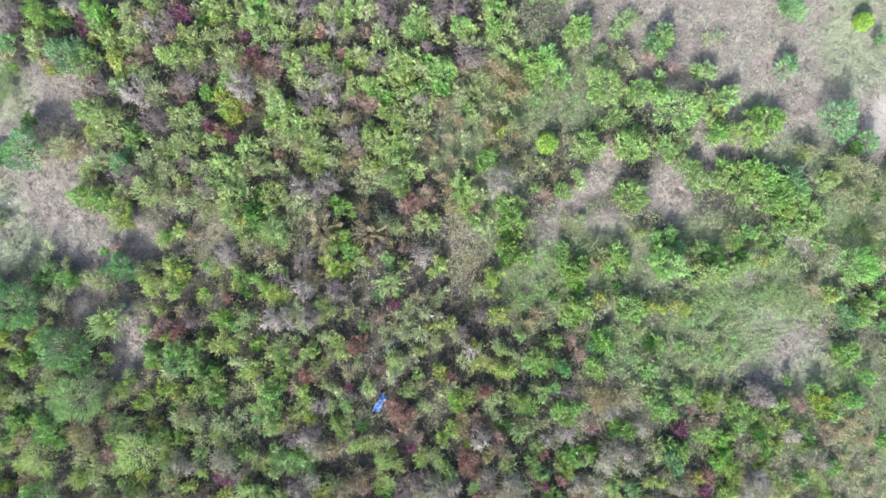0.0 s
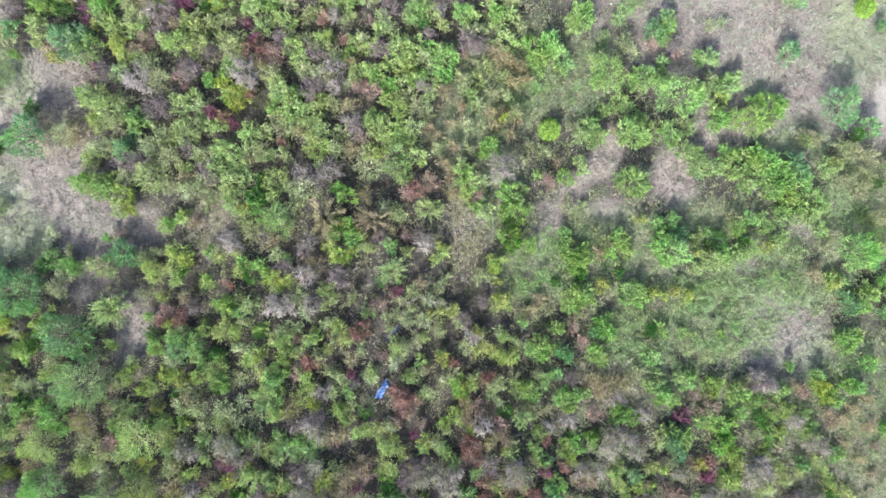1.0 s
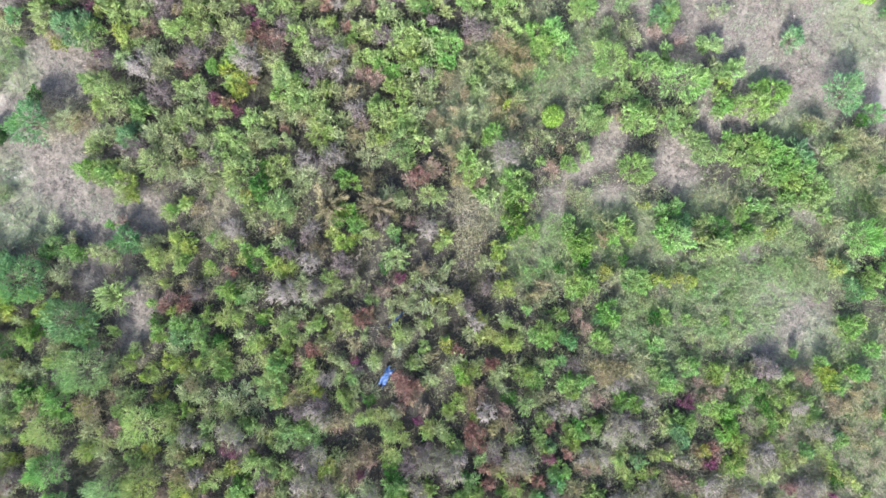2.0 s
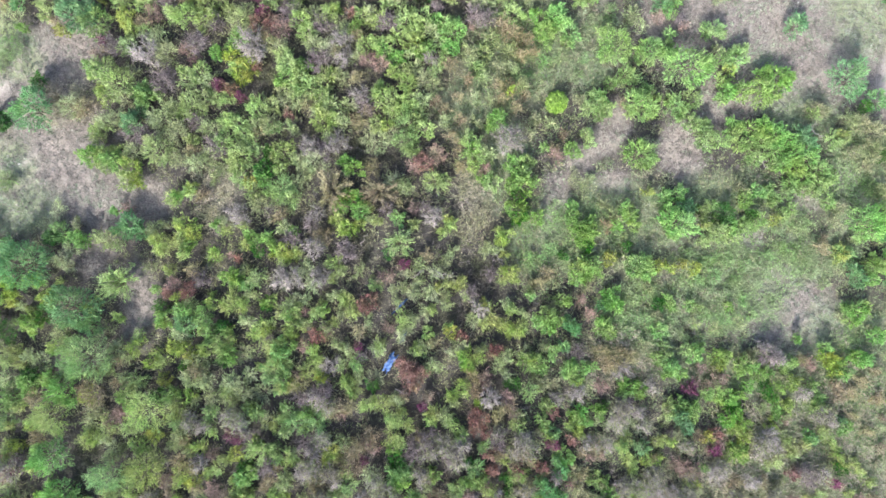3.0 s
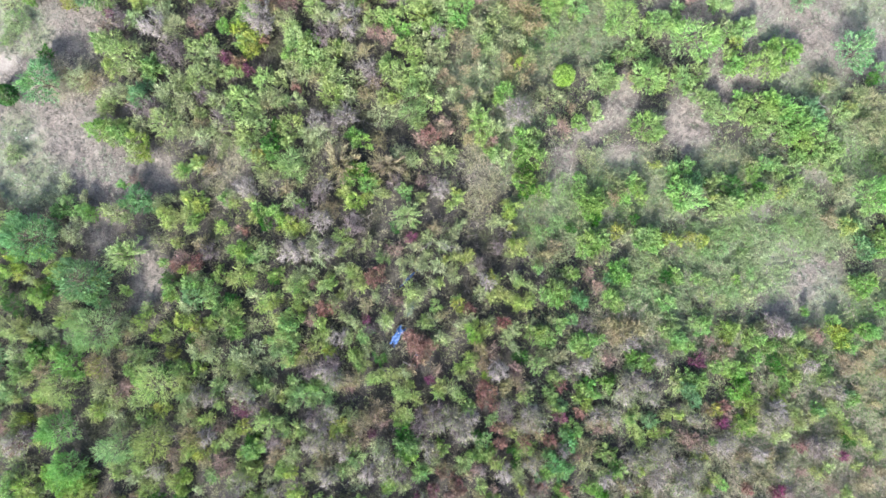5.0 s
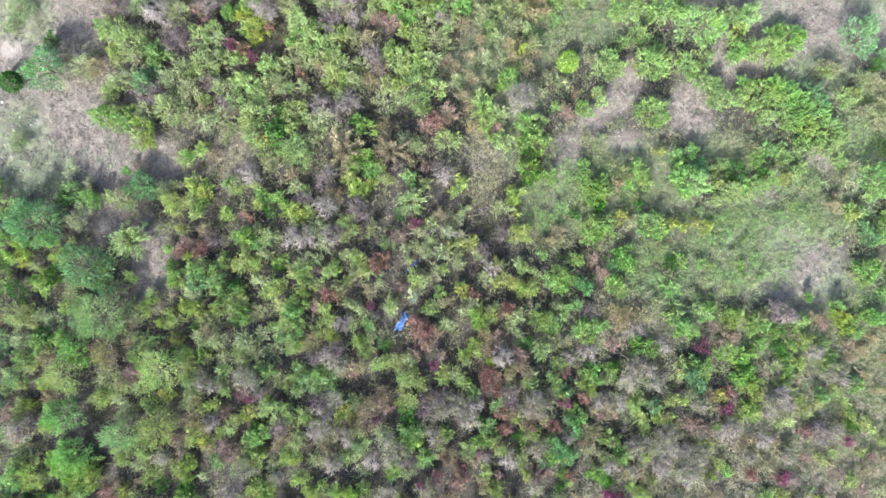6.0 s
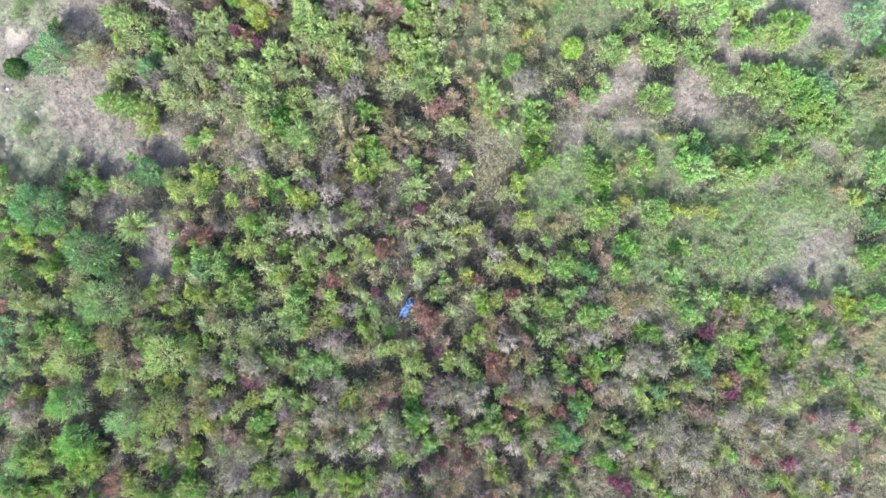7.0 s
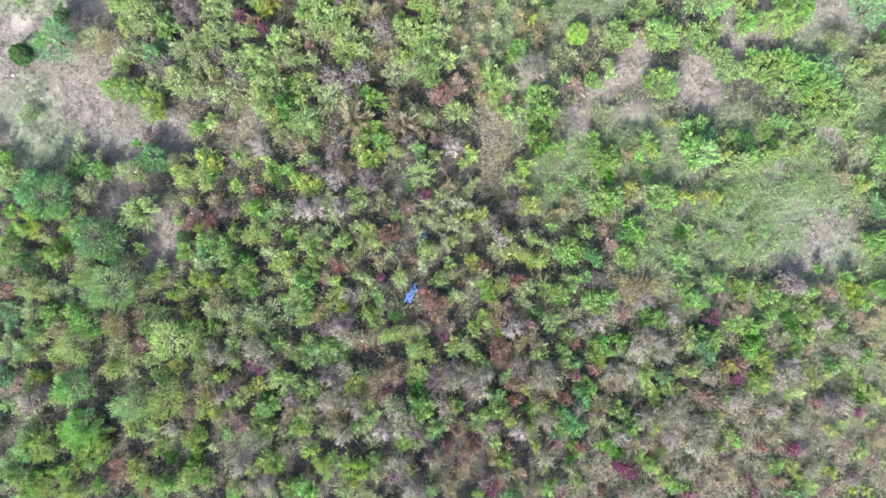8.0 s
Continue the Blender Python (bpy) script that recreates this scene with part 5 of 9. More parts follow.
plant("lime_green_shrub", 31.43, 1.98, 0.93, 1.87)
plant("lime_green_shrub", 31.99, 2.47, 0.80, 1.76)
plant("lime_green_shrub", 32.56, 2.82, 0.68, 1.65)
plant("lime_green_shrub", 30.00, 1.50, 0.80, 1.76)
plant("lime_green_shrub", 28.81, 1.21, 0.68, 1.65)
plant("lime_green_shrub", 31.00, 1.50, 0.68, 1.65)
plant("low_green_thicket", 30.21, -1.26, 0.99, 0.97)
plant("lime_green_shrub", 32.23, 0.47, 0.80, 1.76)
plant("dull_olive_shrub", 32.92, -0.01, 0.80, 1.76)
plant("dull_olive_shrub", 32.72, -1.18, 0.80, 1.76)
plant("lime_green_shrub", 34.68, -2.69, 0.56, 1.54)
plant("dull_olive_shrub", 36.76, 1.24, 0.99, 1.92)
plant("low_scrub_bush", 36.10, 1.78, 0.93, 0.94)
plant("blue_green_shrub", 36.81, -2.16, 0.80, 1.76)
plant("yellowing_shrub", 33.35, -3.91, 0.99, 1.92)
plant("lime_green_shrub", 33.95, -3.91, 0.74, 1.71)
plant("lime_green_shrub", 32.94, -3.62, 0.68, 1.65)
plant("brown_dry_shrub", 31.68, -3.37, 0.87, 1.81)
plant("brown_dry_shrub", 32.00, -2.64, 0.56, 1.54)
plant("lime_green_shrub", 36.00, -5.08, 1.05, 1.97)
plant("green_shrub", 36.32, -4.60, 0.80, 1.76)
plant("lime_green_shrub", 36.89, -5.08, 0.68, 1.65)
plant("blue_green_shrub", 34.80, -6.05, 0.99, 1.92)
plant("blue_green_shrub", 34.37, -5.37, 0.80, 1.76)
plant("green_shrub", 35.83, -6.15, 0.80, 1.76)
plant("low_scrub_bush", 33.42, -5.38, 0.74, 0.85)
plant("green_shrub", 34.51, -8.77, 1.17, 2.08)
plant("lime_green_shrub", 34.12, -8.78, 0.80, 1.76)
plant("green_shrub", 35.42, -8.49, 0.68, 1.65)
plant("lime_green_shrub", 34.40, -9.76, 0.68, 1.65)
plant("green_shrub", 36.26, -10.92, 0.99, 1.92)
plant("low_scrub_bush", 33.66, -9.50, 0.74, 0.85)
plant("yellowing_shrub", 18.56, -5.06, 0.68, 1.65)
plant("yellowing_shrub", 20.75, -5.11, 0.74, 1.71)
plant("yellowing_shrub", 19.55, -4.82, 0.62, 1.60)
plant("green_shrub", 18.56, -7.98, 0.68, 1.65)
plant("green_shrub", 20.26, -8.28, 0.68, 1.65)
plant("green_shrub", 18.82, -8.52, 0.56, 1.54)
plant("lime_green_shrub", 21.02, -8.53, 0.56, 1.54)
plant("green_shrub", 23.70, -8.48, 0.56, 1.54)
plant("low_scrub_bush", 22.85, -10.47, 0.87, 0.91)
plant("low_scrub_bush", 24.81, -9.98, 0.87, 0.91)
plant("green_shrub", 29.55, -11.22, 0.56, 1.54)
plant("light_green_shrub", -38.38, -12.82, 1.22, 2.35)
plant("light_green_shrub", -37.58, -12.26, 1.05, 2.14)
plant("light_green_shrub", -36.91, -13.24, 0.79, 1.94)
plant("olive_shrub", -36.15, -12.51, 0.92, 2.04)
plant("low_scrub_bush", -35.69, -13.55, 1.34, 1.15)
plant("dark_green_shrub", -36.15, -14.21, 0.92, 2.04)
plant("medium_green_shrub", -33.94, -11.78, 1.05, 2.14)
plant("olive_shrub", -28.87, -11.79, 0.92, 2.04)
plant("olive_shrub", -38.31, -14.68, 1.05, 2.14)
plant("green_shrub", -36.30, -14.91, 1.22, 2.35)
plant("olive_shrub", -37.61, -15.42, 0.92, 2.04)
plant("brown_dry_shrub", -35.88, -16.14, 1.05, 2.14)
plant("green_shrub", -37.79, -16.13, 1.18, 2.25)
plant("medium_green_shrub", -34.43, -14.69, 1.05, 2.14)
plant("yellowing_shrub", -35.95, -18.59, 0.79, 1.94)
plant("light_green_shrub", -37.13, -16.88, 0.92, 2.04)
plant("grey_green_shrub", -38.52, -18.06, 1.18, 2.25)
plant("light_green_shrub", -38.17, -18.60, 0.66, 1.84)
plant("yellowing_shrub", -31.27, -16.15, 1.05, 2.14)
plant("olive_shrub", -30.55, -17.36, 1.05, 2.14)
plant("olive_shrub", -31.06, -18.34, 0.92, 2.04)
plant("light_green_shrub", -31.28, -19.54, 1.05, 2.14)
plant("yellowing_shrub", -30.58, -19.56, 0.92, 2.04)
plant("light_green_shrub", -29.55, -18.80, 1.18, 2.25)
plant("olive_shrub", -29.85, -19.80, 0.92, 2.04)
plant("pink_brown_shrub", -28.58, -17.59, 1.18, 2.25)
plant("pink_brown_shrub", -28.23, -17.30, 0.72, 1.89)
plant("brown_dry_shrub", -29.14, -18.36, 0.79, 1.94)
plant("light_green_shrub", -27.90, -18.83, 0.92, 2.04)
plant("grey_green_shrub", -27.15, -14.70, 1.05, 2.14)
plant("light_green_shrub", -27.44, -15.20, 0.79, 1.94)
plant("olive_shrub", -28.19, -14.48, 0.66, 1.84)
plant("brown_dry_shrub", -28.65, -14.96, 0.79, 1.94)
plant("green_shrub", -27.85, -16.14, 1.18, 2.25)
plant("dark_green_shrub", -25.23, -16.17, 0.92, 2.04)
plant("yellowing_shrub", -25.48, -19.32, 0.92, 2.04)
plant("light_green_shrub", -27.14, -11.78, 1.05, 2.14)
plant("olive_shrub", -27.90, -12.52, 0.92, 2.04)
plant("brown_dry_shrub", -28.65, -13.01, 0.79, 1.94)
plant("yellowing_shrub", -25.73, -13.26, 0.79, 1.94)
plant("light_green_shrub", -24.74, -13.01, 0.92, 2.04)
plant("yellowing_shrub", -23.77, -12.04, 0.92, 2.04)
plant("yellowing_shrub", -23.06, -11.80, 0.79, 1.94)
plant("yellowing_shrub", -22.50, -12.51, 0.59, 2.32)
plant("light_green_shrub", -25.27, -12.29, 0.66, 1.84)
plant("yellowing_shrub", -24.62, -14.72, 0.79, 1.94)
plant("light_green_shrub", -24.24, -15.91, 1.05, 2.14)
plant("light_green_shrub", -23.49, -16.63, 1.18, 2.25)
plant("grey_green_shrub", -23.49, -18.09, 1.18, 2.25)
plant("light_green_shrub", -24.02, -17.87, 0.92, 2.04)
plant("medium_green_shrub", -22.33, -15.94, 0.79, 1.94)
plant("olive_shrub", -22.52, -14.69, 1.18, 2.25)
plant("brown_dry_shrub", -21.81, -13.98, 1.05, 2.14)
plant("olive_shrub", -21.05, -14.69, 1.22, 2.35)
plant("olive_shrub", -20.60, -16.16, 1.05, 2.14)
plant("olive_shrub", -22.11, -16.43, 0.66, 1.84)
plant("olive_shrub", -22.31, -13.01, 0.92, 2.04)
plant("low_scrub_bush", -21.52, -13.09, 1.18, 1.03)
plant("medium_green_shrub", -21.08, -11.79, 1.05, 2.14)
plant("light_green_shrub", -20.37, -11.32, 0.92, 2.04)
plant("dark_green_shrub", -23.08, -13.51, 0.66, 1.84)
plant("grey_green_shrub", -20.62, -17.39, 0.92, 2.04)
plant("grey_green_shrub", -20.90, -18.14, 0.66, 1.84)
plant("olive_shrub", -23.25, -19.30, 1.18, 2.25)
plant("olive_shrub", -23.78, -20.05, 0.92, 2.04)
plant("brown_dry_shrub", -22.83, -19.83, 0.79, 1.94)
plant("half_bare_shrub", -22.32, -18.11, 0.92, 2.04)
plant("grey_bare_shrub", -21.37, -18.61, 0.79, 1.94)
plant("light_green_shrub", -20.64, -18.86, 0.79, 1.94)
plant("light_green_shrub", -21.59, -20.30, 0.92, 2.04)
plant("olive_shrub", -22.58, -20.56, 0.79, 1.94)
plant("pink_brown_shrub", -20.64, -21.04, 0.79, 1.94)
plant("light_green_shrub", -38.07, -20.75, 1.05, 2.14)
plant("yellowing_shrub", -37.41, -20.29, 0.79, 1.94)
plant("brown_dry_shrub", -38.66, -21.28, 0.66, 1.84)
plant("half_bare_shrub", -38.01, -22.17, 1.22, 2.35)
plant("magenta_shrub", -37.54, -22.18, 0.66, 2.18)
plant("mauve_bare_shrub", -36.89, -21.49, 0.92, 2.04)
plant("pink_brown_shrub", -38.63, -22.96, 0.79, 1.94)
plant("light_green_shrub", -36.20, -22.24, 0.79, 1.94)
plant("brown_dry_shrub", -35.65, -19.54, 1.05, 2.14)
plant("medium_green_shrub", -32.26, -24.88, 1.05, 2.14)
plant("medium_green_shrub", -35.47, -24.91, 0.79, 1.94)
plant("low_scrub_bush", -38.19, -24.34, 1.18, 1.03)
plant("olive_shrub", -38.36, -25.13, 0.92, 2.04)
plant("low_scrub_bush", -37.25, -25.10, 0.92, 0.91)
plant("grey_green_shrub", -28.62, -23.91, 1.05, 2.14)
plant("light_green_shrub", -27.67, -22.96, 0.92, 2.04)
plant("olive_shrub", -29.38, -21.51, 0.85, 1.99)
plant("olive_shrub", -29.08, -20.54, 0.85, 1.99)
plant("light_green_shrub", -29.48, -24.43, 0.85, 1.99)
plant("medium_green_shrub", -29.15, -25.02, 0.79, 1.94)
plant("low_scrub_bush", -28.76, -20.94, 0.92, 0.91)
plant("medium_green_shrub", -26.91, -20.28, 1.05, 2.14)
plant("light_green_shrub", -25.22, -21.49, 1.05, 2.14)
plant("medium_green_shrub", -27.40, -24.16, 1.05, 2.14)
plant("olive_shrub", -25.77, -24.94, 0.66, 1.84)
plant("olive_shrub", -27.91, -25.15, 0.92, 2.04)
plant("light_green_shrub", -22.99, -22.68, 1.22, 2.35)
plant("brown_dry_shrub", -23.25, -21.48, 1.18, 2.25)
plant("pink_brown_shrub", -24.25, -23.19, 1.05, 2.14)
plant("yellowing_shrub", -22.33, -23.45, 0.92, 2.04)
plant("light_green_shrub", -23.56, -23.47, 0.79, 1.94)
plant("brown_dry_shrub", -22.32, -22.24, 0.92, 2.04)
plant("brown_dry_shrub", -21.84, -24.18, 0.92, 2.04)
plant("pink_brown_shrub", -24.31, -24.46, 0.66, 1.84)
plant("half_bare_shrub", -25.75, -24.68, 0.79, 1.94)
plant("light_green_shrub", -20.36, -22.23, 1.05, 2.14)
plant("light_green_shrub", -20.90, -22.76, 0.66, 1.84)
plant("pink_brown_shrub", -20.52, -23.93, 0.99, 2.09)
plant("pink_brown_shrub", -20.40, -24.93, 0.79, 1.94)
plant("yellowing_shrub", -23.56, -25.03, 0.79, 1.94)
plant("grey_green_shrub", -21.11, -25.16, 0.92, 2.04)
plant("grey_bare_shrub", -21.59, -21.76, 0.92, 2.04)
plant("green_shrub", -19.36, -12.03, 1.18, 2.25)
plant("medium_green_shrub", -18.94, -13.03, 0.66, 1.84)
plant("light_green_shrub", -19.15, -11.32, 0.92, 2.04)
plant("dark_green_shrub", -19.66, -13.02, 0.79, 1.94)
plant("low_scrub_bush", -18.09, -12.36, 1.18, 1.03)
plant("green_shrub", -14.74, -12.27, 1.22, 2.35)
plant("light_green_shrub", -15.00, -13.01, 1.18, 2.25)
plant("medium_green_shrub", -14.28, -11.56, 1.05, 2.14)
plant("light_green_shrub", -15.75, -11.81, 0.92, 2.04)
plant("light_green_shrub", -14.08, -13.28, 0.66, 1.84)
plant("green_shrub", -15.24, -13.73, 1.18, 2.25)
plant("green_shrub", -14.76, -14.70, 1.18, 2.25)
plant("light_green_shrub", -14.54, -15.45, 0.92, 2.04)
plant("light_green_shrub", -16.51, -13.52, 0.66, 1.84)
plant("grey_green_shrub", -15.76, -14.48, 0.92, 2.04)
plant("pink_brown_shrub", -12.61, -11.82, 0.79, 1.94)
plant("light_green_shrub", -11.87, -12.30, 0.92, 2.04)
plant("light_green_shrub", -12.10, -13.75, 1.05, 2.14)
plant("light_green_shrub", -11.39, -14.49, 0.92, 2.04)
plant("yellowing_shrub", -11.12, -14.46, 0.59, 2.32)
plant("light_green_shrub", -11.63, -13.03, 0.92, 2.04)
plant("brown_dry_shrub", -13.31, -14.95, 1.18, 2.25)
plant("yellowing_shrub", -13.84, -14.99, 0.66, 1.84)
plant("pink_brown_shrub", -13.11, -14.26, 0.66, 1.84)
plant("grey_bare_shrub", -10.40, -13.26, 1.05, 2.14)
plant("mauve_bare_shrub", -11.13, -15.45, 1.05, 2.14)
plant("grey_bare_shrub", -11.63, -16.18, 0.92, 2.04)
plant("mauve_bare_shrub", -12.86, -16.19, 0.79, 1.94)
plant("olive_shrub", -18.87, -14.69, 1.22, 2.35)
plant("olive_shrub", -17.91, -15.43, 1.18, 2.25)
plant("light_green_shrub", -19.40, -15.69, 0.92, 2.04)
plant("light_green_shrub", -18.69, -16.43, 0.79, 1.94)
plant("olive_shrub", -17.46, -14.23, 0.92, 2.04)
plant("low_scrub_bush", -16.38, -15.79, 1.18, 1.03)
plant("grey_green_shrub", -16.73, -17.39, 0.92, 2.04)
plant("olive_shrub", -15.75, -18.11, 1.05, 2.14)
plant("grey_green_shrub", -17.47, -16.92, 0.79, 1.94)
plant("medium_green_shrub", -17.25, -17.41, 0.66, 1.84)
plant("light_green_shrub", -15.29, -18.38, 0.79, 1.94)
plant("grey_green_shrub", -14.03, -17.36, 1.22, 2.35)
plant("grey_green_shrub", -13.31, -18.34, 1.18, 2.25)
plant("medium_green_shrub", -12.85, -17.64, 0.92, 2.04)
plant("grey_green_shrub", -11.61, -18.10, 1.18, 2.25)
plant("grey_green_shrub", -12.12, -17.40, 0.92, 2.04)
plant("grey_green_shrub", -14.30, -18.61, 0.92, 2.04)
plant("medium_green_shrub", -12.63, -18.88, 0.66, 1.84)
plant("brown_dry_shrub", -9.91, -17.12, 1.22, 2.35)
plant("half_bare_shrub", -10.66, -16.91, 0.92, 2.04)
plant("brown_dry_shrub", -8.72, -16.92, 0.92, 2.04)
plant("pink_brown_shrub", -9.71, -17.67, 0.66, 1.84)
plant("light_green_shrub", -8.47, -15.21, 1.05, 2.14)
plant("light_green_shrub", -9.20, -14.97, 0.92, 2.04)
plant("medium_green_shrub", -8.72, -15.71, 0.79, 1.94)
plant("olive_shrub", -7.98, -14.25, 0.92, 2.04)
plant("grey_green_shrub", -8.23, -13.28, 0.92, 2.04)
plant("olive_shrub", -8.95, -12.30, 0.92, 2.04)
plant("olive_shrub", -9.69, -13.52, 0.79, 1.94)
plant("olive_shrub", -9.69, -11.82, 0.79, 1.94)
plant("olive_shrub", -6.52, -12.06, 0.92, 2.04)
plant("light_green_shrub", -6.29, -11.83, 0.79, 1.94)
plant("magenta_shrub", -7.97, -11.80, 0.59, 2.13)
plant("mauve_bare_shrub", -7.76, -12.57, 0.53, 1.73)
plant("light_green_shrub", -7.02, -16.68, 0.92, 2.04)
plant("light_green_shrub", -6.04, -16.91, 1.05, 2.14)
plant("light_green_shrub", -7.76, -16.94, 0.66, 1.84)
plant("light_green_shrub", -5.56, -16.45, 0.79, 1.94)
plant("olive_shrub", -4.83, -16.20, 0.79, 1.94)
plant("dark_green_shrub", -7.02, -15.23, 0.79, 1.94)
plant("low_scrub_bush", -6.83, -14.83, 1.05, 0.97)
plant("pink_brown_shrub", -3.36, -14.47, 1.22, 2.35)
plant("russet_shrub", -3.60, -13.71, 1.18, 2.57)
plant("russet_shrub", -2.88, -14.20, 1.05, 2.47)
plant("russet_shrub", -4.09, -13.24, 0.92, 2.38)
plant("russet_shrub", -3.36, -15.19, 0.79, 2.28)
plant("light_green_shrub", -2.88, -12.32, 0.79, 1.94)
plant("medium_green_shrub", -3.13, -11.84, 0.66, 1.84)
plant("olive_shrub", -2.40, -11.83, 0.92, 2.04)
plant("brown_dry_shrub", -1.67, -11.59, 0.79, 1.94)
plant("olive_shrub", -1.43, -13.53, 0.92, 2.04)
plant("olive_shrub", -2.16, -13.79, 0.66, 1.84)
plant("brown_dry_shrub", -4.35, -16.22, 0.66, 1.84)
plant("pink_brown_shrub", -4.11, -15.74, 0.59, 1.79)
plant("magenta_shrub", -2.74, -16.90, 0.59, 2.13)
plant("pink_brown_shrub", -2.16, -16.21, 0.79, 1.94)
plant("light_green_shrub", -1.68, -17.41, 0.92, 2.04)
plant("light_green_shrub", -1.92, -18.15, 0.79, 1.94)
plant("light_green_shrub", -4.34, -18.12, 1.05, 2.14)
plant("light_green_shrub", -5.08, -18.38, 0.92, 2.04)
plant("light_green_shrub", -4.59, -17.42, 0.79, 1.94)
plant("light_green_shrub", -5.32, -19.58, 1.05, 2.14)
plant("light_green_shrub", -4.59, -20.08, 0.92, 2.04)
plant("medium_green_shrub", -5.08, -20.58, 0.79, 1.94)
plant("light_green_shrub", -3.87, -18.89, 0.66, 1.84)
plant("brown_dry_shrub", -2.89, -19.61, 0.79, 1.94)
plant("mauve_bare_shrub", -3.14, -20.32, 0.92, 2.04)
plant("half_bare_shrub", -1.92, -20.55, 1.05, 2.14)
plant("mauve_bare_shrub", -2.16, -19.60, 0.92, 2.04)
plant("half_bare_shrub", -18.16, -18.34, 1.18, 2.25)
plant("mauve_bare_shrub", -17.72, -19.10, 0.79, 1.94)
plant("magenta_shrub", -18.34, -19.30, 1.12, 2.52)
plant("half_bare_shrub", -18.92, -17.63, 0.92, 2.04)
plant("brown_dry_shrub", -19.19, -18.87, 0.66, 1.84)
plant("spreading_green_shrub", -16.42, -20.47, 1.35, 2.61)
plant("yellowing_shrub", -18.68, -21.03, 0.92, 2.04)
plant("light_green_shrub", -19.44, -21.55, 0.66, 1.84)
plant("medium_green_shrub", -16.76, -19.85, 0.66, 1.84)
plant("light_green_shrub", -13.82, -21.04, 0.92, 2.04)
plant("light_green_shrub", -14.08, -21.78, 0.79, 1.94)
plant("grey_green_shrub", -15.04, -21.28, 0.92, 2.04)
plant("grey_green_shrub", -15.29, -20.57, 0.79, 1.94)
plant("olive_shrub", -14.56, -19.11, 0.79, 1.94)
plant("mauve_bare_shrub", -12.60, -20.05, 1.05, 2.14)
plant("half_bare_shrub", -11.15, -19.59, 0.92, 2.04)
plant("grey_bare_shrub", -11.87, -20.78, 1.05, 2.14)
plant("half_bare_shrub", -12.10, -22.22, 1.18, 2.25)
plant("grey_bare_shrub", -12.86, -22.51, 0.79, 1.94)
plant("yellowing_shrub", -10.41, -20.79, 1.05, 2.14)
plant("light_green_shrub", -9.95, -21.30, 0.79, 1.94)
plant("yellowing_shrub", -10.93, -21.56, 0.66, 1.84)
plant("olive_shrub", -11.90, -20.58, 0.66, 1.84)
plant("brown_dry_shrub", -8.68, -21.44, 1.58, 2.66)
plant("brown_dry_shrub", -7.48, -19.76, 1.46, 2.55)
plant("brown_dry_shrub", -8.22, -20.52, 1.22, 2.35)
plant("olive_shrub", -9.45, -20.07, 0.92, 2.04)
plant("pink_brown_shrub", -7.02, -20.55, 1.05, 2.14)
plant("magenta_shrub", -7.50, -21.50, 0.59, 2.13)
plant("brown_dry_shrub", -7.02, -19.35, 0.92, 2.04)
plant("light_green_shrub", -9.21, -22.50, 0.92, 2.04)
plant("olive_shrub", -7.02, -22.73, 1.05, 2.14)
plant("half_bare_shrub", -6.79, -23.25, 0.79, 1.94)
plant("dark_green_shrub", -17.94, -22.47, 1.05, 2.14)
plant("green_shrub", -17.68, -22.94, 1.18, 2.25)
plant("medium_green_shrub", -18.42, -23.69, 1.05, 2.14)
plant("medium_green_shrub", -17.24, -22.26, 0.79, 1.94)
plant("mauve_bare_shrub", -15.77, -22.01, 0.92, 2.04)
plant("brown_dry_shrub", -15.06, -22.28, 0.66, 1.84)
plant("brown_dry_shrub", -15.77, -23.22, 0.92, 2.04)
plant("brown_dry_shrub", -16.04, -23.98, 0.66, 1.84)
plant("olive_shrub", -14.53, -23.43, 1.18, 2.25)
plant("olive_shrub", -14.08, -23.00, 0.79, 1.94)
plant("light_green_shrub", -18.17, -24.88, 1.18, 2.25)
plant("medium_green_shrub", -17.71, -24.68, 0.92, 2.04)
plant("light_green_shrub", -18.94, -25.18, 0.79, 1.94)
plant("light_green_shrub", -15.27, -24.81, 1.05, 2.14)
plant("yellowing_shrub", -14.57, -24.94, 0.79, 1.94)
plant("olive_shrub", -16.27, -25.18, 0.79, 1.94)
plant("pink_brown_shrub", -19.69, -24.56, 0.66, 1.84)
plant("brown_dry_shrub", -11.87, -23.69, 1.05, 2.14)
plant("brown_dry_shrub", -11.41, -24.22, 0.79, 1.94)
plant("half_bare_shrub", -10.42, -22.48, 1.05, 2.14)
plant("grey_bare_shrub", -9.95, -23.25, 0.79, 1.94)
plant("grey_green_shrub", -8.96, -23.70, 1.05, 2.14)
plant("olive_shrub", -9.46, -24.44, 0.92, 2.04)
plant("grey_green_shrub", -10.19, -24.69, 0.92, 2.04)
plant("half_bare_shrub", -11.40, -24.93, 0.92, 2.04)
plant("olive_shrub", -12.61, -24.93, 0.92, 2.04)
plant("grey_bare_shrub", -8.00, -24.93, 0.92, 2.04)
plant("low_scrub_bush", -12.49, -23.67, 0.79, 0.85)
plant("grey_green_shrub", -4.59, -22.46, 1.22, 2.35)
plant("grey_green_shrub", -5.08, -22.98, 1.05, 2.14)
plant("medium_green_shrub", -4.36, -23.48, 0.92, 2.04)
plant("grey_green_shrub", -3.87, -22.77, 0.79, 1.94)
plant("dark_green_shrub", -4.84, -21.54, 0.92, 2.04)
plant("half_bare_shrub", -5.57, -23.96, 0.92, 2.04)
plant("olive_shrub", -5.09, -24.23, 0.79, 1.94)
plant("mauve_bare_shrub", -5.09, -24.95, 0.79, 1.94)
plant("grey_green_shrub", -3.38, -24.92, 1.05, 2.14)
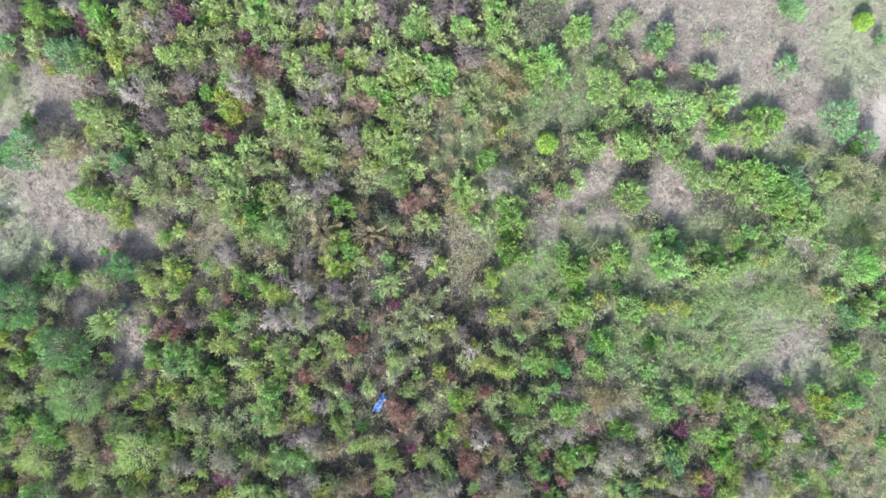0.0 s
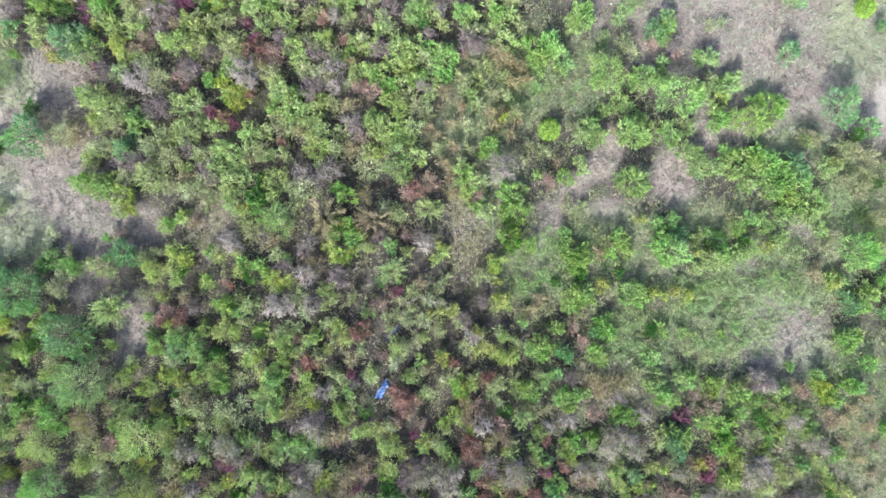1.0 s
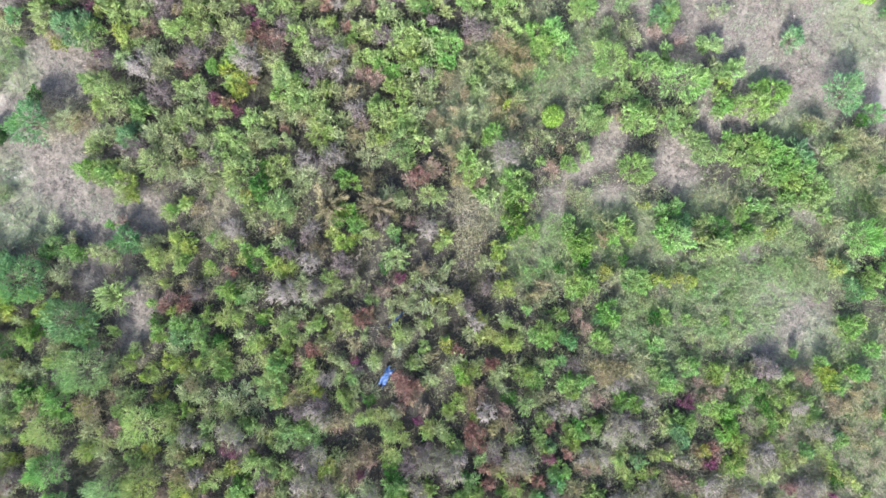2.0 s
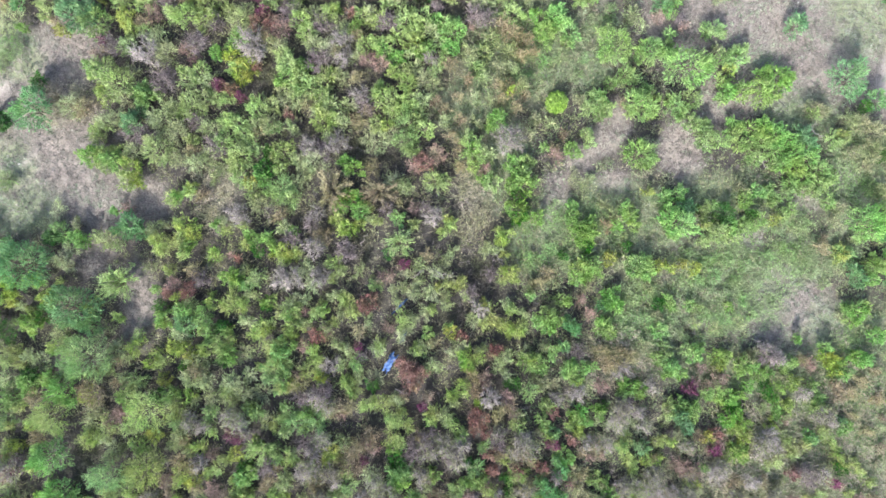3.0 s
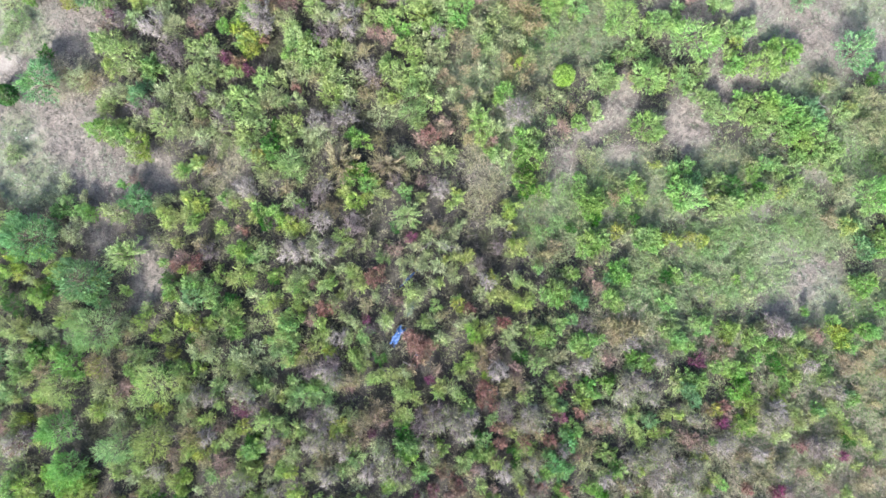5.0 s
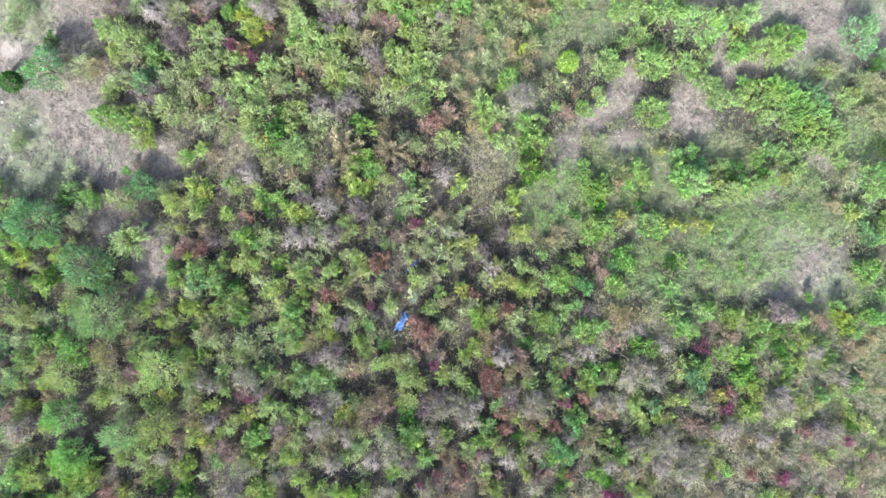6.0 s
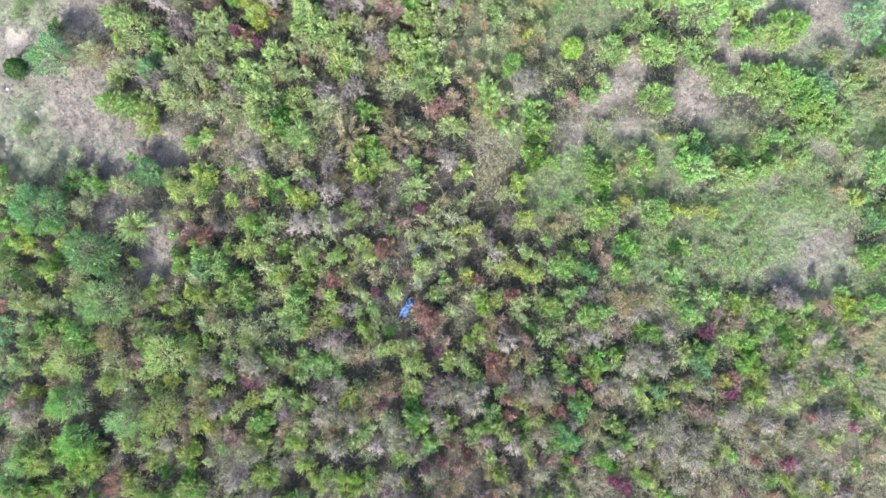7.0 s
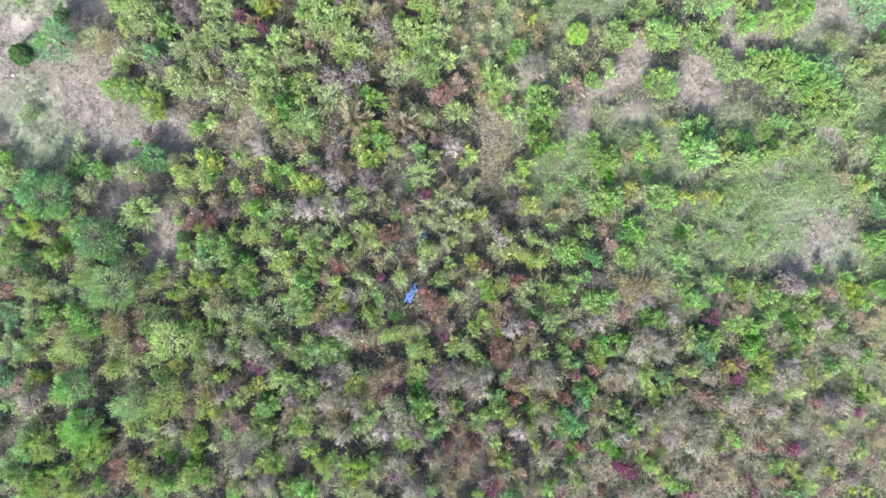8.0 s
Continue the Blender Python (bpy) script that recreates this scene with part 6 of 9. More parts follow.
plant("medium_green_shrub", -3.39, -24.73, 0.66, 1.84)
plant("half_bare_shrub", -2.65, -23.00, 0.92, 2.04)
plant("mauve_bare_shrub", -3.38, -21.07, 0.79, 1.94)
plant("medium_green_shrub", -1.68, -22.76, 0.92, 2.04)
plant("pink_brown_shrub", -1.93, -23.04, 0.59, 1.79)
plant("brown_dry_shrub", -1.44, -24.47, 0.79, 1.94)
plant("russet_shrub", -1.68, -24.88, 0.72, 2.23)
plant("olive_shrub", -2.17, -24.00, 0.66, 1.84)
plant("olive_shrub", -2.90, -24.47, 0.79, 1.94)
plant("half_bare_shrub", -6.06, -24.93, 0.92, 2.04)
plant("medium_green_shrub", 1.00, -12.79, 1.05, 2.14)
plant("medium_green_shrub", 1.25, -13.54, 0.79, 1.94)
plant("light_green_shrub", 1.97, -12.80, 0.92, 2.04)
plant("olive_shrub", 2.22, -12.08, 0.79, 1.94)
plant("russet_shrub", 3.66, -12.05, 0.79, 2.28)
plant("brown_dry_shrub", 3.19, -12.57, 0.79, 1.94)
plant("olive_shrub", 0.52, -11.83, 0.92, 2.04)
plant("olive_shrub", -0.21, -12.33, 0.66, 1.84)
plant("brown_dry_shrub", 1.49, -14.26, 0.92, 2.04)
plant("pink_brown_shrub", 2.70, -14.50, 0.92, 2.04)
plant("brown_dry_shrub", 1.98, -14.77, 0.66, 1.84)
plant("olive_shrub", 4.39, -12.79, 1.18, 2.25)
plant("low_scrub_bush", 3.96, -13.87, 0.92, 0.91)
plant("dark_green_shrub", 5.13, -14.99, 0.92, 2.04)
plant("olive_shrub", 4.65, -14.27, 0.79, 1.94)
plant("lime_green_shrub", 6.35, -13.05, 1.11, 2.03)
plant("lime_green_shrub", 7.08, -13.31, 0.99, 1.92)
plant("lime_green_shrub", 7.58, -13.81, 0.74, 1.71)
plant("lime_green_shrub", 8.55, -12.34, 0.87, 1.81)
plant("olive_shrub", 5.87, -12.33, 0.79, 1.94)
plant("yellowing_shrub", 6.83, -12.81, 0.56, 2.07)
plant("dull_olive_shrub", 7.83, -11.86, 0.74, 1.71)
plant("lime_green_shrub", 6.59, -15.74, 0.99, 1.92)
plant("dull_olive_shrub", 7.57, -15.26, 0.87, 1.81)
plant("dull_olive_shrub", 7.09, -14.54, 0.74, 1.71)
plant("lime_green_shrub", 8.06, -16.97, 0.87, 1.81)
plant("dull_olive_shrub", 8.55, -15.02, 0.87, 1.81)
plant("blue_green_shrub", 9.53, -11.87, 0.74, 1.71)
plant("grey_bare_shrub", 8.80, -16.25, 0.74, 1.71)
plant("lime_green_shrub", 10.00, -13.80, 0.99, 1.92)
plant("green_shrub", 10.26, -13.33, 0.74, 1.71)
plant("lime_green_shrub", 10.49, -14.54, 0.87, 1.81)
plant("yellowing_shrub", 10.56, -14.76, 0.56, 2.07)
plant("lime_green_shrub", 11.22, -13.81, 0.87, 1.81)
plant("lime_green_shrub", 11.98, -13.58, 0.62, 1.60)
plant("green_shrub", 9.54, -14.07, 0.62, 1.60)
plant("grey_bare_shrub", 10.48, -15.74, 0.99, 1.92)
plant("low_scrub_bush", 11.56, -15.35, 0.99, 0.97)
plant("mauve_bare_shrub", 10.75, -12.11, 0.74, 1.71)
plant("brown_dry_shrub", 13.83, -12.80, 1.37, 2.35)
plant("grey_bare_shrub", 14.36, -13.79, 1.11, 2.03)
plant("brown_dry_shrub", 13.16, -13.56, 0.99, 1.92)
plant("brown_dry_shrub", 15.09, -12.58, 1.11, 2.03)
plant("dull_olive_shrub", 16.34, -11.87, 0.87, 1.81)
plant("brown_dry_shrub", 12.43, -12.34, 0.99, 1.92)
plant("pink_brown_shrub", 12.68, -15.27, 0.87, 1.81)
plant("grey_bare_shrub", 16.82, -15.28, 0.87, 1.81)
plant("green_shrub", 15.33, -15.50, 1.11, 2.03)
plant("green_shrub", 16.09, -15.76, 0.87, 1.81)
plant("lime_green_shrub", 14.64, -16.01, 0.74, 1.71)
plant("green_shrub", 14.64, -14.80, 0.74, 1.71)
plant("green_shrub", 17.55, -12.84, 0.87, 1.81)
plant("lime_green_shrub", 18.08, -11.88, 0.62, 1.60)
plant("light_green_shrub", 0.51, -15.71, 1.05, 2.14)
plant("light_green_shrub", -0.22, -16.21, 0.79, 1.94)
plant("olive_shrub", 1.25, -15.01, 0.66, 1.84)
plant("olive_shrub", -0.70, -17.64, 1.05, 2.14)
plant("light_green_shrub", -0.22, -18.40, 0.79, 1.94)
plant("olive_shrub", 0.03, -16.71, 0.66, 1.84)
plant("brown_dry_shrub", 1.97, -15.72, 0.92, 2.04)
plant("grey_bare_shrub", 3.18, -16.18, 1.18, 2.25)
plant("pink_brown_shrub", 2.95, -15.25, 0.66, 1.84)
plant("medium_green_shrub", 2.22, -16.72, 0.59, 1.79)
plant("pink_brown_shrub", 4.64, -16.21, 0.92, 2.04)
plant("brown_dry_shrub", 4.88, -16.94, 0.92, 2.04)
plant("brown_dry_shrub", 4.15, -17.42, 0.92, 2.04)
plant("pink_brown_shrub", 5.13, -17.69, 0.66, 1.84)
plant("russet_shrub", 2.19, -17.84, 0.99, 2.42)
plant("russet_shrub", 1.95, -18.58, 0.85, 2.33)
plant("russet_shrub", 2.78, -19.08, 0.72, 2.23)
plant("pink_brown_shrub", 1.73, -17.44, 0.66, 1.84)
plant("brown_dry_shrub", 3.67, -17.92, 0.79, 1.94)
plant("light_green_shrub", 5.37, -18.39, 0.92, 2.04)
plant("olive_shrub", 5.62, -17.69, 0.66, 1.84)
plant("grey_green_shrub", 0.75, -19.36, 0.92, 2.04)
plant("grey_green_shrub", 2.69, -20.35, 0.79, 1.94)
plant("mauve_bare_shrub", 3.90, -19.59, 1.05, 2.14)
plant("half_bare_shrub", 3.67, -19.15, 0.66, 1.84)
plant("grey_bare_shrub", -0.22, -20.54, 1.18, 2.25)
plant("half_bare_shrub", -0.71, -20.09, 0.92, 2.04)
plant("grey_bare_shrub", 0.75, -20.09, 0.92, 2.04)
plant("half_bare_shrub", 0.50, -21.54, 0.92, 2.04)
plant("mauve_bare_shrub", -0.22, -21.57, 0.66, 1.84)
plant("brown_dry_shrub", 3.90, -21.06, 0.92, 2.04)
plant("russet_shrub", 3.17, -21.02, 0.66, 2.18)
plant("light_green_shrub", 4.40, -21.58, 0.66, 1.84)
plant("russet_shrub", 3.40, -22.47, 0.72, 2.23)
plant("pink_brown_shrub", 3.67, -22.07, 0.59, 1.79)
plant("brown_dry_shrub", 5.35, -22.26, 1.05, 2.14)
plant("light_green_shrub", 5.12, -23.01, 0.92, 2.04)
plant("light_green_shrub", 5.85, -22.78, 0.79, 1.94)
plant("russet_shrub", 5.59, -22.25, 0.53, 2.09)
plant("half_bare_shrub", 6.08, -20.31, 1.18, 2.25)
plant("grey_bare_shrub", 5.84, -19.59, 1.05, 2.14)
plant("pink_brown_shrub", 6.09, -21.07, 0.92, 2.04)
plant("half_bare_shrub", 5.37, -20.84, 0.79, 1.94)
plant("brown_dry_shrub", 6.60, -21.86, 0.62, 1.60)
plant("russet_shrub", 7.54, -22.27, 0.68, 2.01)
plant("brown_dry_shrub", 7.82, -22.84, 0.62, 1.60)
plant("lime_green_shrub", 7.57, -18.18, 0.87, 1.81)
plant("lime_green_shrub", 7.83, -18.94, 0.62, 1.60)
plant("blue_green_shrub", 8.54, -19.16, 0.87, 1.81)
plant("green_shrub", 8.31, -19.67, 0.62, 1.60)
plant("russet_shrub", 8.52, -17.42, 0.62, 1.96)
plant("magenta_shrub", 8.50, -20.22, 0.80, 2.11)
plant("dull_olive_shrub", 7.34, -19.18, 0.62, 1.60)
plant("green_shrub", 9.50, -21.09, 0.99, 1.92)
plant("blue_green_shrub", 9.02, -21.59, 0.87, 1.81)
plant("green_shrub", 9.76, -21.61, 0.74, 1.71)
plant("blue_green_shrub", 9.27, -22.56, 0.87, 1.81)
plant("grey_bare_shrub", 8.79, -23.07, 0.74, 1.71)
plant("lime_green_shrub", 10.49, -17.70, 0.87, 1.81)
plant("green_shrub", 10.99, -17.47, 0.74, 1.71)
plant("lime_green_shrub", 11.22, -18.19, 0.87, 1.81)
plant("yellowing_shrub", 10.60, -18.93, 0.74, 1.71)
plant("yellowing_shrub", 11.00, -19.43, 0.62, 1.60)
plant("lime_green_shrub", 10.02, -18.70, 0.62, 1.60)
plant("russet_shrub", 10.12, -19.85, 0.62, 1.96)
plant("green_shrub", 12.44, -17.47, 0.80, 1.76)
plant("low_scrub_bush", 12.29, -18.29, 0.99, 0.97)
plant("dark_green_shrub", 12.69, -16.98, 0.74, 1.71)
plant("half_bare_shrub", 14.35, -17.19, 1.11, 2.03)
plant("mauve_bare_shrub", 14.87, -16.98, 0.87, 1.81)
plant("half_bare_shrub", 13.87, -18.16, 1.11, 2.03)
plant("low_scrub_bush", 14.72, -18.53, 1.14, 1.09)
plant("grey_bare_shrub", 15.86, -17.48, 0.74, 1.71)
plant("half_bare_shrub", 16.34, -18.69, 0.74, 1.71)
plant("brown_dry_shrub", 12.18, -20.61, 0.99, 1.92)
plant("grey_bare_shrub", 11.46, -20.13, 0.87, 1.81)
plant("pink_brown_shrub", 12.69, -21.13, 0.74, 1.71)
plant("half_bare_shrub", 12.91, -20.12, 0.99, 1.92)
plant("brown_dry_shrub", 10.98, -20.88, 0.74, 1.71)
plant("pink_brown_shrub", 11.72, -21.38, 0.62, 1.60)
plant("light_green_shrub", 14.61, -20.61, 0.99, 1.92)
plant("light_green_shrub", 15.11, -21.60, 0.87, 1.81)
plant("light_green_shrub", 15.36, -22.35, 0.74, 1.71)
plant("green_shrub", 14.39, -20.40, 0.74, 1.71)
plant("light_green_shrub", 14.88, -19.67, 0.74, 1.71)
plant("blue_green_shrub", 16.08, -20.63, 0.87, 1.81)
plant("blue_green_shrub", 15.87, -20.17, 0.62, 1.60)
plant("yellowing_shrub", 16.58, -21.62, 0.74, 1.71)
plant("brown_dry_shrub", 17.07, -21.37, 0.74, 1.71)
plant("yellowing_shrub", 17.57, -21.64, 0.62, 1.60)
plant("light_green_shrub", 17.56, -20.16, 0.74, 1.71)
plant("medium_green_shrub", 1.72, -23.25, 0.92, 2.04)
plant("grey_green_shrub", 1.96, -22.27, 0.92, 2.04)
plant("light_green_shrub", 2.44, -23.73, 0.92, 2.04)
plant("pink_brown_shrub", 2.79, -23.77, 0.66, 1.84)
plant("light_green_shrub", 3.18, -24.24, 0.79, 1.94)
plant("grey_green_shrub", 0.50, -23.95, 1.05, 2.14)
plant("medium_green_shrub", 0.99, -23.28, 0.66, 1.84)
plant("olive_shrub", 0.02, -24.72, 0.79, 1.94)
plant("pink_brown_shrub", 1.23, -24.70, 0.92, 2.04)
plant("mauve_bare_shrub", 1.72, -24.50, 0.66, 1.84)
plant("brown_dry_shrub", 0.50, -25.22, 0.66, 1.84)
plant("medium_green_shrub", 2.69, -23.04, 0.66, 1.84)
plant("dark_green_shrub", 1.24, -21.82, 0.66, 1.84)
plant("dull_olive_shrub", 10.48, -22.57, 0.87, 1.81)
plant("brown_dry_shrub", 10.97, -23.05, 0.87, 1.81)
plant("lime_green_shrub", 12.18, -23.30, 0.87, 1.81)
plant("dull_olive_shrub", 12.68, -23.80, 0.74, 1.71)
plant("lime_green_shrub", 12.95, -23.34, 0.56, 1.54)
plant("dull_olive_shrub", 10.48, -24.03, 0.87, 1.81)
plant("blue_green_shrub", 8.03, -24.23, 1.11, 2.03)
plant("blue_green_shrub", 8.77, -24.98, 0.99, 1.92)
plant("green_shrub", 7.32, -24.99, 0.87, 1.81)
plant("blue_green_shrub", 7.57, -23.31, 0.74, 1.71)
plant("lime_green_shrub", 8.55, -25.13, 0.62, 1.60)
plant("brown_dry_shrub", 6.59, -23.55, 0.74, 1.71)
plant("half_bare_shrub", 6.09, -24.22, 0.92, 2.04)
plant("brown_dry_shrub", 5.61, -24.00, 0.79, 1.94)
plant("olive_shrub", 4.87, -24.71, 0.92, 2.04)
plant("dark_green_shrub", 4.64, -24.01, 0.66, 1.84)
plant("grey_bare_shrub", 3.66, -24.95, 0.92, 2.04)
plant("olive_shrub", 4.39, -25.21, 0.79, 1.94)
plant("dark_green_shrub", 4.40, -23.05, 0.59, 1.79)
plant("half_bare_shrub", 14.83, -23.99, 1.11, 2.03)
plant("grey_bare_shrub", 14.39, -23.56, 0.74, 1.71)
plant("light_green_shrub", 15.36, -24.78, 0.74, 1.71)
plant("yellowing_shrub", 15.41, -24.87, 0.49, 2.02)
plant("half_bare_shrub", 16.32, -23.79, 0.87, 1.81)
plant("grey_bare_shrub", 17.28, -24.02, 0.99, 1.92)
plant("half_bare_shrub", 17.05, -22.82, 0.87, 1.81)
plant("green_shrub", 13.64, -24.76, 0.87, 1.81)
plant("green_shrub", 13.17, -25.02, 0.74, 1.71)
plant("dull_olive_shrub", 11.94, -25.00, 0.87, 1.81)
plant("dull_olive_shrub", 11.46, -24.53, 0.74, 1.71)
plant("dark_green_shrub", 12.94, -24.07, 0.62, 1.60)
plant("pink_brown_shrub", 10.01, -23.57, 0.62, 1.60)
plant("grey_bare_shrub", 16.82, -25.03, 0.74, 1.71)
plant("green_shrub", 20.72, -12.60, 0.87, 1.81)
plant("lime_green_shrub", 20.01, -12.12, 0.74, 1.71)
plant("lime_green_shrub", 21.24, -12.13, 0.62, 1.60)
plant("green_shrub", 18.75, -13.57, 0.99, 1.92)
plant("green_shrub", 19.52, -14.07, 0.74, 1.71)
plant("green_shrub", 18.30, -14.07, 0.74, 1.71)
plant("lime_green_shrub", 18.32, -12.62, 0.62, 1.60)
plant("pink_brown_shrub", 21.22, -13.83, 0.74, 1.71)
plant("magenta_shrub", 20.26, -15.35, 0.68, 2.01)
plant("pink_brown_shrub", 20.82, -15.04, 0.80, 1.76)
plant("magenta_shrub", 20.59, -15.75, 0.49, 1.86)
plant("pink_brown_shrub", 22.64, -14.79, 0.99, 1.92)
plant("pink_brown_shrub", 21.95, -15.29, 0.74, 1.71)
plant("pink_brown_shrub", 23.19, -14.57, 0.62, 1.60)
plant("lime_green_shrub", 22.64, -12.84, 0.99, 1.92)
plant("yellowing_shrub", 22.93, -13.35, 0.74, 1.71)
plant("lime_green_shrub", 23.42, -12.62, 0.74, 1.71)
plant("dull_olive_shrub", 22.44, -13.83, 0.74, 1.71)
plant("lime_green_shrub", 24.83, -13.33, 0.99, 1.92)
plant("dull_olive_shrub", 25.34, -12.85, 0.87, 1.81)
plant("lime_green_shrub", 25.61, -13.59, 0.74, 1.71)
plant("lime_green_shrub", 24.63, -14.08, 0.74, 1.71)
plant("dull_olive_shrub", 25.88, -12.38, 0.62, 1.60)
plant("lime_green_shrub", 26.34, -14.32, 0.74, 1.71)
plant("lime_green_shrub", 27.09, -14.09, 0.62, 1.60)
plant("mauve_bare_shrub", 26.99, -12.60, 1.11, 2.03)
plant("grey_bare_shrub", 27.77, -12.86, 0.87, 1.81)
plant("grey_bare_shrub", 26.58, -11.89, 0.74, 1.71)
plant("green_shrub", 28.26, -13.59, 0.87, 1.81)
plant("dull_olive_shrub", 27.55, -14.33, 0.74, 1.71)
plant("green_shrub", 29.02, -13.35, 0.74, 1.71)
plant("pink_brown_shrub", 30.45, -13.35, 0.87, 1.81)
plant("brown_dry_shrub", 29.99, -12.87, 0.74, 1.71)
plant("pink_brown_shrub", 30.76, -13.86, 0.56, 1.54)
plant("yellowing_shrub", 32.36, -13.34, 0.99, 1.92)
plant("yellowing_shrub", 31.91, -12.86, 0.87, 1.81)
plant("lime_green_shrub", 32.88, -13.59, 0.87, 1.81)
plant("lime_green_shrub", 31.94, -11.90, 0.74, 1.71)
plant("yellowing_shrub", 32.70, -14.10, 0.62, 1.60)
plant("green_shrub", 34.79, -12.86, 0.99, 1.92)
plant("green_shrub", 35.35, -13.12, 0.74, 1.71)
plant("green_shrub", 34.41, -12.64, 0.62, 1.60)
plant("lime_green_shrub", 33.43, -14.34, 0.62, 1.60)
plant("low_green_thicket", 34.15, -13.92, 0.74, 0.85)
plant("lime_green_shrub", 22.39, -15.76, 0.99, 1.92)
plant("lime_green_shrub", 23.61, -16.25, 0.99, 1.92)
plant("lime_green_shrub", 24.63, -16.03, 0.74, 1.71)
plant("lime_green_shrub", 21.73, -16.03, 0.62, 1.60)
plant("lime_green_shrub", 25.36, -15.30, 0.74, 1.71)
plant("light_green_shrub", 22.94, -16.52, 0.62, 1.60)
plant("dark_green_shrub", 26.79, -15.53, 0.87, 1.81)
plant("green_shrub", 27.50, -15.77, 0.99, 1.92)
plant("dark_green_shrub", 27.33, -16.29, 0.62, 1.60)
plant("lime_green_shrub", 28.99, -15.05, 0.87, 1.81)
plant("yellowing_shrub", 29.16, -14.78, 0.56, 2.07)
plant("dull_olive_shrub", 28.31, -14.82, 0.62, 1.60)
plant("grey_bare_shrub", 29.96, -15.78, 0.87, 1.81)
plant("low_scrub_bush", 30.46, -16.37, 0.74, 0.85)
plant("green_shrub", 30.72, -15.30, 0.74, 1.71)
plant("light_green_shrub", 31.17, -17.00, 0.87, 1.81)
plant("green_shrub", 31.45, -16.52, 0.74, 1.71)
plant("light_green_shrub", 31.96, -17.27, 0.62, 1.60)
plant("light_green_shrub", 28.50, -17.24, 0.87, 1.81)
plant("green_shrub", 27.79, -17.49, 0.74, 1.71)
plant("light_green_shrub", 28.81, -16.78, 0.56, 1.54)
plant("dull_olive_shrub", 26.57, -17.25, 0.74, 1.71)
plant("dull_olive_shrub", 28.04, -17.98, 0.74, 1.71)
plant("yellowing_shrub", 27.33, -18.63, 0.62, 1.60)
plant("light_green_shrub", 27.60, -18.98, 0.49, 1.49)
plant("pink_brown_shrub", 28.52, -18.22, 0.74, 1.71)
plant("green_shrub", 19.92, -17.19, 1.14, 2.14)
plant("blue_green_shrub", 19.45, -17.69, 1.11, 2.03)
plant("green_shrub", 20.47, -17.71, 0.87, 1.81)
plant("green_shrub", 19.49, -16.74, 0.87, 1.81)
plant("light_green_shrub", 18.54, -16.75, 0.74, 1.71)
plant("light_green_shrub", 18.29, -17.97, 0.74, 1.71)
plant("blue_green_shrub", 19.98, -18.93, 0.87, 1.81)
plant("dull_olive_shrub", 19.51, -19.43, 0.74, 1.71)
plant("dull_olive_shrub", 18.56, -17.25, 0.62, 1.60)
plant("green_shrub", 24.12, -17.48, 0.87, 1.81)
plant("green_shrub", 23.60, -18.19, 0.99, 1.92)
plant("light_green_shrub", 24.82, -18.44, 0.99, 1.92)
plant("light_green_shrub", 24.11, -18.94, 0.87, 1.81)
plant("dark_green_shrub", 23.92, -17.01, 0.62, 1.60)
plant("light_green_shrub", 25.09, -19.42, 0.87, 1.81)
plant("yellowing_shrub", 24.78, -19.87, 0.56, 2.07)
plant("yellowing_shrub", 21.70, -19.68, 0.74, 1.71)
plant("brown_dry_shrub", 21.21, -19.68, 0.74, 1.71)
plant("russet_shrub", 22.59, -19.38, 0.68, 2.01)
plant("magenta_shrub", 22.34, -20.69, 0.68, 2.01)
plant("pink_brown_shrub", 22.94, -20.18, 0.62, 1.60)
plant("pink_brown_shrub", 21.99, -20.93, 0.49, 1.49)
plant("light_green_shrub", 24.31, -21.09, 1.11, 2.03)
plant("green_shrub", 24.60, -20.64, 0.87, 1.81)
plant("light_green_shrub", 23.89, -20.65, 0.74, 1.71)
plant("green_shrub", 24.89, -21.40, 0.62, 1.60)
plant("light_green_shrub", 18.53, -19.92, 0.74, 1.71)
plant("yellowing_shrub", 18.72, -20.12, 0.49, 2.02)
plant("half_bare_shrub", 19.99, -20.40, 0.74, 1.71)
plant("pink_brown_shrub", 20.27, -20.92, 0.56, 1.54)
plant("grey_bare_shrub", 26.71, -19.63, 1.14, 2.14)
plant("half_bare_shrub", 26.25, -20.61, 1.11, 2.03)
plant("grey_bare_shrub", 27.54, -20.42, 0.74, 1.71)
plant("light_green_shrub", 28.52, -19.93, 0.74, 1.71)
plant("light_green_shrub", 28.98, -20.65, 0.87, 1.81)
plant("light_green_shrub", 29.95, -20.40, 0.87, 1.81)
plant("dull_olive_shrub", 28.30, -19.21, 0.62, 1.60)
plant("green_shrub", 30.47, -19.69, 0.74, 1.71)
plant("blue_green_shrub", 30.76, -19.95, 0.56, 1.54)
plant("light_green_shrub", 29.28, -21.16, 0.62, 1.60)
plant("light_green_shrub", 31.69, -19.45, 0.74, 1.71)
plant("light_green_shrub", 31.49, -18.98, 0.56, 1.54)
plant("green_shrub", 33.36, -18.70, 0.87, 1.81)
plant("blue_green_shrub", 33.18, -18.24, 0.62, 1.60)
plant("half_bare_shrub", 31.38, -17.72, 0.99, 1.92)
plant("grey_bare_shrub", 32.18, -18.23, 0.74, 1.71)
plant("light_green_shrub", 32.43, -20.19, 0.68, 1.65)
plant("light_green_shrub", 32.90, -21.15, 0.74, 1.71)
plant("light_green_shrub", 33.39, -21.88, 0.74, 1.71)
plant("light_green_shrub", 34.36, -22.13, 0.74, 1.71)
plant("light_green_shrub", 34.88, -22.63, 0.62, 1.60)
plant("dark_green_shrub", 33.39, -22.37, 0.74, 1.71)
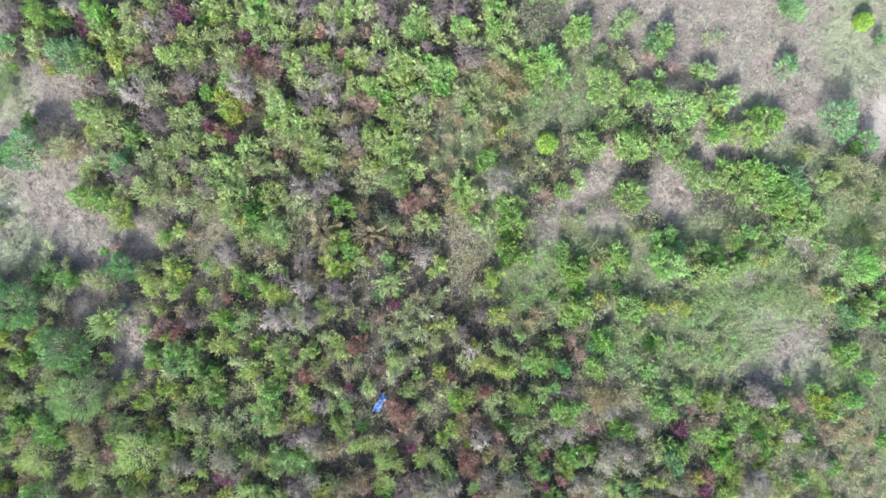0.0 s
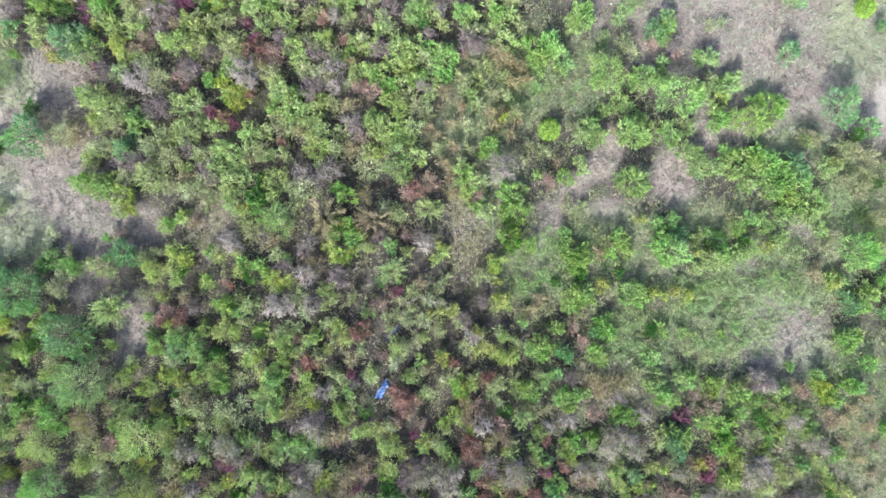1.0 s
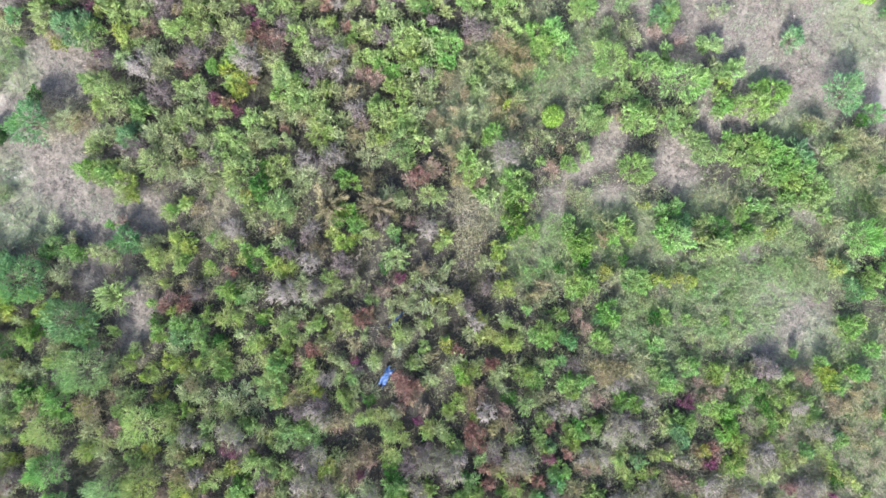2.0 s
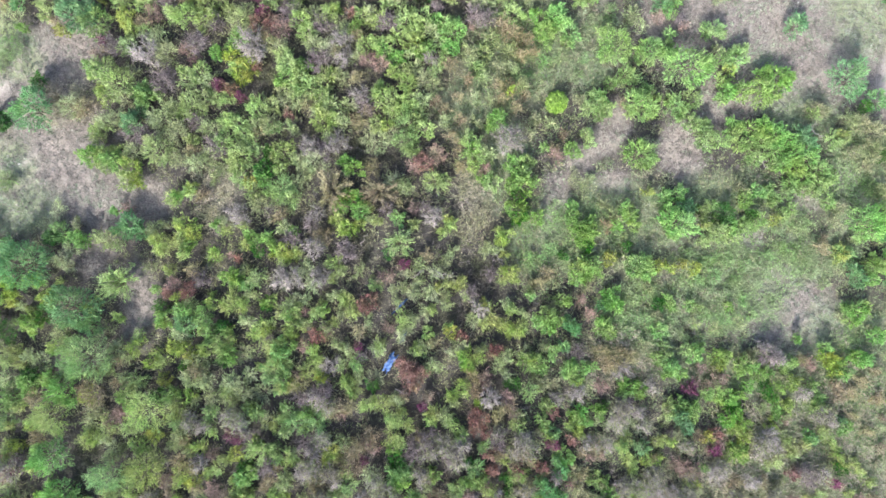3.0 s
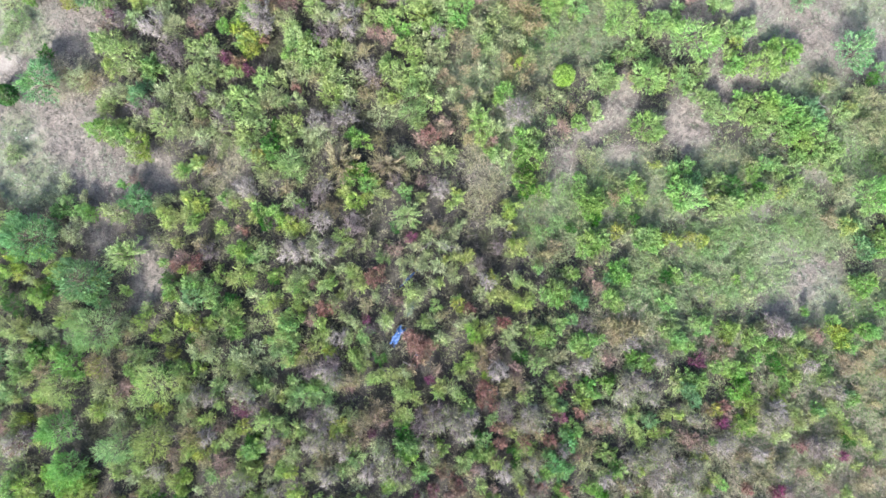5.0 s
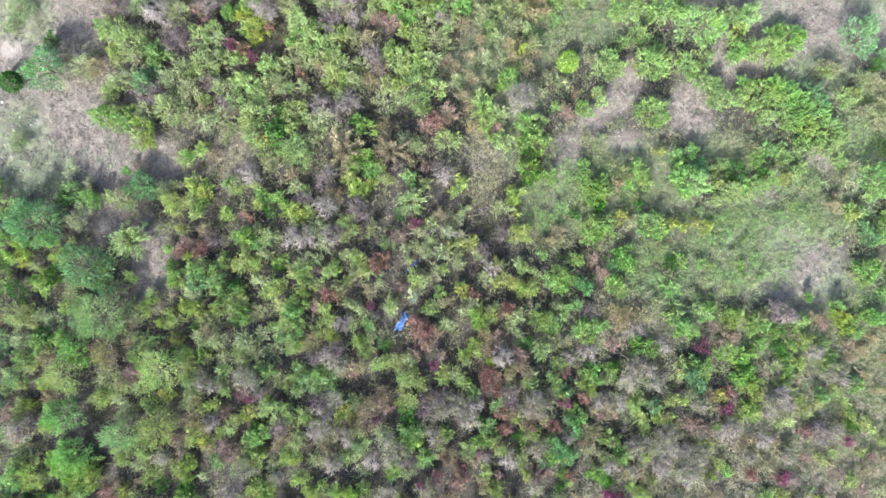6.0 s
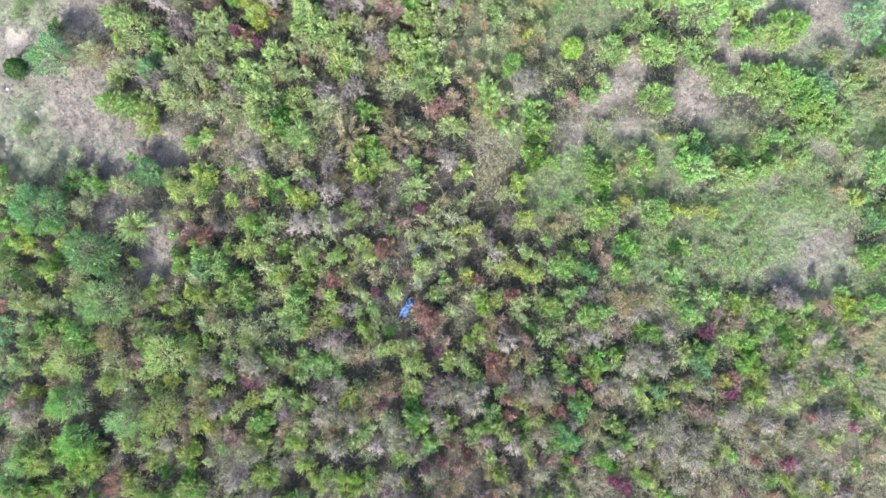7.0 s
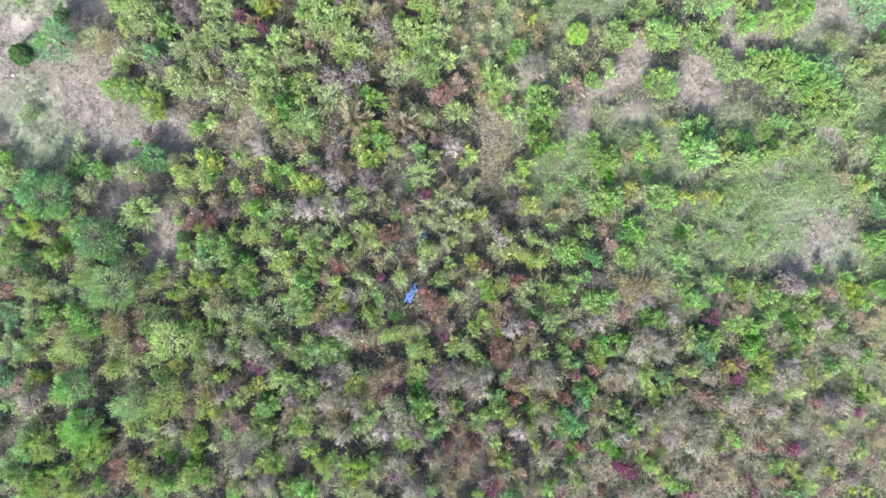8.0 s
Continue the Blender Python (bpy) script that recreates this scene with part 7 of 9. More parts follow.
plant("dark_green_shrub", 32.95, -22.15, 0.56, 1.54)
plant("pink_brown_shrub", 19.91, -22.28, 1.14, 2.14)
plant("pink_brown_shrub", 19.24, -22.09, 0.87, 1.81)
plant("pink_brown_shrub", 20.70, -22.58, 0.87, 1.81)
plant("half_bare_shrub", 20.25, -22.86, 0.62, 1.60)
plant("grey_bare_shrub", 22.36, -22.55, 1.11, 2.03)
plant("half_bare_shrub", 22.91, -22.11, 0.74, 1.71)
plant("green_shrub", 21.74, -22.39, 0.49, 1.49)
plant("yellowing_shrub", 20.74, -23.59, 0.62, 1.60)
plant("light_green_shrub", 20.03, -23.61, 0.49, 1.49)
plant("mauve_bare_shrub", 30.38, -22.80, 1.11, 2.03)
plant("half_bare_shrub", 31.41, -22.60, 0.87, 1.81)
plant("grey_bare_shrub", 29.98, -22.37, 0.74, 1.71)
plant("russet_shrub", 28.99, -22.78, 0.68, 2.01)
plant("pink_brown_shrub", 29.44, -22.39, 0.56, 1.54)
plant("magenta_shrub", 32.53, -23.52, 0.68, 2.01)
plant("pink_brown_shrub", 32.17, -23.34, 0.74, 1.71)
plant("pink_brown_shrub", 33.21, -23.87, 0.49, 1.49)
plant("light_green_shrub", 27.52, -21.86, 0.87, 1.81)
plant("light_green_shrub", 26.84, -22.14, 0.62, 1.60)
plant("half_bare_shrub", 19.93, -24.73, 1.11, 2.03)
plant("low_scrub_bush", 21.11, -24.69, 0.87, 0.91)
plant("grey_bare_shrub", 18.77, -24.30, 0.74, 1.71)
plant("half_bare_shrub", 27.27, -24.78, 0.87, 1.81)
plant("dull_olive_shrub", 27.54, -24.07, 0.74, 1.71)
plant("light_green_shrub", 30.46, -25.05, 0.74, 1.71)
plant("light_green_shrub", 31.47, -24.58, 0.62, 1.60)
plant("pink_brown_shrub", 29.27, -25.06, 0.62, 1.60)
plant("low_scrub_bush", 28.24, -23.73, 0.74, 0.85)
plant("grey_bare_shrub", 25.57, -23.32, 0.87, 1.81)
plant("brown_dry_shrub", 24.11, -23.56, 0.87, 1.81)
plant("half_bare_shrub", 24.13, -24.79, 0.74, 1.71)
plant("brown_dry_shrub", 26.57, -23.58, 0.74, 1.71)
plant("pink_brown_shrub", 34.84, -25.05, 0.74, 1.71)
plant("brown_dry_shrub", 36.06, -24.81, 0.74, 1.71)
plant("light_green_shrub", 33.90, -24.58, 0.62, 1.60)
plant("light_green_shrub", 35.58, -23.59, 0.74, 1.71)
plant("low_scrub_bush", 36.83, -22.51, 0.74, 0.85)
plant("pink_brown_shrub", 36.56, -20.67, 0.74, 1.71)
plant("pink_brown_shrub", 36.87, -18.02, 0.49, 1.49)
plant("olive_shrub", 2.84, 11.01, 0.79, 1.94)
plant("brown_dry_shrub", 4.10, 9.30, 0.85, 1.99)
plant("olive_shrub", 5.41, 11.72, 0.92, 2.04)
plant("low_green_thicket", 6.45, 11.63, 0.80, 0.88)
plant("low_scrub_bush", 4.73, 8.44, 0.92, 0.91)
plant("brown_dry_shrub", 5.65, 8.56, 0.92, 2.04)
plant("dull_olive_shrub", 7.13, 7.62, 0.74, 1.71)
plant("low_green_thicket", 9.64, 13.10, 0.87, 0.91)
plant("low_green_thicket", 10.62, 11.62, 0.87, 0.91)
plant("dull_olive_shrub", 6.64, 6.41, 0.68, 1.65)
plant("low_scrub_bush", 7.68, 10.65, 0.74, 0.85)
plant("low_green_thicket", 3.02, 14.59, 0.79, 0.85)
plant("brown_dry_shrub", 5.90, 13.17, 0.92, 2.04)
plant("low_green_thicket", 11.36, 13.10, 0.74, 0.85)
plant("olive_shrub", 1.77, 12.45, 0.92, 2.04)
plant("brown_dry_shrub", 1.28, 11.01, 0.79, 1.94)
plant("brown_dry_shrub", 0.55, 9.55, 0.79, 1.94)
plant("olive_shrub", 2.01, 9.55, 0.79, 1.94)
plant("brown_dry_shrub", 0.79, 7.60, 0.85, 1.99)
plant("olive_shrub", 2.01, 7.37, 0.72, 1.89)
plant("brown_dry_shrub", -0.18, 6.15, 0.79, 1.94)
plant("brown_dry_shrub", 0.54, 4.93, 0.79, 1.94)
plant("brown_dry_shrub", -0.67, 8.58, 0.79, 1.94)
plant("olive_shrub", -0.67, 7.61, 0.72, 1.89)
plant("pink_brown_shrub", 2.73, 3.23, 0.79, 1.94)
plant("low_green_thicket", 20.17, -4.33, 0.74, 0.85)
plant("low_green_thicket", 21.88, -4.58, 0.87, 0.91)
plant("low_green_thicket", 23.84, -4.34, 0.87, 0.91)
plant("low_green_thicket", 25.31, -5.07, 0.87, 0.91)
plant("low_green_thicket", 26.55, -5.81, 0.74, 0.85)
plant("low_green_thicket", 20.90, -6.05, 0.87, 0.91)
plant("low_green_thicket", 22.61, -5.81, 0.87, 0.91)
plant("low_green_thicket", 24.33, -6.30, 0.87, 0.91)
plant("low_green_thicket", 26.06, -6.55, 0.74, 0.85)
plant("low_green_thicket", 21.89, -7.03, 0.74, 0.85)
plant("low_green_thicket", 23.35, -7.53, 0.80, 0.88)
plant("low_green_thicket", 25.08, -8.02, 0.74, 0.85)
plant("low_green_thicket", 21.88, -9.24, 0.80, 0.88)
plant("low_green_thicket", 23.60, -9.49, 0.74, 0.85)
plant("low_green_thicket", 25.81, -9.25, 0.74, 0.85)
plant("low_scrub_bush", 20.90, -9.98, 0.74, 0.85)
plant("low_green_thicket", 28.26, -3.36, 0.80, 0.88)
plant("low_green_thicket", 29.25, -4.10, 0.74, 0.85)
plant("low_green_thicket", 30.23, -4.59, 0.74, 0.85)
plant("low_green_thicket", 31.21, -5.57, 0.80, 0.88)
plant("low_green_thicket", 32.20, -6.56, 0.68, 0.81)
plant("low_green_thicket", 27.29, -4.10, 0.74, 0.85)
plant("dull_olive_shrub", 16.85, -7.00, 0.74, 1.71)
plant("low_green_thicket", 15.50, -8.00, 0.87, 0.91)
plant("dull_olive_shrub", 17.57, -9.20, 0.74, 1.71)
plant("low_green_thicket", 14.52, -9.48, 0.74, 0.85)
plant("low_scrub_bush", 15.98, -11.44, 0.87, 0.91)
plant("low_green_thicket", 18.44, -9.97, 0.80, 0.88)
plant("low_green_thicket", 19.91, -10.95, 0.80, 0.88)
plant("low_scrub_bush", 21.39, -11.45, 0.74, 0.85)
plant("brown_dry_shrub", 33.85, -15.79, 0.87, 1.81)
plant("low_scrub_bush", 35.60, -16.86, 0.80, 0.88)
plant("brown_dry_shrub", 36.30, -16.28, 0.80, 1.76)
plant("brown_dry_shrub", 34.84, -14.82, 0.80, 1.76)
plant("low_scrub_bush", 36.83, -19.07, 0.80, 0.88)
plant("brown_dry_shrub", 35.34, -19.21, 0.74, 1.71)
plant("brown_dry_shrub", 34.12, -17.75, 0.74, 1.71)
plant("low_scrub_bush", 35.12, -20.79, 0.74, 0.85)
plant("brown_dry_shrub", 36.08, -13.85, 0.74, 1.71)
plant("brown_dry_shrub", 32.65, -15.06, 0.80, 1.76)
plant("brown_dry_shrub", 33.15, -16.28, 0.74, 1.71)
plant("olive_shrub", -4.49, -11.10, 0.79, 1.94)
plant("olive_shrub", -4.78, -7.94, 0.66, 1.84)
# four low bushes added beside the track to stand in for a shadow
plant("low_scrub_bush", 10.84, 2.20, 1.05, 1.00)
plant("low_scrub_bush", 11.39, 1.22, 0.87, 0.91)
plant("low_scrub_bush", 10.51, 2.89, 0.80, 0.88)
plant("low_scrub_bush", 11.84, 2.55, 0.74, 0.85)
plant("grey_green_shrub", -30.74, -12.50, 2.34, 4.14)
plant("grey_green_shrub", -32.99, -11.77, 1.18, 2.25)
plant("grey_green_shrub", -32.81, -13.71, 1.12, 2.20)
plant("light_green_shrub", -29.51, -13.83, 0.85, 1.99)
plant("green_shrub", -34.18, -21.18, 1.81, 3.50)
plant("green_shrub", -33.32, -24.34, 1.81, 3.50)
plant("light_green_shrub", -33.85, -17.52, 1.91, 3.63)
plant("green_shrub", -33.08, -15.56, 1.49, 3.12)
plant("brown_dry_shrub", -30.42, -15.56, 1.54, 3.18)
plant("light_green_shrub", -25.87, -17.04, 2.02, 3.76)
plant("grey_green_shrub", -28.83, -22.63, 1.75, 3.44)
plant("light_green_shrub", -26.10, -22.03, 1.91, 3.63)
plant("blue_green_shrub", -36.45, -4.82, 2.34, 4.14)
plant("blue_green_tree", -31.96, -8.60, 2.23, 4.01)
plant("blue_green_shrub", -35.43, 8.37, 2.07, 3.82)
plant("green_shrub", 19.84, 12.02, 2.23, 3.86)
plant("blue_green_shrub", 33.48, 10.73, 1.81, 3.32)
plant("green_shrub", 15.73, 4.34, 1.65, 3.12)
plant("lime_green_shrub", 13.60, 13.64, 1.81, 3.32)
plant("lime_green_shrub", 15.98, 8.86, 1.65, 3.12)
plant("green_shrub", 34.88, -1.42, 1.86, 3.39)
plant("green_shrub", 19.09, -1.39, 1.65, 3.12)
plant("green_shrub", -26.28, 9.75, 1.12, 2.20)
plant("mauve_bare_shrub", -36.76, 19.91, 1.22, 2.35)
plant("grey_bare_shrub", -37.35, 18.75, 0.92, 2.04)
plant("blue_green_shrub", -37.11, 17.78, 0.92, 2.04)
plant("olive_shrub", -37.63, 20.85, 0.79, 1.94)
plant("green_shrub", -34.58, 20.15, 1.22, 2.35)
plant("green_shrub", -33.92, 19.46, 1.05, 2.14)
plant("dark_green_shrub", -32.73, 19.23, 0.92, 2.04)
plant("green_shrub", -35.16, 20.93, 0.92, 2.04)
plant("green_shrub", -33.04, 20.24, 0.66, 1.84)
plant("yellowing_shrub", -32.40, 20.09, 0.66, 1.84)
plant("grey_bare_shrub", -31.76, 20.69, 0.92, 2.04)
plant("yellow_green_shrub", -34.58, 17.73, 1.22, 2.35)
plant("yellow_green_shrub", -35.19, 18.52, 0.79, 1.94)
plant("blue_green_shrub", -33.22, 17.53, 0.92, 2.04)
plant("magenta_shrub", -30.73, 19.34, 0.59, 2.13)
plant("magenta_shrub", -30.49, 18.47, 0.59, 2.13)
plant("green_shrub", -29.77, 20.41, 1.18, 2.25)
plant("green_shrub", -29.04, 19.68, 1.18, 2.25)
plant("yellow_green_shrub", -29.55, 18.97, 1.05, 2.14)
plant("yellow_green_shrub", -28.85, 18.50, 0.92, 2.04)
plant("yellow_green_shrub", -28.31, 17.74, 1.18, 2.25)
plant("green_shrub", -30.33, 21.19, 0.79, 1.94)
plant("yellowing_shrub", -29.75, 17.98, 0.59, 2.32)
plant("olive_shrub", -27.10, 19.93, 1.18, 2.25)
plant("olive_shrub", -26.62, 18.71, 1.18, 2.25)
plant("yellow_green_shrub", -26.40, 17.52, 1.05, 2.14)
plant("olive_shrub", -25.69, 18.26, 0.92, 2.04)
plant("olive_shrub", -27.17, 20.71, 0.79, 1.94)
plant("brown_dry_shrub", -25.69, 19.96, 0.92, 2.04)
plant("grey_bare_shrub", -24.94, 19.22, 1.05, 2.14)
plant("yellow_green_shrub", -24.46, 20.43, 1.05, 2.14)
plant("yellow_green_shrub", -24.99, 21.05, 0.79, 1.94)
plant("russet_shrub", -22.99, 20.90, 0.53, 2.09)
plant("magenta_shrub", -22.20, 19.98, 0.92, 2.38)
plant("mauve_bare_shrub", -23.22, 19.20, 1.18, 2.25)
plant("pink_brown_shrub", -23.06, 19.75, 0.66, 1.84)
plant("brown_dry_shrub", -23.02, 18.02, 0.92, 2.04)
plant("mauve_bare_shrub", -24.26, 17.79, 0.79, 1.94)
plant("yellow_green_shrub", -22.01, 18.23, 1.18, 2.25)
plant("yellow_green_shrub", -21.04, 17.50, 1.18, 2.25)
plant("olive_shrub", -21.34, 18.76, 0.79, 1.94)
plant("dark_green_shrub", -20.59, 19.23, 0.92, 2.04)
plant("olive_shrub", -19.85, 18.00, 1.05, 2.14)
plant("olive_shrub", -21.10, 20.47, 0.79, 1.94)
plant("yellow_green_shrub", -18.86, 20.41, 1.18, 2.25)
plant("yellowing_shrub", -19.40, 19.74, 0.79, 1.94)
plant("brown_dry_shrub", -18.67, 20.71, 0.79, 1.94)
plant("yellow_green_shrub", -19.86, 20.93, 0.92, 2.04)
plant("dark_green_shrub", -20.39, 20.87, 0.66, 1.84)
plant("yellow_green_shrub", -16.69, 19.46, 1.05, 2.14)
plant("green_shrub", -15.72, 20.43, 1.05, 2.14)
plant("yellow_green_shrub", -15.95, 19.20, 1.18, 2.25)
plant("green_shrub", -15.01, 19.96, 0.92, 2.04)
plant("yellow_green_shrub", -15.48, 17.76, 1.05, 2.14)
plant("olive_shrub", -14.27, 20.43, 1.05, 2.14)
plant("yellow_green_shrub", -14.52, 18.50, 0.92, 2.04)
plant("olive_shrub", -18.63, 18.49, 1.05, 2.14)
plant("low_scrub_bush", -17.85, 19.18, 0.92, 0.91)
plant("magenta_shrub", -17.06, 18.23, 0.59, 2.13)
plant("olive_shrub", -13.28, 19.93, 1.18, 2.25)
plant("yellow_green_shrub", -13.30, 18.25, 1.05, 2.14)
plant("olive_shrub", -12.83, 20.95, 0.79, 1.94)
plant("yellow_green_shrub", -16.48, 21.19, 0.79, 1.94)
plant("olive_shrub", -17.47, 20.73, 0.66, 1.84)
plant("mauve_bare_shrub", -11.60, 20.67, 1.05, 2.14)
plant("yellow_green_shrub", -9.65, 20.41, 1.18, 2.25)
plant("olive_shrub", -9.42, 19.72, 0.92, 2.04)
plant("yellow_green_shrub", -10.66, 20.48, 0.66, 1.84)
plant("yellow_green_shrub", -7.71, 20.65, 1.18, 2.25)
plant("yellow_green_shrub", -8.44, 19.70, 1.05, 2.14)
plant("olive_shrub", -6.74, 20.43, 1.05, 2.14)
plant("yellow_green_shrub", -6.03, 20.71, 0.79, 1.94)
plant("mauve_bare_shrub", -5.05, 20.69, 0.92, 2.04)
plant("mauve_bare_shrub", -4.57, 19.23, 0.92, 2.04)
plant("olive_shrub", -11.12, 19.23, 0.92, 2.04)
plant("olive_shrub", -11.85, 18.75, 0.92, 2.04)
plant("russet_shrub", -10.37, 18.46, 0.66, 2.18)
plant("grey_bare_shrub", -9.43, 18.76, 0.79, 1.94)
plant("olive_shrub", -8.45, 18.50, 0.92, 2.04)
plant("pink_brown_shrub", -6.42, 18.29, 0.66, 1.84)
plant("yellow_green_shrub", -5.29, 18.50, 0.92, 2.04)
plant("yellow_green_shrub", -5.54, 17.53, 0.92, 2.04)
plant("olive_shrub", -4.57, 17.55, 0.79, 1.94)
plant("mauve_bare_shrub", -8.94, 21.05, 0.79, 1.94)
plant("yellow_green_shrub", -2.13, 19.91, 1.22, 2.35)
plant("green_shrub", -2.38, 19.22, 1.05, 2.14)
plant("yellow_green_shrub", -1.41, 18.97, 1.05, 2.14)
plant("grey_green_shrub", -2.87, 18.50, 0.92, 2.04)
plant("grey_green_shrub", -3.11, 19.01, 0.79, 1.94)
plant("dark_green_shrub", -1.90, 18.05, 0.66, 1.84)
plant("mauve_bare_shrub", -0.19, 20.45, 0.92, 2.04)
plant("mauve_bare_shrub", 1.51, 20.35, 0.92, 2.04)
plant("green_shrub", 1.50, 18.96, 1.18, 2.25)
plant("yellow_green_shrub", 2.23, 18.50, 0.92, 2.04)
plant("olive_shrub", 1.99, 17.53, 0.92, 2.04)
plant("olive_shrub", 2.97, 17.79, 0.79, 1.94)
plant("grey_bare_shrub", -0.44, 19.25, 0.79, 1.94)
plant("yellow_green_shrub", -0.19, 18.03, 0.79, 1.94)
plant("green_shrub", 4.18, 21.03, 0.92, 2.04)
plant("green_shrub", 4.91, 20.73, 0.66, 1.84)
plant("green_shrub", 4.18, 18.99, 0.92, 2.04)
plant("yellow_green_shrub", 4.66, 18.26, 0.92, 2.04)
plant("yellow_green_shrub", 3.94, 19.98, 0.79, 1.94)
plant("olive_shrub", 5.88, 19.96, 0.92, 2.04)
plant("dark_green_shrub", 5.41, 20.50, 0.53, 1.73)
plant("yellow_green_shrub", 5.64, 19.01, 0.79, 1.94)
plant("olive_shrub", 6.36, 18.02, 0.92, 2.04)
plant("green_shrub", 11.45, 19.22, 1.14, 2.14)
plant("green_shrub", 11.95, 18.51, 1.11, 2.03)
plant("lime_green_shrub", 11.00, 17.81, 0.87, 1.81)
plant("green_shrub", 11.24, 18.30, 0.87, 1.81)
plant("low_green_thicket", 15.73, 19.65, 1.11, 1.03)
plant("low_green_thicket", 16.48, 20.16, 0.87, 0.91)
plant("low_green_thicket", 15.01, 18.69, 0.87, 0.91)
plant("blue_green_shrub", 18.47, 17.99, 1.25, 2.24)
plant("green_shrub", 19.01, 18.04, 0.99, 1.92)
plant("blue_green_shrub", 17.79, 17.65, 0.99, 1.92)
plant("lime_green_shrub", 19.32, 18.83, 0.56, 1.54)
plant("blue_green_shrub", 29.77, 20.70, 1.25, 2.24)
plant("blue_green_shrub", 30.46, 20.39, 0.87, 1.81)
plant("blue_green_shrub", 29.42, 21.09, 0.74, 1.71)
plant("round_lime_shrub", 36.26, 19.64, 0.83, 1.54)
plant("blue_green_shrub", 37.59, 17.99, 0.62, 1.60)
plant("low_scrub_bush", 22.87, 18.21, 0.74, 0.85)
plant("low_green_thicket", 23.86, 18.46, 0.62, 0.78)
plant("grey_green_shrub", -38.54, -26.45, 1.22, 2.35)
plant("grey_green_shrub", -39.79, -27.42, 1.18, 2.25)
plant("grey_green_shrub", -38.67, -25.30, 0.79, 1.94)
plant("light_green_shrub", -36.88, -25.98, 1.18, 2.25)
plant("light_green_shrub", -37.43, -26.98, 0.92, 2.04)
plant("light_green_shrub", -36.46, -26.74, 0.92, 2.04)
plant("olive_shrub", -36.04, -26.29, 0.66, 1.84)
plant("green_shrub", -34.14, -25.47, 1.46, 2.55)
plant("green_shrub", -33.01, -25.52, 1.18, 2.25)
plant("medium_green_shrub", -33.77, -26.50, 1.05, 2.14)
plant("light_green_shrub", -34.29, -27.96, 0.92, 2.04)
plant("medium_green_shrub", -35.50, -28.44, 0.92, 2.04)
plant("light_green_shrub", -33.62, -27.37, 0.66, 1.84)
plant("medium_green_shrub", -32.08, -26.74, 1.05, 2.14)
plant("grey_green_shrub", -32.84, -27.73, 0.92, 2.04)
plant("medium_green_shrub", -31.89, -26.05, 0.79, 1.94)
plant("green_shrub", -39.28, -28.62, 1.22, 2.35)
plant("olive_shrub", -39.86, -29.39, 0.92, 2.04)
plant("medium_green_shrub", -38.17, -29.16, 0.92, 2.04)
plant("light_green_shrub", -38.35, -30.33, 1.18, 2.25)
plant("yellowing_shrub", -38.69, -29.90, 0.79, 1.94)
plant("light_green_shrub", -37.41, -29.87, 1.05, 2.14)
plant("light_green_shrub", -36.17, -29.85, 1.18, 2.25)
plant("medium_green_shrub", -36.96, -28.92, 0.92, 2.04)
plant("light_green_shrub", -34.78, -29.17, 0.92, 2.04)
plant("yellowing_shrub", -34.27, -30.12, 1.05, 2.14)
plant("olive_shrub", -35.05, -30.40, 0.79, 1.94)
plant("light_green_shrub", -32.63, -29.92, 0.79, 1.94)
plant("medium_green_shrub", -32.42, -29.47, 0.59, 1.79)
plant("dark_green_shrub", -37.74, -28.47, 0.66, 1.84)
plant("low_scrub_bush", -36.58, -28.15, 0.79, 0.85)
plant("olive_shrub", -33.60, -30.16, 0.79, 1.94)
plant("russet_shrub", -30.03, -27.64, 1.05, 2.47)
plant("russet_shrub", -30.57, -28.64, 0.79, 2.28)
plant("brown_dry_shrub", -29.71, -27.03, 0.79, 1.94)
plant("yellowing_shrub", -29.20, -27.74, 0.92, 2.04)
plant("light_green_shrub", -29.47, -28.72, 0.79, 1.94)
plant("light_green_shrub", -28.26, -28.97, 0.79, 1.94)
plant("light_green_shrub", -28.51, -29.70, 0.79, 1.94)
plant("brown_dry_shrub", -29.02, -29.96, 0.66, 1.84)
plant("brown_dry_shrub", -28.27, -30.43, 0.79, 1.94)
plant("grey_green_shrub", -26.75, -29.89, 1.18, 2.25)
plant("grey_green_shrub", -26.57, -29.22, 0.79, 1.94)
plant("light_green_shrub", -27.54, -29.46, 0.79, 1.94)
plant("light_green_shrub", -26.75, -26.04, 1.05, 2.14)
plant("light_green_shrub", -27.31, -26.81, 0.66, 1.84)
plant("olive_shrub", -28.50, -28.00, 0.79, 1.94)
plant("olive_shrub", -27.79, -25.35, 0.66, 1.84)
plant("brown_dry_shrub", -28.04, -26.81, 0.66, 1.84)
plant("light_green_shrub", -24.34, -26.05, 1.05, 2.14)
plant("medium_green_shrub", -23.87, -25.58, 0.92, 2.04)
plant("light_green_shrub", -23.89, -26.57, 0.79, 1.94)
plant("dark_green_shrub", -24.12, -27.52, 0.92, 2.04)
plant("green_shrub", -23.84, -28.45, 1.18, 2.25)
plant("light_green_shrub", -24.57, -28.93, 1.18, 2.25)
plant("light_green_shrub", -25.10, -29.45, 0.92, 2.04)
plant("brown_dry_shrub", -25.53, -29.25, 0.59, 1.79)
plant("olive_shrub", -24.61, -30.18, 0.92, 2.04)
plant("olive_shrub", -23.18, -29.72, 0.79, 1.94)
plant("olive_shrub", -22.46, -26.34, 0.66, 1.84)
plant("dark_green_shrub", -26.08, -27.28, 0.79, 1.94)
plant("olive_shrub", -19.77, -26.10, 0.79, 1.94)
plant("grey_bare_shrub", -19.97, -27.74, 1.18, 2.25)
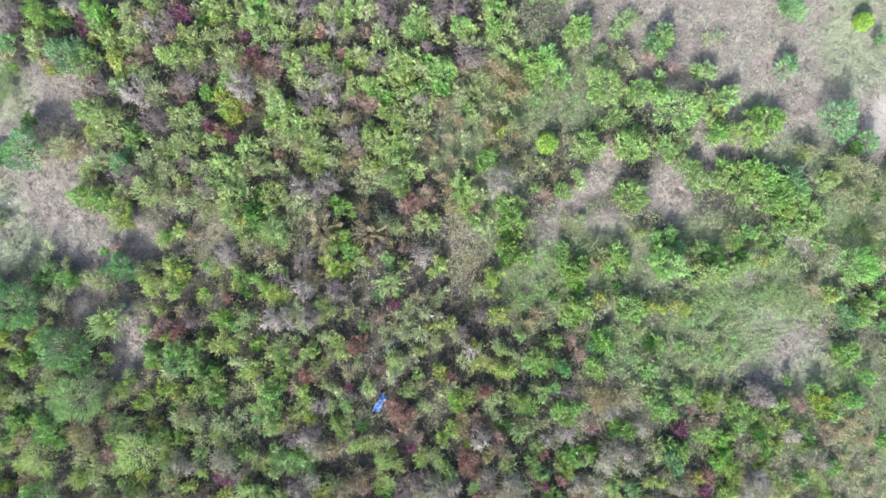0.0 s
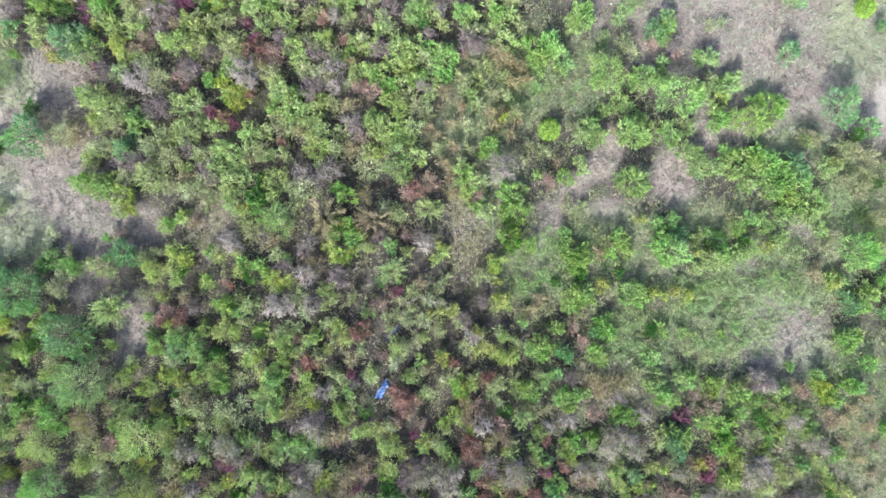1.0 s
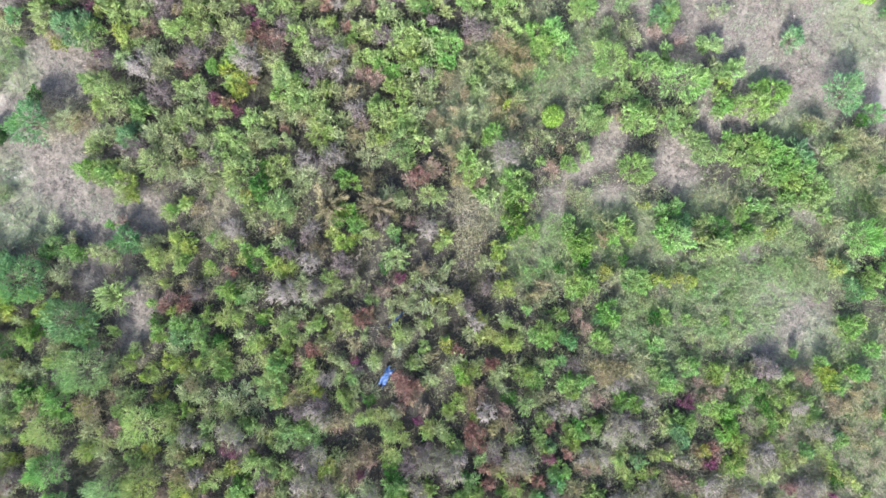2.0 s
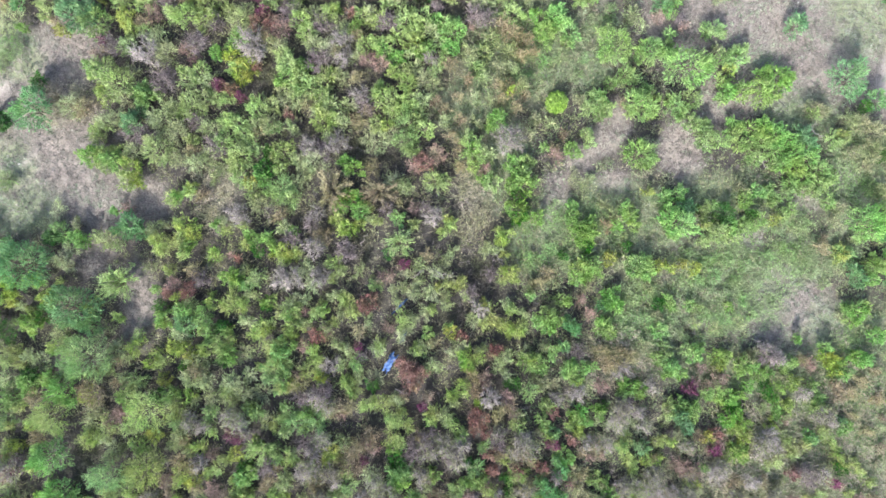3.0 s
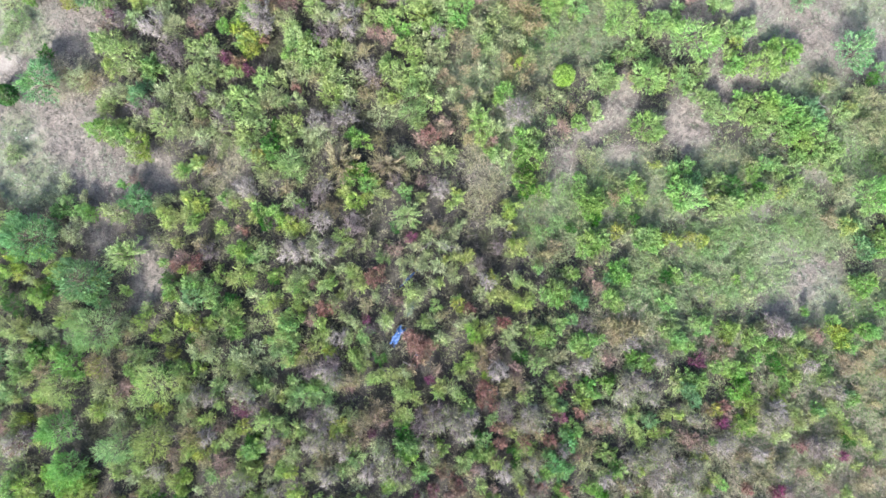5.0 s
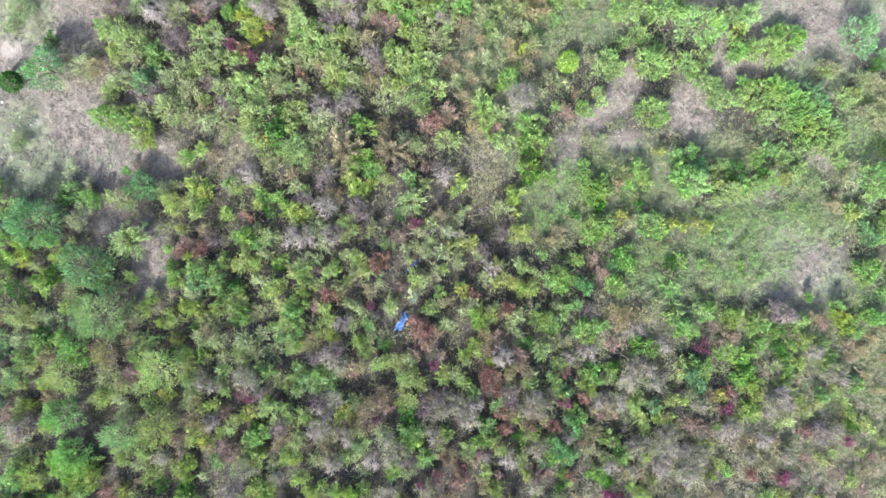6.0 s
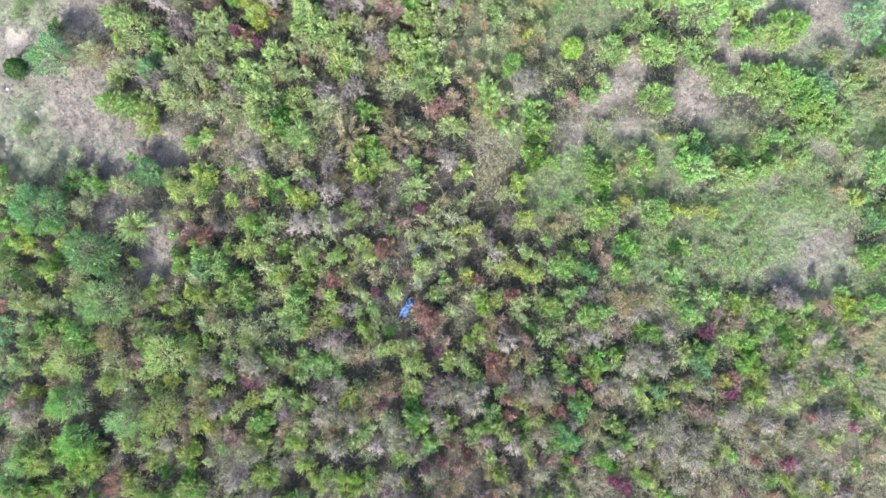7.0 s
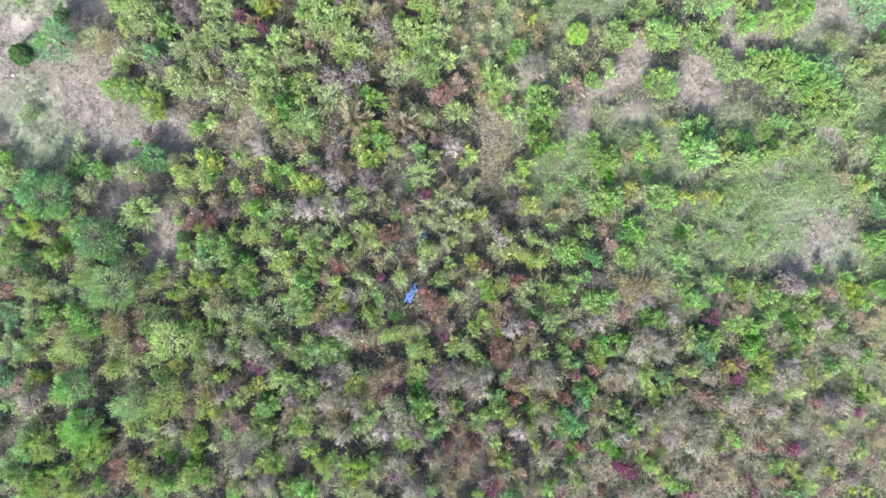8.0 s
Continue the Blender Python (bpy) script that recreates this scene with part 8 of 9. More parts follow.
plant("olive_shrub", -19.30, -28.28, 0.79, 1.94)
plant("olive_shrub", -20.48, -29.69, 1.05, 2.14)
plant("medium_green_shrub", -20.76, -30.46, 0.79, 1.94)
plant("half_bare_shrub", -18.53, -25.59, 1.05, 2.14)
plant("mauve_bare_shrub", -19.30, -26.60, 0.66, 1.84)
plant("half_bare_shrub", -19.08, -29.76, 0.59, 1.79)
plant("light_green_shrub", -17.54, -27.50, 1.22, 2.35)
plant("medium_green_shrub", -17.34, -28.03, 0.92, 2.04)
plant("light_green_shrub", -18.32, -27.80, 0.79, 1.94)
plant("light_green_shrub", -16.87, -27.08, 0.79, 1.94)
plant("grey_bare_shrub", -17.83, -29.24, 0.92, 2.04)
plant("olive_shrub", -17.59, -30.21, 0.92, 2.04)
plant("medium_green_shrub", -16.14, -29.73, 0.92, 2.04)
plant("grey_green_shrub", -15.91, -30.47, 0.79, 1.94)
plant("half_bare_shrub", -16.15, -26.37, 0.66, 1.84)
plant("medium_green_shrub", -14.19, -26.59, 0.92, 2.04)
plant("light_green_shrub", -13.47, -27.32, 0.92, 2.04)
plant("light_green_shrub", -12.73, -28.27, 1.05, 2.14)
plant("yellowing_shrub", -13.24, -27.82, 0.79, 1.94)
plant("light_green_shrub", -12.51, -27.34, 0.79, 1.94)
plant("green_shrub", -14.66, -29.70, 1.18, 2.25)
plant("medium_green_shrub", -13.96, -30.22, 0.92, 2.04)
plant("medium_green_shrub", -11.05, -27.57, 0.92, 2.04)
plant("medium_green_shrub", -10.81, -28.30, 0.92, 2.04)
plant("medium_green_shrub", -9.84, -27.83, 0.79, 1.94)
plant("light_green_shrub", -9.61, -28.80, 0.79, 1.94)
plant("olive_shrub", -11.05, -29.97, 1.05, 2.14)
plant("olive_shrub", -9.60, -30.00, 0.92, 2.04)
plant("yellowing_shrub", -10.34, -29.30, 0.66, 1.84)
plant("brown_dry_shrub", -14.22, -28.56, 0.66, 1.84)
plant("grey_bare_shrub", -11.28, -25.39, 0.92, 2.04)
plant("low_scrub_bush", -8.92, -26.29, 0.92, 0.91)
plant("medium_green_shrub", -6.20, -25.90, 0.92, 2.04)
plant("light_green_shrub", -5.96, -25.43, 0.79, 1.94)
plant("olive_shrub", -4.99, -26.16, 0.79, 1.94)
plant("grey_green_shrub", -8.63, -27.35, 0.79, 1.94)
plant("olive_shrub", -8.38, -28.53, 1.05, 2.14)
plant("half_bare_shrub", -6.69, -27.59, 0.92, 2.04)
plant("mauve_bare_shrub", -6.93, -28.56, 0.92, 2.04)
plant("magenta_shrub", -7.17, -28.75, 0.66, 2.18)
plant("brown_dry_shrub", -5.24, -28.35, 0.66, 1.84)
plant("yellowing_shrub", -5.49, -28.35, 0.66, 1.84)
plant("half_bare_shrub", -3.54, -27.37, 0.79, 1.94)
plant("magenta_shrub", -3.78, -27.08, 0.59, 2.13)
plant("pink_brown_shrub", -3.30, -27.88, 0.59, 1.79)
plant("magenta_shrub", -2.33, -26.59, 0.72, 2.23)
plant("pink_brown_shrub", -2.57, -26.19, 0.59, 1.79)
plant("grey_bare_shrub", -5.48, -29.75, 1.05, 2.14)
plant("half_bare_shrub", -4.76, -30.26, 0.92, 2.04)
plant("mauve_bare_shrub", -5.00, -29.31, 0.79, 1.94)
plant("grey_green_shrub", -3.79, -30.04, 0.79, 1.94)
plant("low_scrub_bush", -3.56, -28.77, 0.79, 0.85)
plant("russet_shrub", -0.64, -25.62, 0.85, 2.33)
plant("russet_shrub", -0.15, -26.36, 0.72, 2.23)
plant("pink_brown_shrub", -0.88, -27.35, 1.05, 2.14)
plant("brown_dry_shrub", -1.12, -28.32, 1.05, 2.14)
plant("brown_dry_shrub", -2.34, -30.27, 0.92, 2.04)
plant("brown_dry_shrub", -1.85, -29.32, 0.79, 1.94)
plant("russet_shrub", -0.40, -26.85, 0.66, 2.18)
plant("brown_dry_shrub", 1.55, -26.91, 0.79, 1.94)
plant("light_green_shrub", 1.80, -25.94, 0.79, 1.94)
plant("medium_green_shrub", 2.51, -27.62, 0.92, 2.04)
plant("medium_green_shrub", 2.76, -27.17, 0.66, 1.84)
plant("brown_dry_shrub", 1.55, -27.64, 0.79, 1.94)
plant("pink_brown_shrub", 2.77, -26.45, 0.66, 1.84)
plant("brown_dry_shrub", 2.26, -28.83, 0.92, 2.04)
plant("russet_shrub", 2.01, -29.27, 0.66, 2.18)
plant("half_bare_shrub", 2.52, -28.63, 0.66, 1.84)
plant("magenta_shrub", 1.27, -29.96, 0.92, 2.38)
plant("mauve_bare_shrub", 0.81, -29.09, 0.79, 1.94)
plant("medium_green_shrub", 0.33, -30.56, 0.66, 1.84)
plant("brown_dry_shrub", 3.72, -28.37, 0.79, 1.94)
plant("pink_brown_shrub", 3.96, -28.86, 0.79, 1.94)
plant("half_bare_shrub", 5.93, -27.45, 0.74, 1.71)
plant("pink_brown_shrub", 6.41, -26.46, 0.87, 1.81)
plant("russet_shrub", 6.88, -26.19, 0.56, 1.91)
plant("pink_brown_shrub", 5.94, -26.98, 0.62, 1.60)
plant("low_scrub_bush", 5.98, -28.55, 0.87, 0.91)
plant("dull_olive_shrub", 4.96, -25.75, 0.74, 1.71)
plant("yellowing_shrub", 5.18, -26.42, 0.56, 2.07)
plant("blue_green_shrub", 6.67, -25.53, 0.56, 1.54)
plant("mauve_bare_shrub", 7.16, -25.78, 0.56, 1.54)
plant("green_shrub", 8.37, -26.26, 0.62, 1.60)
plant("russet_shrub", 9.05, -26.44, 0.56, 1.91)
plant("lime_green_shrub", 8.85, -26.99, 0.62, 1.60)
plant("dull_olive_shrub", 8.34, -28.41, 0.87, 1.81)
plant("lime_green_shrub", 8.83, -29.40, 0.74, 1.71)
plant("lime_green_shrub", 6.15, -30.10, 0.87, 1.81)
plant("green_shrub", 6.65, -29.66, 0.62, 1.60)
plant("brown_dry_shrub", 5.19, -30.12, 0.74, 1.71)
plant("olive_shrub", 3.96, -29.83, 0.79, 1.94)
plant("magenta_shrub", 7.34, -30.41, 0.56, 1.91)
plant("half_bare_shrub", 7.38, -29.90, 0.62, 1.60)
plant("dull_olive_shrub", 9.31, -30.13, 0.74, 1.71)
plant("brown_dry_shrub", 9.58, -28.45, 0.62, 1.60)
plant("dark_green_shrub", 8.12, -27.47, 0.62, 1.60)
plant("green_shrub", 11.02, -26.24, 0.87, 1.81)
plant("dark_green_shrub", 12.24, -26.99, 0.74, 1.71)
plant("green_shrub", 11.76, -26.74, 0.74, 1.71)
plant("grey_bare_shrub", 12.48, -25.52, 0.87, 1.81)
plant("half_bare_shrub", 14.45, -26.04, 0.62, 1.60)
plant("russet_shrub", 14.73, -26.23, 0.49, 1.86)
plant("brown_dry_shrub", 13.96, -26.28, 0.62, 1.60)
plant("magenta_shrub", 13.13, -28.60, 0.80, 2.11)
plant("magenta_shrub", 12.43, -28.14, 0.62, 1.96)
plant("magenta_shrub", 11.97, -27.93, 0.43, 1.81)
plant("light_green_shrub", 14.20, -27.50, 0.62, 1.60)
plant("light_green_shrub", 15.36, -28.18, 0.99, 1.92)
plant("dull_olive_shrub", 14.91, -27.97, 0.74, 1.71)
plant("dull_olive_shrub", 15.87, -26.99, 0.87, 1.81)
plant("grey_bare_shrub", 16.58, -25.76, 0.99, 1.92)
plant("green_shrub", 16.58, -29.66, 0.87, 1.81)
plant("light_green_shrub", 16.13, -29.45, 0.62, 1.60)
plant("green_shrub", 17.83, -29.94, 0.62, 1.60)
plant("dark_green_shrub", 18.10, -29.48, 0.49, 1.49)
plant("magenta_shrub", 18.22, -30.58, 0.68, 2.01)
plant("pink_brown_shrub", 17.85, -30.55, 0.49, 1.49)
plant("half_bare_shrub", 18.74, -26.24, 1.11, 2.03)
plant("grey_bare_shrub", 19.29, -25.56, 0.74, 1.71)
plant("pink_brown_shrub", 19.26, -27.24, 0.87, 1.81)
plant("half_bare_shrub", 18.04, -28.45, 0.87, 1.81)
plant("low_scrub_bush", 17.98, -29.11, 0.62, 0.78)
plant("brown_dry_shrub", 19.25, -29.91, 0.87, 1.81)
plant("dull_olive_shrub", 20.72, -26.52, 0.87, 1.81)
plant("yellowing_shrub", 20.92, -26.49, 0.49, 2.02)
plant("light_green_shrub", 21.72, -25.57, 0.74, 1.71)
plant("green_shrub", 22.47, -26.07, 0.62, 1.60)
plant("brown_dry_shrub", 21.37, -28.41, 1.14, 2.14)
plant("brown_dry_shrub", 20.95, -29.43, 0.87, 1.81)
plant("brown_dry_shrub", 19.54, -28.98, 0.62, 1.60)
plant("russet_shrub", 24.54, -26.40, 0.62, 1.96)
plant("pink_brown_shrub", 24.42, -26.33, 0.56, 1.54)
plant("pink_brown_shrub", 22.91, -29.46, 0.74, 1.71)
plant("magenta_shrub", 23.35, -29.18, 0.43, 1.81)
plant("magenta_shrub", 23.81, -30.38, 0.56, 1.91)
plant("pink_brown_shrub", 24.17, -30.57, 0.49, 1.49)
plant("dull_olive_shrub", 25.82, -25.57, 0.87, 1.81)
plant("magenta_shrub", 27.17, -26.49, 0.74, 2.06)
plant("pink_brown_shrub", 26.81, -26.80, 0.74, 1.71)
plant("mauve_bare_shrub", 27.81, -26.58, 0.62, 1.60)
plant("pink_brown_shrub", 28.31, -27.08, 0.56, 1.54)
plant("low_scrub_bush", 29.25, -26.95, 0.62, 0.78)
plant("green_shrub", 25.83, -28.26, 0.74, 1.71)
plant("dull_olive_shrub", 25.35, -28.01, 0.74, 1.71)
plant("pink_brown_shrub", 26.07, -29.47, 0.74, 1.71)
plant("russet_shrub", 25.76, -29.43, 0.49, 1.86)
plant("light_green_shrub", 27.05, -28.26, 0.74, 1.71)
plant("light_green_shrub", 27.71, -29.68, 0.99, 1.92)
plant("light_green_shrub", 28.71, -29.95, 0.87, 1.81)
plant("half_bare_shrub", 28.50, -28.51, 0.74, 1.71)
plant("yellowing_shrub", 30.47, -28.78, 0.62, 1.60)
plant("light_green_shrub", 30.75, -28.56, 0.49, 1.49)
plant("light_green_shrub", 32.85, -27.06, 0.87, 1.81)
plant("yellowing_shrub", 33.01, -27.02, 0.56, 2.07)
plant("pink_brown_shrub", 31.91, -26.58, 0.74, 1.71)
plant("brown_dry_shrub", 31.22, -25.62, 0.62, 1.60)
plant("pink_brown_shrub", 30.24, -30.25, 0.56, 1.54)
plant("pink_brown_shrub", 32.63, -29.01, 0.74, 1.71)
plant("pink_brown_shrub", 34.09, -27.81, 0.74, 1.71)
plant("grey_bare_shrub", 32.14, -29.50, 0.74, 1.71)
plant("yellowing_shrub", 32.28, -30.17, 0.49, 2.02)
plant("light_green_shrub", 33.63, -30.25, 0.62, 1.60)
plant("brown_dry_shrub", 34.51, -26.08, 0.99, 1.92)
plant("low_green_thicket", 29.96, -27.92, 0.74, 0.85)
plant("pink_brown_shrub", 12.71, -30.39, 0.74, 1.71)
plant("half_bare_shrub", 13.67, -30.37, 0.87, 1.81)
plant("russet_shrub", 10.74, -30.33, 0.49, 1.86)
plant("pink_brown_shrub", 15.17, -30.19, 0.56, 1.54)
plant("low_scrub_bush", 24.59, -28.16, 0.62, 0.78)

# shrubs just beyond the edges of the view
plant("green_shrub", 37.75, -16.67, 0.78, 1.56)
plant("green_shrub", -39.63, -9.45, 1.44, 2.26)
plant("russet_shrub", -40.30, -12.84, 0.78, 1.56)
plant("pink_brown_shrub", -39.22, -21.04, 1.00, 1.80)
plant("green_shrub", -40.36, -22.79, 0.66, 1.45)
plant("green_shrub", -39.82, -6.05, 0.78, 1.56)
plant("green_shrub", -39.52, -7.75, 0.89, 1.68)
plant("yellow_green_shrub", 39.64, -7.02, 1.30, 2.11)
plant("yellow_green_shrub", -40.14, -17.75, 1.23, 2.03)
plant("olive_shrub", -0.80, 22.72, 1.30, 2.11)
plant("blue_green_shrub", -29.61, -31.11, 1.00, 1.75)
plant("brown_dry_shrub", 36.76, -29.00, 0.95, 1.41)
plant("green_shrub", -42.12, 19.61, 1.30, 2.11)
plant("brown_dry_shrub", 3.61, 22.00, 0.79, 1.27)
plant("olive_shrub", 37.60, -26.74, 1.30, 2.11)
plant("green_shrub", -22.78, -32.38, 1.30, 2.11)
plant("low_scrub_bush", 5.99, -33.22, 1.30, 2.11)
plant("low_scrub_bush", 23.40, -31.46, 0.84, 1.56)
plant("brown_dry_shrub", 5.73, 21.89, 0.95, 1.41)
plant("green_shrub", 11.32, -31.94, 1.30, 2.11)
plant("brown_dry_shrub", -38.72, 17.78, 0.95, 1.41)
plant("green_shrub", -39.47, 19.07, 0.89, 1.35)
plant("blue_green_shrub", 13.23, -33.11, 1.30, 2.11)
plant("yellow_green_shrub", 17.46, -33.37, 1.30, 2.11)
plant("green_shrub", 33.69, -32.06, 1.30, 2.11)
plant("blue_green_shrub", -1.37, -32.44, 1.30, 2.11)
plant("green_shrub", 39.52, 22.68, 1.30, 2.11)
plant("yellow_green_shrub", -42.28, -21.73, 1.30, 2.11)
plant("blue_green_shrub", -40.02, -14.53, 1.15, 1.93)
plant("olive_shrub", -42.20, -31.79, 1.30, 2.11)
plant("blue_green_shrub", 37.84, -6.65, 0.96, 1.71)
plant("green_shrub", 16.13, -32.21, 0.87, 1.60)
plant("low_scrub_bush", -33.22, -32.15, 1.30, 2.11)
plant("low_scrub_bush", -13.58, 22.56, 1.30, 2.11)
plant("yellow_green_shrub", 24.05, -32.93, 1.16, 1.94)
plant("low_scrub_bush", 38.29, -31.52, 1.30, 2.11)
plant("olive_shrub", -41.41, -9.16, 0.78, 1.49)
plant("blue_green_shrub", 39.35, -2.70, 1.30, 2.11)
plant("low_scrub_bush", 38.36, -29.04, 1.04, 1.79)
plant("low_green_thicket", -6.92, 21.90, 0.95, 1.41)
plant("yellow_green_shrub", 39.41, 4.48, 1.30, 2.11)
plant("yellow_green_shrub", -27.50, -32.02, 1.30, 2.11)
plant("yellow_green_shrub", -41.89, -12.62, 1.21, 2.00)
plant("low_scrub_bush", 39.62, 7.53, 1.30, 2.11)
plant("green_shrub", 39.55, -30.60, 0.63, 1.30)
plant("olive_shrub", -15.82, -33.50, 1.30, 2.11)
plant("yellow_green_shrub", -40.07, -3.17, 1.30, 2.11)
plant("pink_brown_shrub", -19.02, 21.79, 0.95, 1.41)
plant("low_scrub_bush", -11.58, -31.14, 0.72, 1.42)
plant("low_scrub_bush", 38.19, -9.29, 1.30, 2.11)
plant("green_shrub", -31.11, -33.10, 1.30, 2.11)
plant("blue_green_shrub", -8.24, -33.12, 1.30, 2.11)
plant("green_shrub", 10.31, 22.01, 0.85, 1.32)
plant("low_scrub_bush", 39.96, -24.03, 1.30, 2.11)
plant("olive_shrub", -41.54, -6.84, 1.30, 2.11)
plant("green_shrub", -41.99, -29.65, 1.30, 2.11)
plant("blue_green_shrub", -28.61, -33.45, 0.93, 1.66)
plant("yellow_green_shrub", -41.61, -2.83, 0.64, 1.32)
plant("low_scrub_bush", 1.67, -32.92, 1.30, 2.11)
plant("low_scrub_bush", -27.14, 21.75, 0.95, 1.41)
plant("green_shrub", 7.89, 21.88, 0.75, 1.22)
plant("yellow_green_shrub", 9.14, -33.07, 1.30, 2.11)
plant("blue_green_shrub", 27.21, -31.11, 1.30, 2.11)
plant("blue_green_shrub", -40.81, -20.32, 1.16, 1.94)
plant("olive_shrub", -36.28, 21.99, 0.95, 1.41)
plant("yellow_green_shrub", -8.88, 22.34, 0.95, 1.41)
plant("yellow_green_shrub", -21.13, -31.96, 0.80, 1.50)
plant("yellow_green_shrub", 34.91, -33.36, 0.89, 1.62)
plant("low_scrub_bush", -21.70, 22.00, 0.95, 1.41)
plant("low_scrub_bush", 39.66, -12.65, 1.30, 2.11)
plant("low_scrub_bush", 38.86, 0.01, 1.30, 2.11)
plant("low_scrub_bush", -10.01, -32.90, 0.89, 1.62)
plant("yellow_green_shrub", -41.80, -10.46, 0.89, 1.62)
plant("yellow_green_shrub", -37.31, -32.64, 1.30, 2.11)
plant("low_scrub_bush", 39.82, -5.22, 0.93, 1.67)
plant("green_shrub", -7.09, -31.62, 1.02, 1.78)
plant("low_scrub_bush", 28.98, -32.28, 1.30, 2.11)
plant("green_shrub", -13.68, -33.32, 1.30, 2.11)
plant("green_shrub", 1.67, 22.60, 1.30, 2.11)
plant("green_shrub", 38.50, -4.82, 0.78, 1.48)
plant("low_green_thicket", -31.22, 22.12, 0.95, 1.41)
plant("blue_green_shrub", 37.33, -32.85, 0.71, 1.40)
plant("pink_brown_shrub", -39.48, 21.27, 0.76, 1.24)
plant("yellow_green_shrub", -40.58, -31.78, 0.69, 1.38)
plant("blue_green_shrub", -42.02, -16.19, 1.30, 2.11)
plant("green_shrub", -40.63, -1.46, 0.91, 1.65)
plant("yellow_green_shrub", -25.74, 21.74, 0.78, 1.25)
plant("low_scrub_bush", -25.14, -32.32, 1.30, 2.11)
plant("olive_shrub", -40.36, -32.92, 0.75, 1.45)
plant("olive_shrub", -42.41, -26.21, 1.30, 2.11)
plant("low_scrub_bush", -28.69, 22.71, 1.30, 2.11)
plant("blue_green_shrub", 39.60, -10.16, 0.74, 1.44)
plant("yellow_green_shrub", -4.71, -31.62, 1.27, 2.07)
plant("blue_green_shrub", -41.09, -24.73, 1.14, 1.92)
plant("low_scrub_bush", 4.19, -33.10, 0.92, 1.66)
plant("blue_green_shrub", -34.54, -33.31, 0.87, 1.60)
plant("low_scrub_bush", -39.24, -23.50, 0.89, 1.35)
plant("green_shrub", -41.96, -14.49, 0.79, 1.50)
plant("green_shrub", -3.16, -31.86, 0.65, 1.33)
plant("low_scrub_bush", -20.43, -33.46, 1.25, 2.05)
plant("green_shrub", -42.03, -3.81, 0.69, 1.37)
plant("low_scrub_bush", -40.23, 17.72, 0.92, 1.66)
plant("olive_shrub", -14.97, -31.49, 0.76, 1.47)
plant("low_scrub_bush", 31.98, -33.04, 1.13, 1.91)
plant("green_shrub", 39.91, -29.46, 0.84, 1.56)
plant("low_scrub_bush", 36.11, -32.20, 0.99, 1.74)
plant("blue_green_shrub", -17.05, -31.76, 1.30, 2.11)
plant("yellow_green_shrub", 39.15, -25.76, 0.96, 1.70)
plant("low_scrub_bush", -12.10, -32.92, 0.71, 1.40)
plant("blue_green_shrub", -18.83, -32.76, 0.90, 1.62)
plant("olive_shrub", -42.30, -8.37, 0.68, 1.37)
plant("low_scrub_bush", -4.78, 22.35, 0.95, 1.41)
plant("green_shrub", -12.56, -31.84, 0.74, 1.44)
plant("low_scrub_bush", -42.41, -5.34, 0.84, 1.55)
plant("yellow_green_shrub", -40.98, 22.70, 1.30, 2.11)
plant("low_scrub_bush", 35.70, -28.02, 0.83, 1.29)
plant("yellow_green_shrub", 21.97, -32.32, 0.92, 1.65)
plant("blue_green_shrub", 37.70, 22.53, 0.95, 1.69)
plant("yellow_green_shrub", 39.95, -8.57, 0.63, 1.31)
plant("green_shrub", 17.47, -31.75, 0.69, 1.37)
plant("yellow_green_shrub", -32.65, 22.67, 0.94, 1.68)
plant("olive_shrub", 27.41, -32.68, 0.66, 1.34)
plant("blue_green_shrub", 3.27, -31.19, 1.30, 2.11)
plant("low_scrub_bush", -8.62, -31.30, 0.90, 1.64)
plant("low_scrub_bush", 37.27, -1.40, 1.11, 1.88)
plant("yellow_green_shrub", 25.16, -31.95, 0.67, 1.36)
plant("olive_shrub", -41.54, -27.60, 0.71, 1.41)
plant("green_shrub", 25.61, -33.40, 0.85, 1.57)
plant("green_shrub", 37.66, -3.90, 0.66, 1.34)
plant("green_shrub", -5.98, -33.06, 1.10, 1.87)
plant("olive_shrub", -42.15, 0.23, 1.30, 2.11)
plant("yellow_green_shrub", 38.90, -33.43, 1.17, 1.96)
plant("low_scrub_bush", 19.00, -32.33, 0.98, 1.73)
plant("low_scrub_bush", -39.24, -11.98, 0.92, 1.37)
plant("olive_shrub", -9.89, -31.20, 0.67, 1.35)
plant("blue_green_shrub", -38.79, -33.43, 0.76, 1.46)
plant("blue_green_shrub", -39.03, -31.10, 1.25, 2.06)
plant("low_scrub_bush", 20.33, -32.07, 0.69, 1.38)
plant("low_scrub_bush", -17.95, 22.62, 0.72, 1.41)
plant("blue_green_shrub", 38.34, 6.43, 0.79, 1.50)
plant("low_scrub_bush", 7.99, -31.28, 0.65, 1.33)
plant("green_shrub", -42.37, 21.64, 0.85, 1.57)
plant("low_scrub_bush", 39.94, 20.56, 1.30, 2.11)
plant("low_scrub_bush", -38.54, 20.30, 0.72, 1.20)
plant("blue_green_shrub", 6.26, -31.30, 0.64, 1.31)
plant("low_scrub_bush", -40.56, -11.37, 0.88, 1.61)
plant("green_shrub", 39.65, -28.11, 0.86, 1.58)
plant("olive_shrub", -41.95, -1.75, 0.75, 1.45)
plant("olive_shrub", -23.17, 22.12, 0.87, 1.34)
plant("yellow_green_shrub", 0.81, -31.46, 0.67, 1.36)
plant("low_scrub_bush", -25.10, 22.78, 0.73, 1.43)
plant("olive_shrub", 38.81, -11.18, 0.79, 1.49)
plant("green_shrub", 39.96, -19.61, 1.30, 2.11)
plant("olive_shrub", -41.67, 17.67, 0.85, 1.57)
